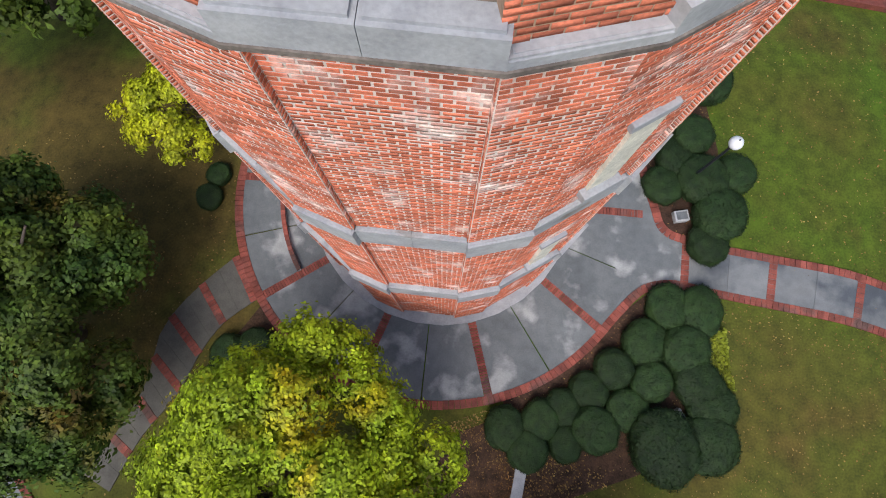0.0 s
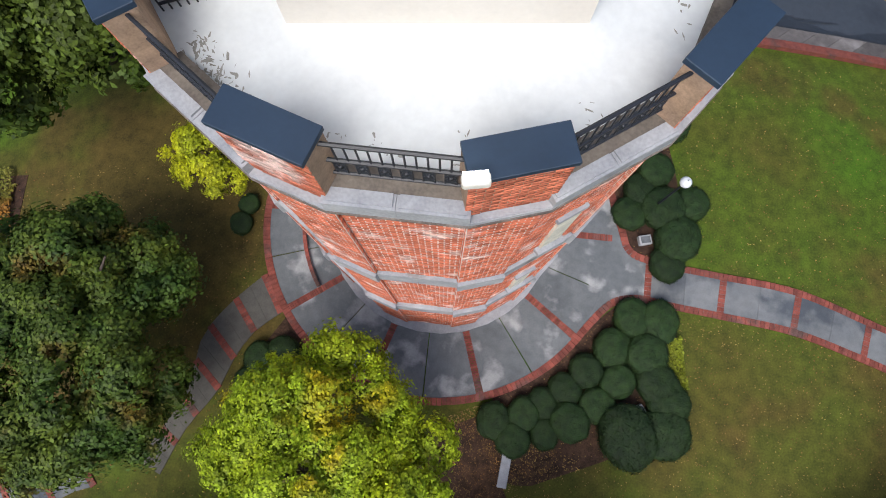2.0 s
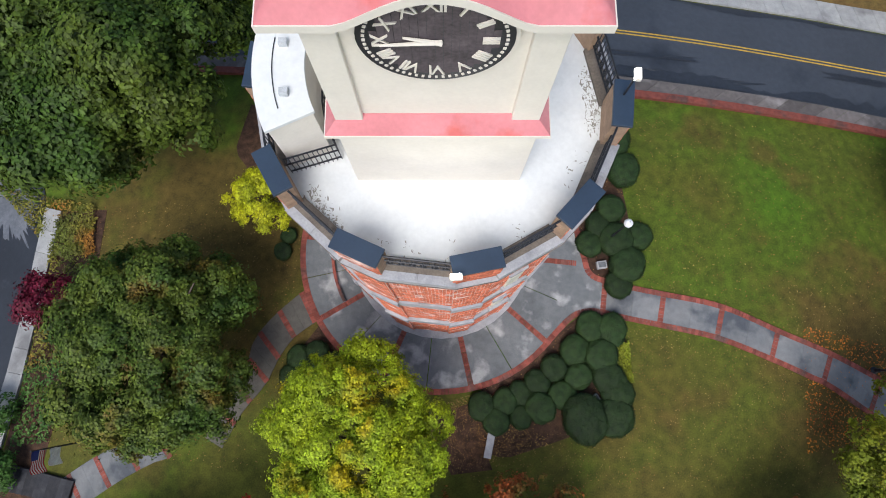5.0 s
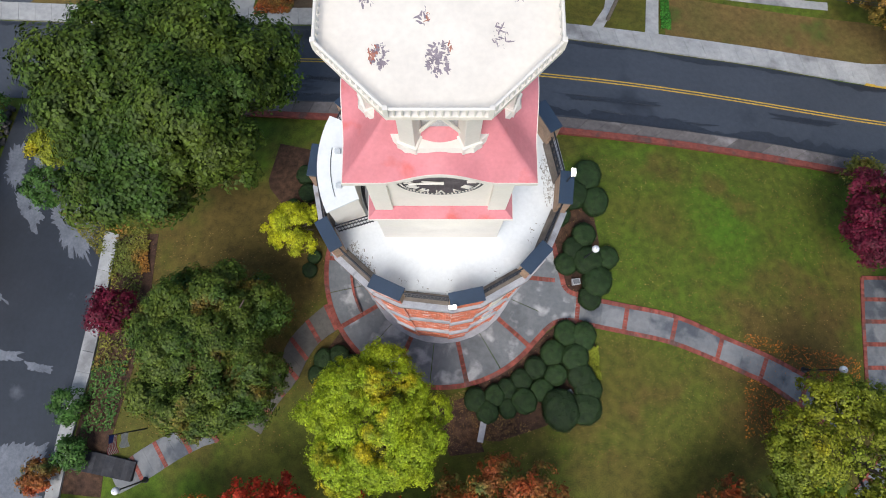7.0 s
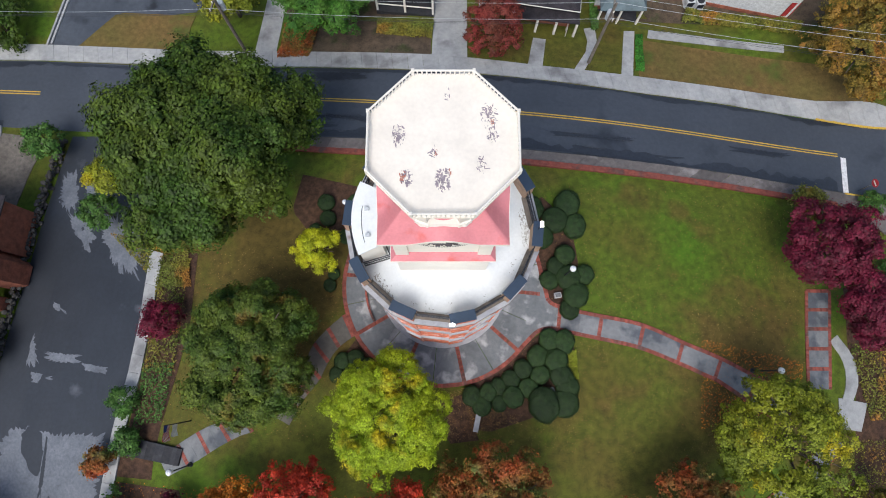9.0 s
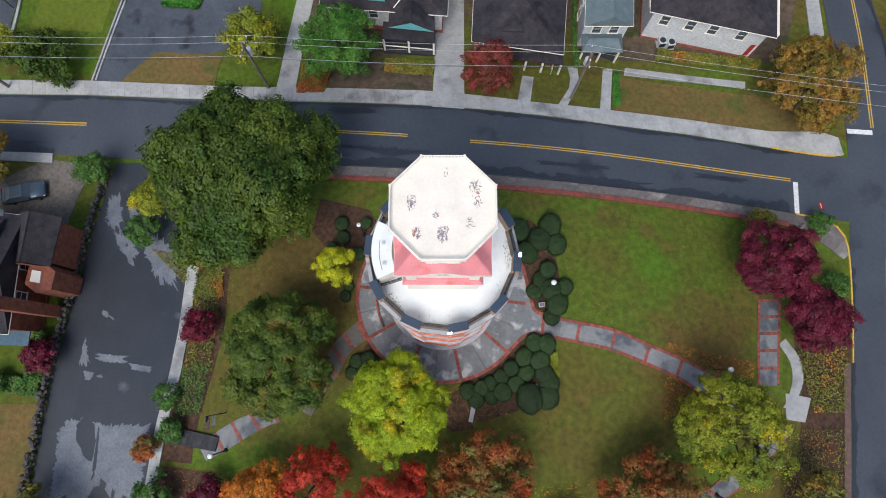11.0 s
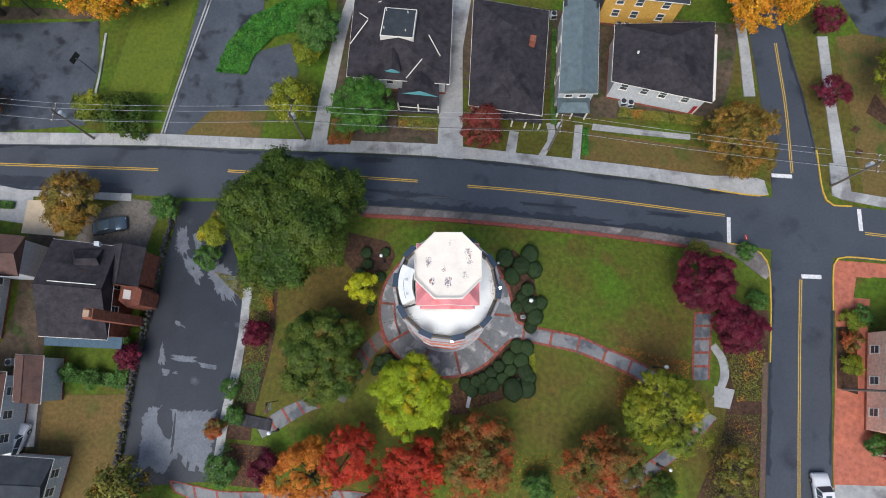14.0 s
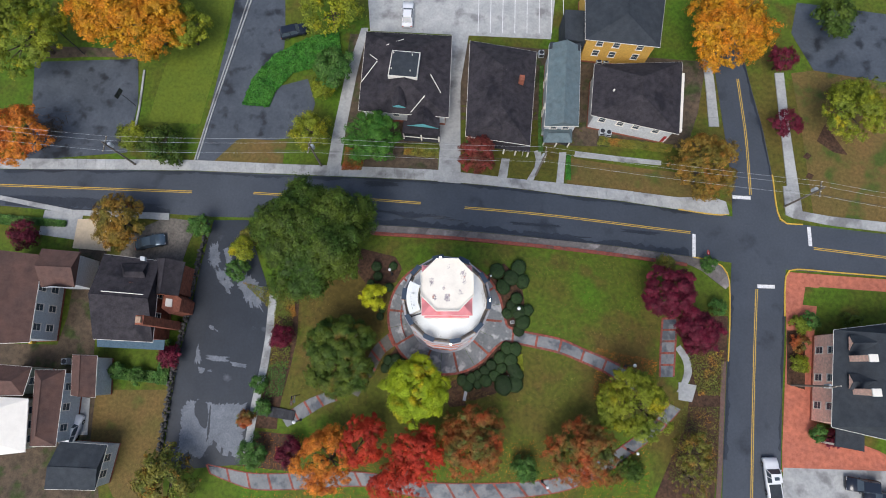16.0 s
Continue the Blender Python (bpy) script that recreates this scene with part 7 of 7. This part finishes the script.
margin([(-26.0, 22.35), (-9.0, 20.35), (1.0, 19.45), (9.2, 18.7), (17.5, 18.0), (26.2, 17.35), (37.0, 16.3)], 1.3, 1, "ragged dark tar along the park side of the street")
margin([(43.9, 23.2), (36.2, 23.7), (27.1, 24.7), (18.2, 25.35), (9.5, 26.3), (-0.7, 27.35), (-17.5, 28.85), (-40.0, 30.15), (-70.0, 30.45)], 0.6, 2, "thin dark tar along the far kerb")
margin([(39.2, -13.0), (40.45, -4.3), (41.75, 3.8), (43.0, 10.5)][::-1], 0.7, 3, "dark tar beside the park kerb")
margin([(47.9, -12.0), (49.05, -4.3), (50.4, 3.8), (51.4, 10.6)], 0.5, 4, "dark tar beside the forecourt kerb")
margin([(-43.0, 23.3), (-60.0, 23.85), (-69.0, 24.6)][::-1], 1.1, 5, "ragged dark tar beside the sidewalk")
margin([(51.6, 29.5), (51.1, 37.2), (50.1, 44.2), (49.0, 54.0)], 0.6, 6, "dark wet gutter of the uphill street")

CREAMC = mat("cream_concrete", (0.62, 0.5, 0.34), (0.52, 0.42, 0.3), scale=0.8, fine=16, grain=0.12)
setting(strip("driveway_cream", [(-57.2, 22.3), (-57.4, 17.7)], [(-52.1, 22.4), (-51.5, 17.2)], 0.1, CREAMC, 1.2, 3), "warm cream concrete driveway", "driveway")
utility_pole((50.6, -2.8), 9.6, 5, "timber utility pole beside the brick forecourt")
setting(band("kerb_parking", [(-49.6, 47.7), (-49.7, 40.8), (-50.1, 36.5)], 0.3, 0.25, WALKC, True), "pale kerb along the parking yard", "kerb")

hoop = thing("basketball_hoop", on_ground(-50.4, 41.4), "dark basketball hoop on a bent pole in the yard", "basketball hoop")
part("pole", sweep([(0, 0, 0), (0, 0, 2.6), (-0.3, 0.15, 3.2), (-0.9, 0.4, 3.4)], 0.06, 8), IRON, hoop)
part("backboard", box(-0.03, 0.03, -0.8, 0.8, 2.9, 3.9, 0.01), IRON, hoop).matrix_local = Matrix.Translation((-0.95, 0.42, 0)) @ Matrix.Rotation(radians(-25), 4, "Z")
part("rim", sweep([(-1.25 + 0.22 * math.cos(0.524 * i), 0.55 + 0.22 * math.sin(0.524 * i), 3.05) for i in range(13)], 0.015, 5), FLAG_R, hoop)

yl = thing("yard_light", on_ground(-60.0, 50.7), "tall dark light pole with a pale head", "street lamp")
part("pole", tube((0, 0, -0.1), (0, 0, 7.4), 0.09, 0.06, 8), IRON, yl)
part("arm", tube((0, 0, 7.35), (-0.8, 0.5, 7.5), 0.04, n=6), IRON, yl)
part("head", box(-1.15, -0.65, 0.32, 0.62, 7.42, 7.6, 0.04), GLOBE, yl)

pile = thing("brush_pile", on_ground(-63.4, 36.8), "heap of brown brushwood on the asphalt", "brush pile")
rng_p = np.random.default_rng(77)
bm = bmesh.new()
for _ in range(130):
    x, y = rng_p.normal(size=2) * np.array((1.1, 1.5))
    h = max(0.1, 0.9 - 0.3 * math.hypot(x, y))
    a, ln = rng_p.uniform(0, 6.28), rng_p.uniform(0.4, 0.9)
    add_tube(bm, (x - ln * math.cos(a), y - ln * math.sin(a), 0.04), (x + ln * math.cos(a), y + ln * math.sin(a), h), 0.05, 0.02, 5)
tagged(part("sticks", bm, BARK, pile), kind="stuff")

# corner sign, bins, cooling units and other small things
sg = thing("stop_sign", on_ground(*(39.16, 16.49), 100), "red octagonal street sign on a thin post", "street sign")
part("post", tube((0, 0, 0), (0, 0, 2.6), 0.035, n=8), CHROME, sg)
pl = part("plate", tube((0, 0.03, 2.25), (0, 0.055, 2.25), 0.4, n=8), FLAG_R, sg, "red plate with white bar")
part("bar", box(-0.26, 0.26, 0.056, 0.062, 2.18, 2.32), WHITE, pl)


def cooling_unit(p, rz):
    o = thing("cooling_unit", on_ground(*p, rz), "pale metal outdoor cooling unit beside a house", "air conditioner", "outdoor cooling units")
    part("case", box(-0.42, 0.42, -0.42, 0.42, 0.06, 0.9, 0.03), GREYWALL, o)
    part("fan_guard", lathe([(0, 0.905), (0.34, 0.905), (0.36, 0.94), (0.1, 0.97), (0, 0.97)], 18), IRON, o)
    part("pad", box(-0.5, 0.5, -0.5, 0.5, -0.1, 0.058), WALKC, o)
    part("louvre", box(-0.36, 0.36, -0.432, -0.421, 0.15, 0.8), IRON, o)


for p in [(25.09, 36.63), (26.08, 36.44), (15.86, 50.50), (25.27, 49.06), (26.39, 49.06), (-55.80, 0.58)]:
    cooling_unit(p, 5)


def wheelie_bin(p, rz, material, label):
    o = thing("wheeled_bin", on_ground(*p, rz), label, "bin", "household bins")
    bm = prism([(-0.25, -0.27), (0.25, -0.27), (0.25, 0.27), (-0.25, 0.27)], 0.08, 0.95)
    for v in bm.verts:
        if v.co.z < 0.5:
            v.co.x *= 0.8
            v.co.y *= 0.8
    part("body", bm, material, o)
    part("lid", box(-0.28, 0.28, -0.3, 0.3, 0.955, 1.02, 0.02), material, o)
    for sx in (-1, 1):
        part("wheel", tube((sx * 0.2, 0.26, 0.1), (sx * 0.27, 0.26, 0.1), 0.1, n=10), TYRE, o)


wheelie_bin((-61.98, 3.88), 15, mat("green_plastic", (0.02, 0.09, 0.06), (0.018, 0.08, 0.05), rough=0.4), "dark green wheeled bin by the house")
wheelie_bin((-61.06, 3.38), 5, LINE_Y, "yellow wheeled bin by the house")
wheelie_bin((-57.55, 11.95), 20, mat("blue_plastic", (0.02, 0.06, 0.14), (0.018, 0.05, 0.12), rough=0.4), "blue wheeled bin in the side yard")
af = thing("yard_sign", on_ground(*(12.04, 32.41), 80), "slim white yard sign frame on the lawn", "sign")
part("panel", box(-0.4, 0.4, -0.02, 0.02, 0.5, 1.3, 0.01), WHITE, af)
for sx in (-0.36, 0.36):
    part("leg", tube((sx, 0, 0), (sx, 0, 0.52), 0.03, n=6), WHITE, af)

# the nearest bricks of the upper wall, one by one
BRICK_CACHE = {}
for q in NEAR:
    a, b, out, z0, z1 = q
    c = (a + b) / 2
    ln = np.linalg.norm(b - a)
    key = round(ln, 2)
    if key not in BRICK_CACHE:
        bm = bmesh.new()
        add_box(bm, -ln / 2, ln / 2, -0.012, 0.03, 0, z1 - z0)
        me = bpy.data.meshes.new("brick")
        bm.to_mesh(me)
        bm.free()
        me.materials.append(BRICK)
        BRICK_CACHE[key] = me
    o = new("brick", BRICK_CACHE[key])
    o.parent = tower
    o.matrix_local = pose(c[0] - out[0] * 0.002 * random.random(), c[1] - out[1] * 0.002, z0, 0, 0, math.degrees(math.atan2(b[1] - a[1], b[0] - a[0])))
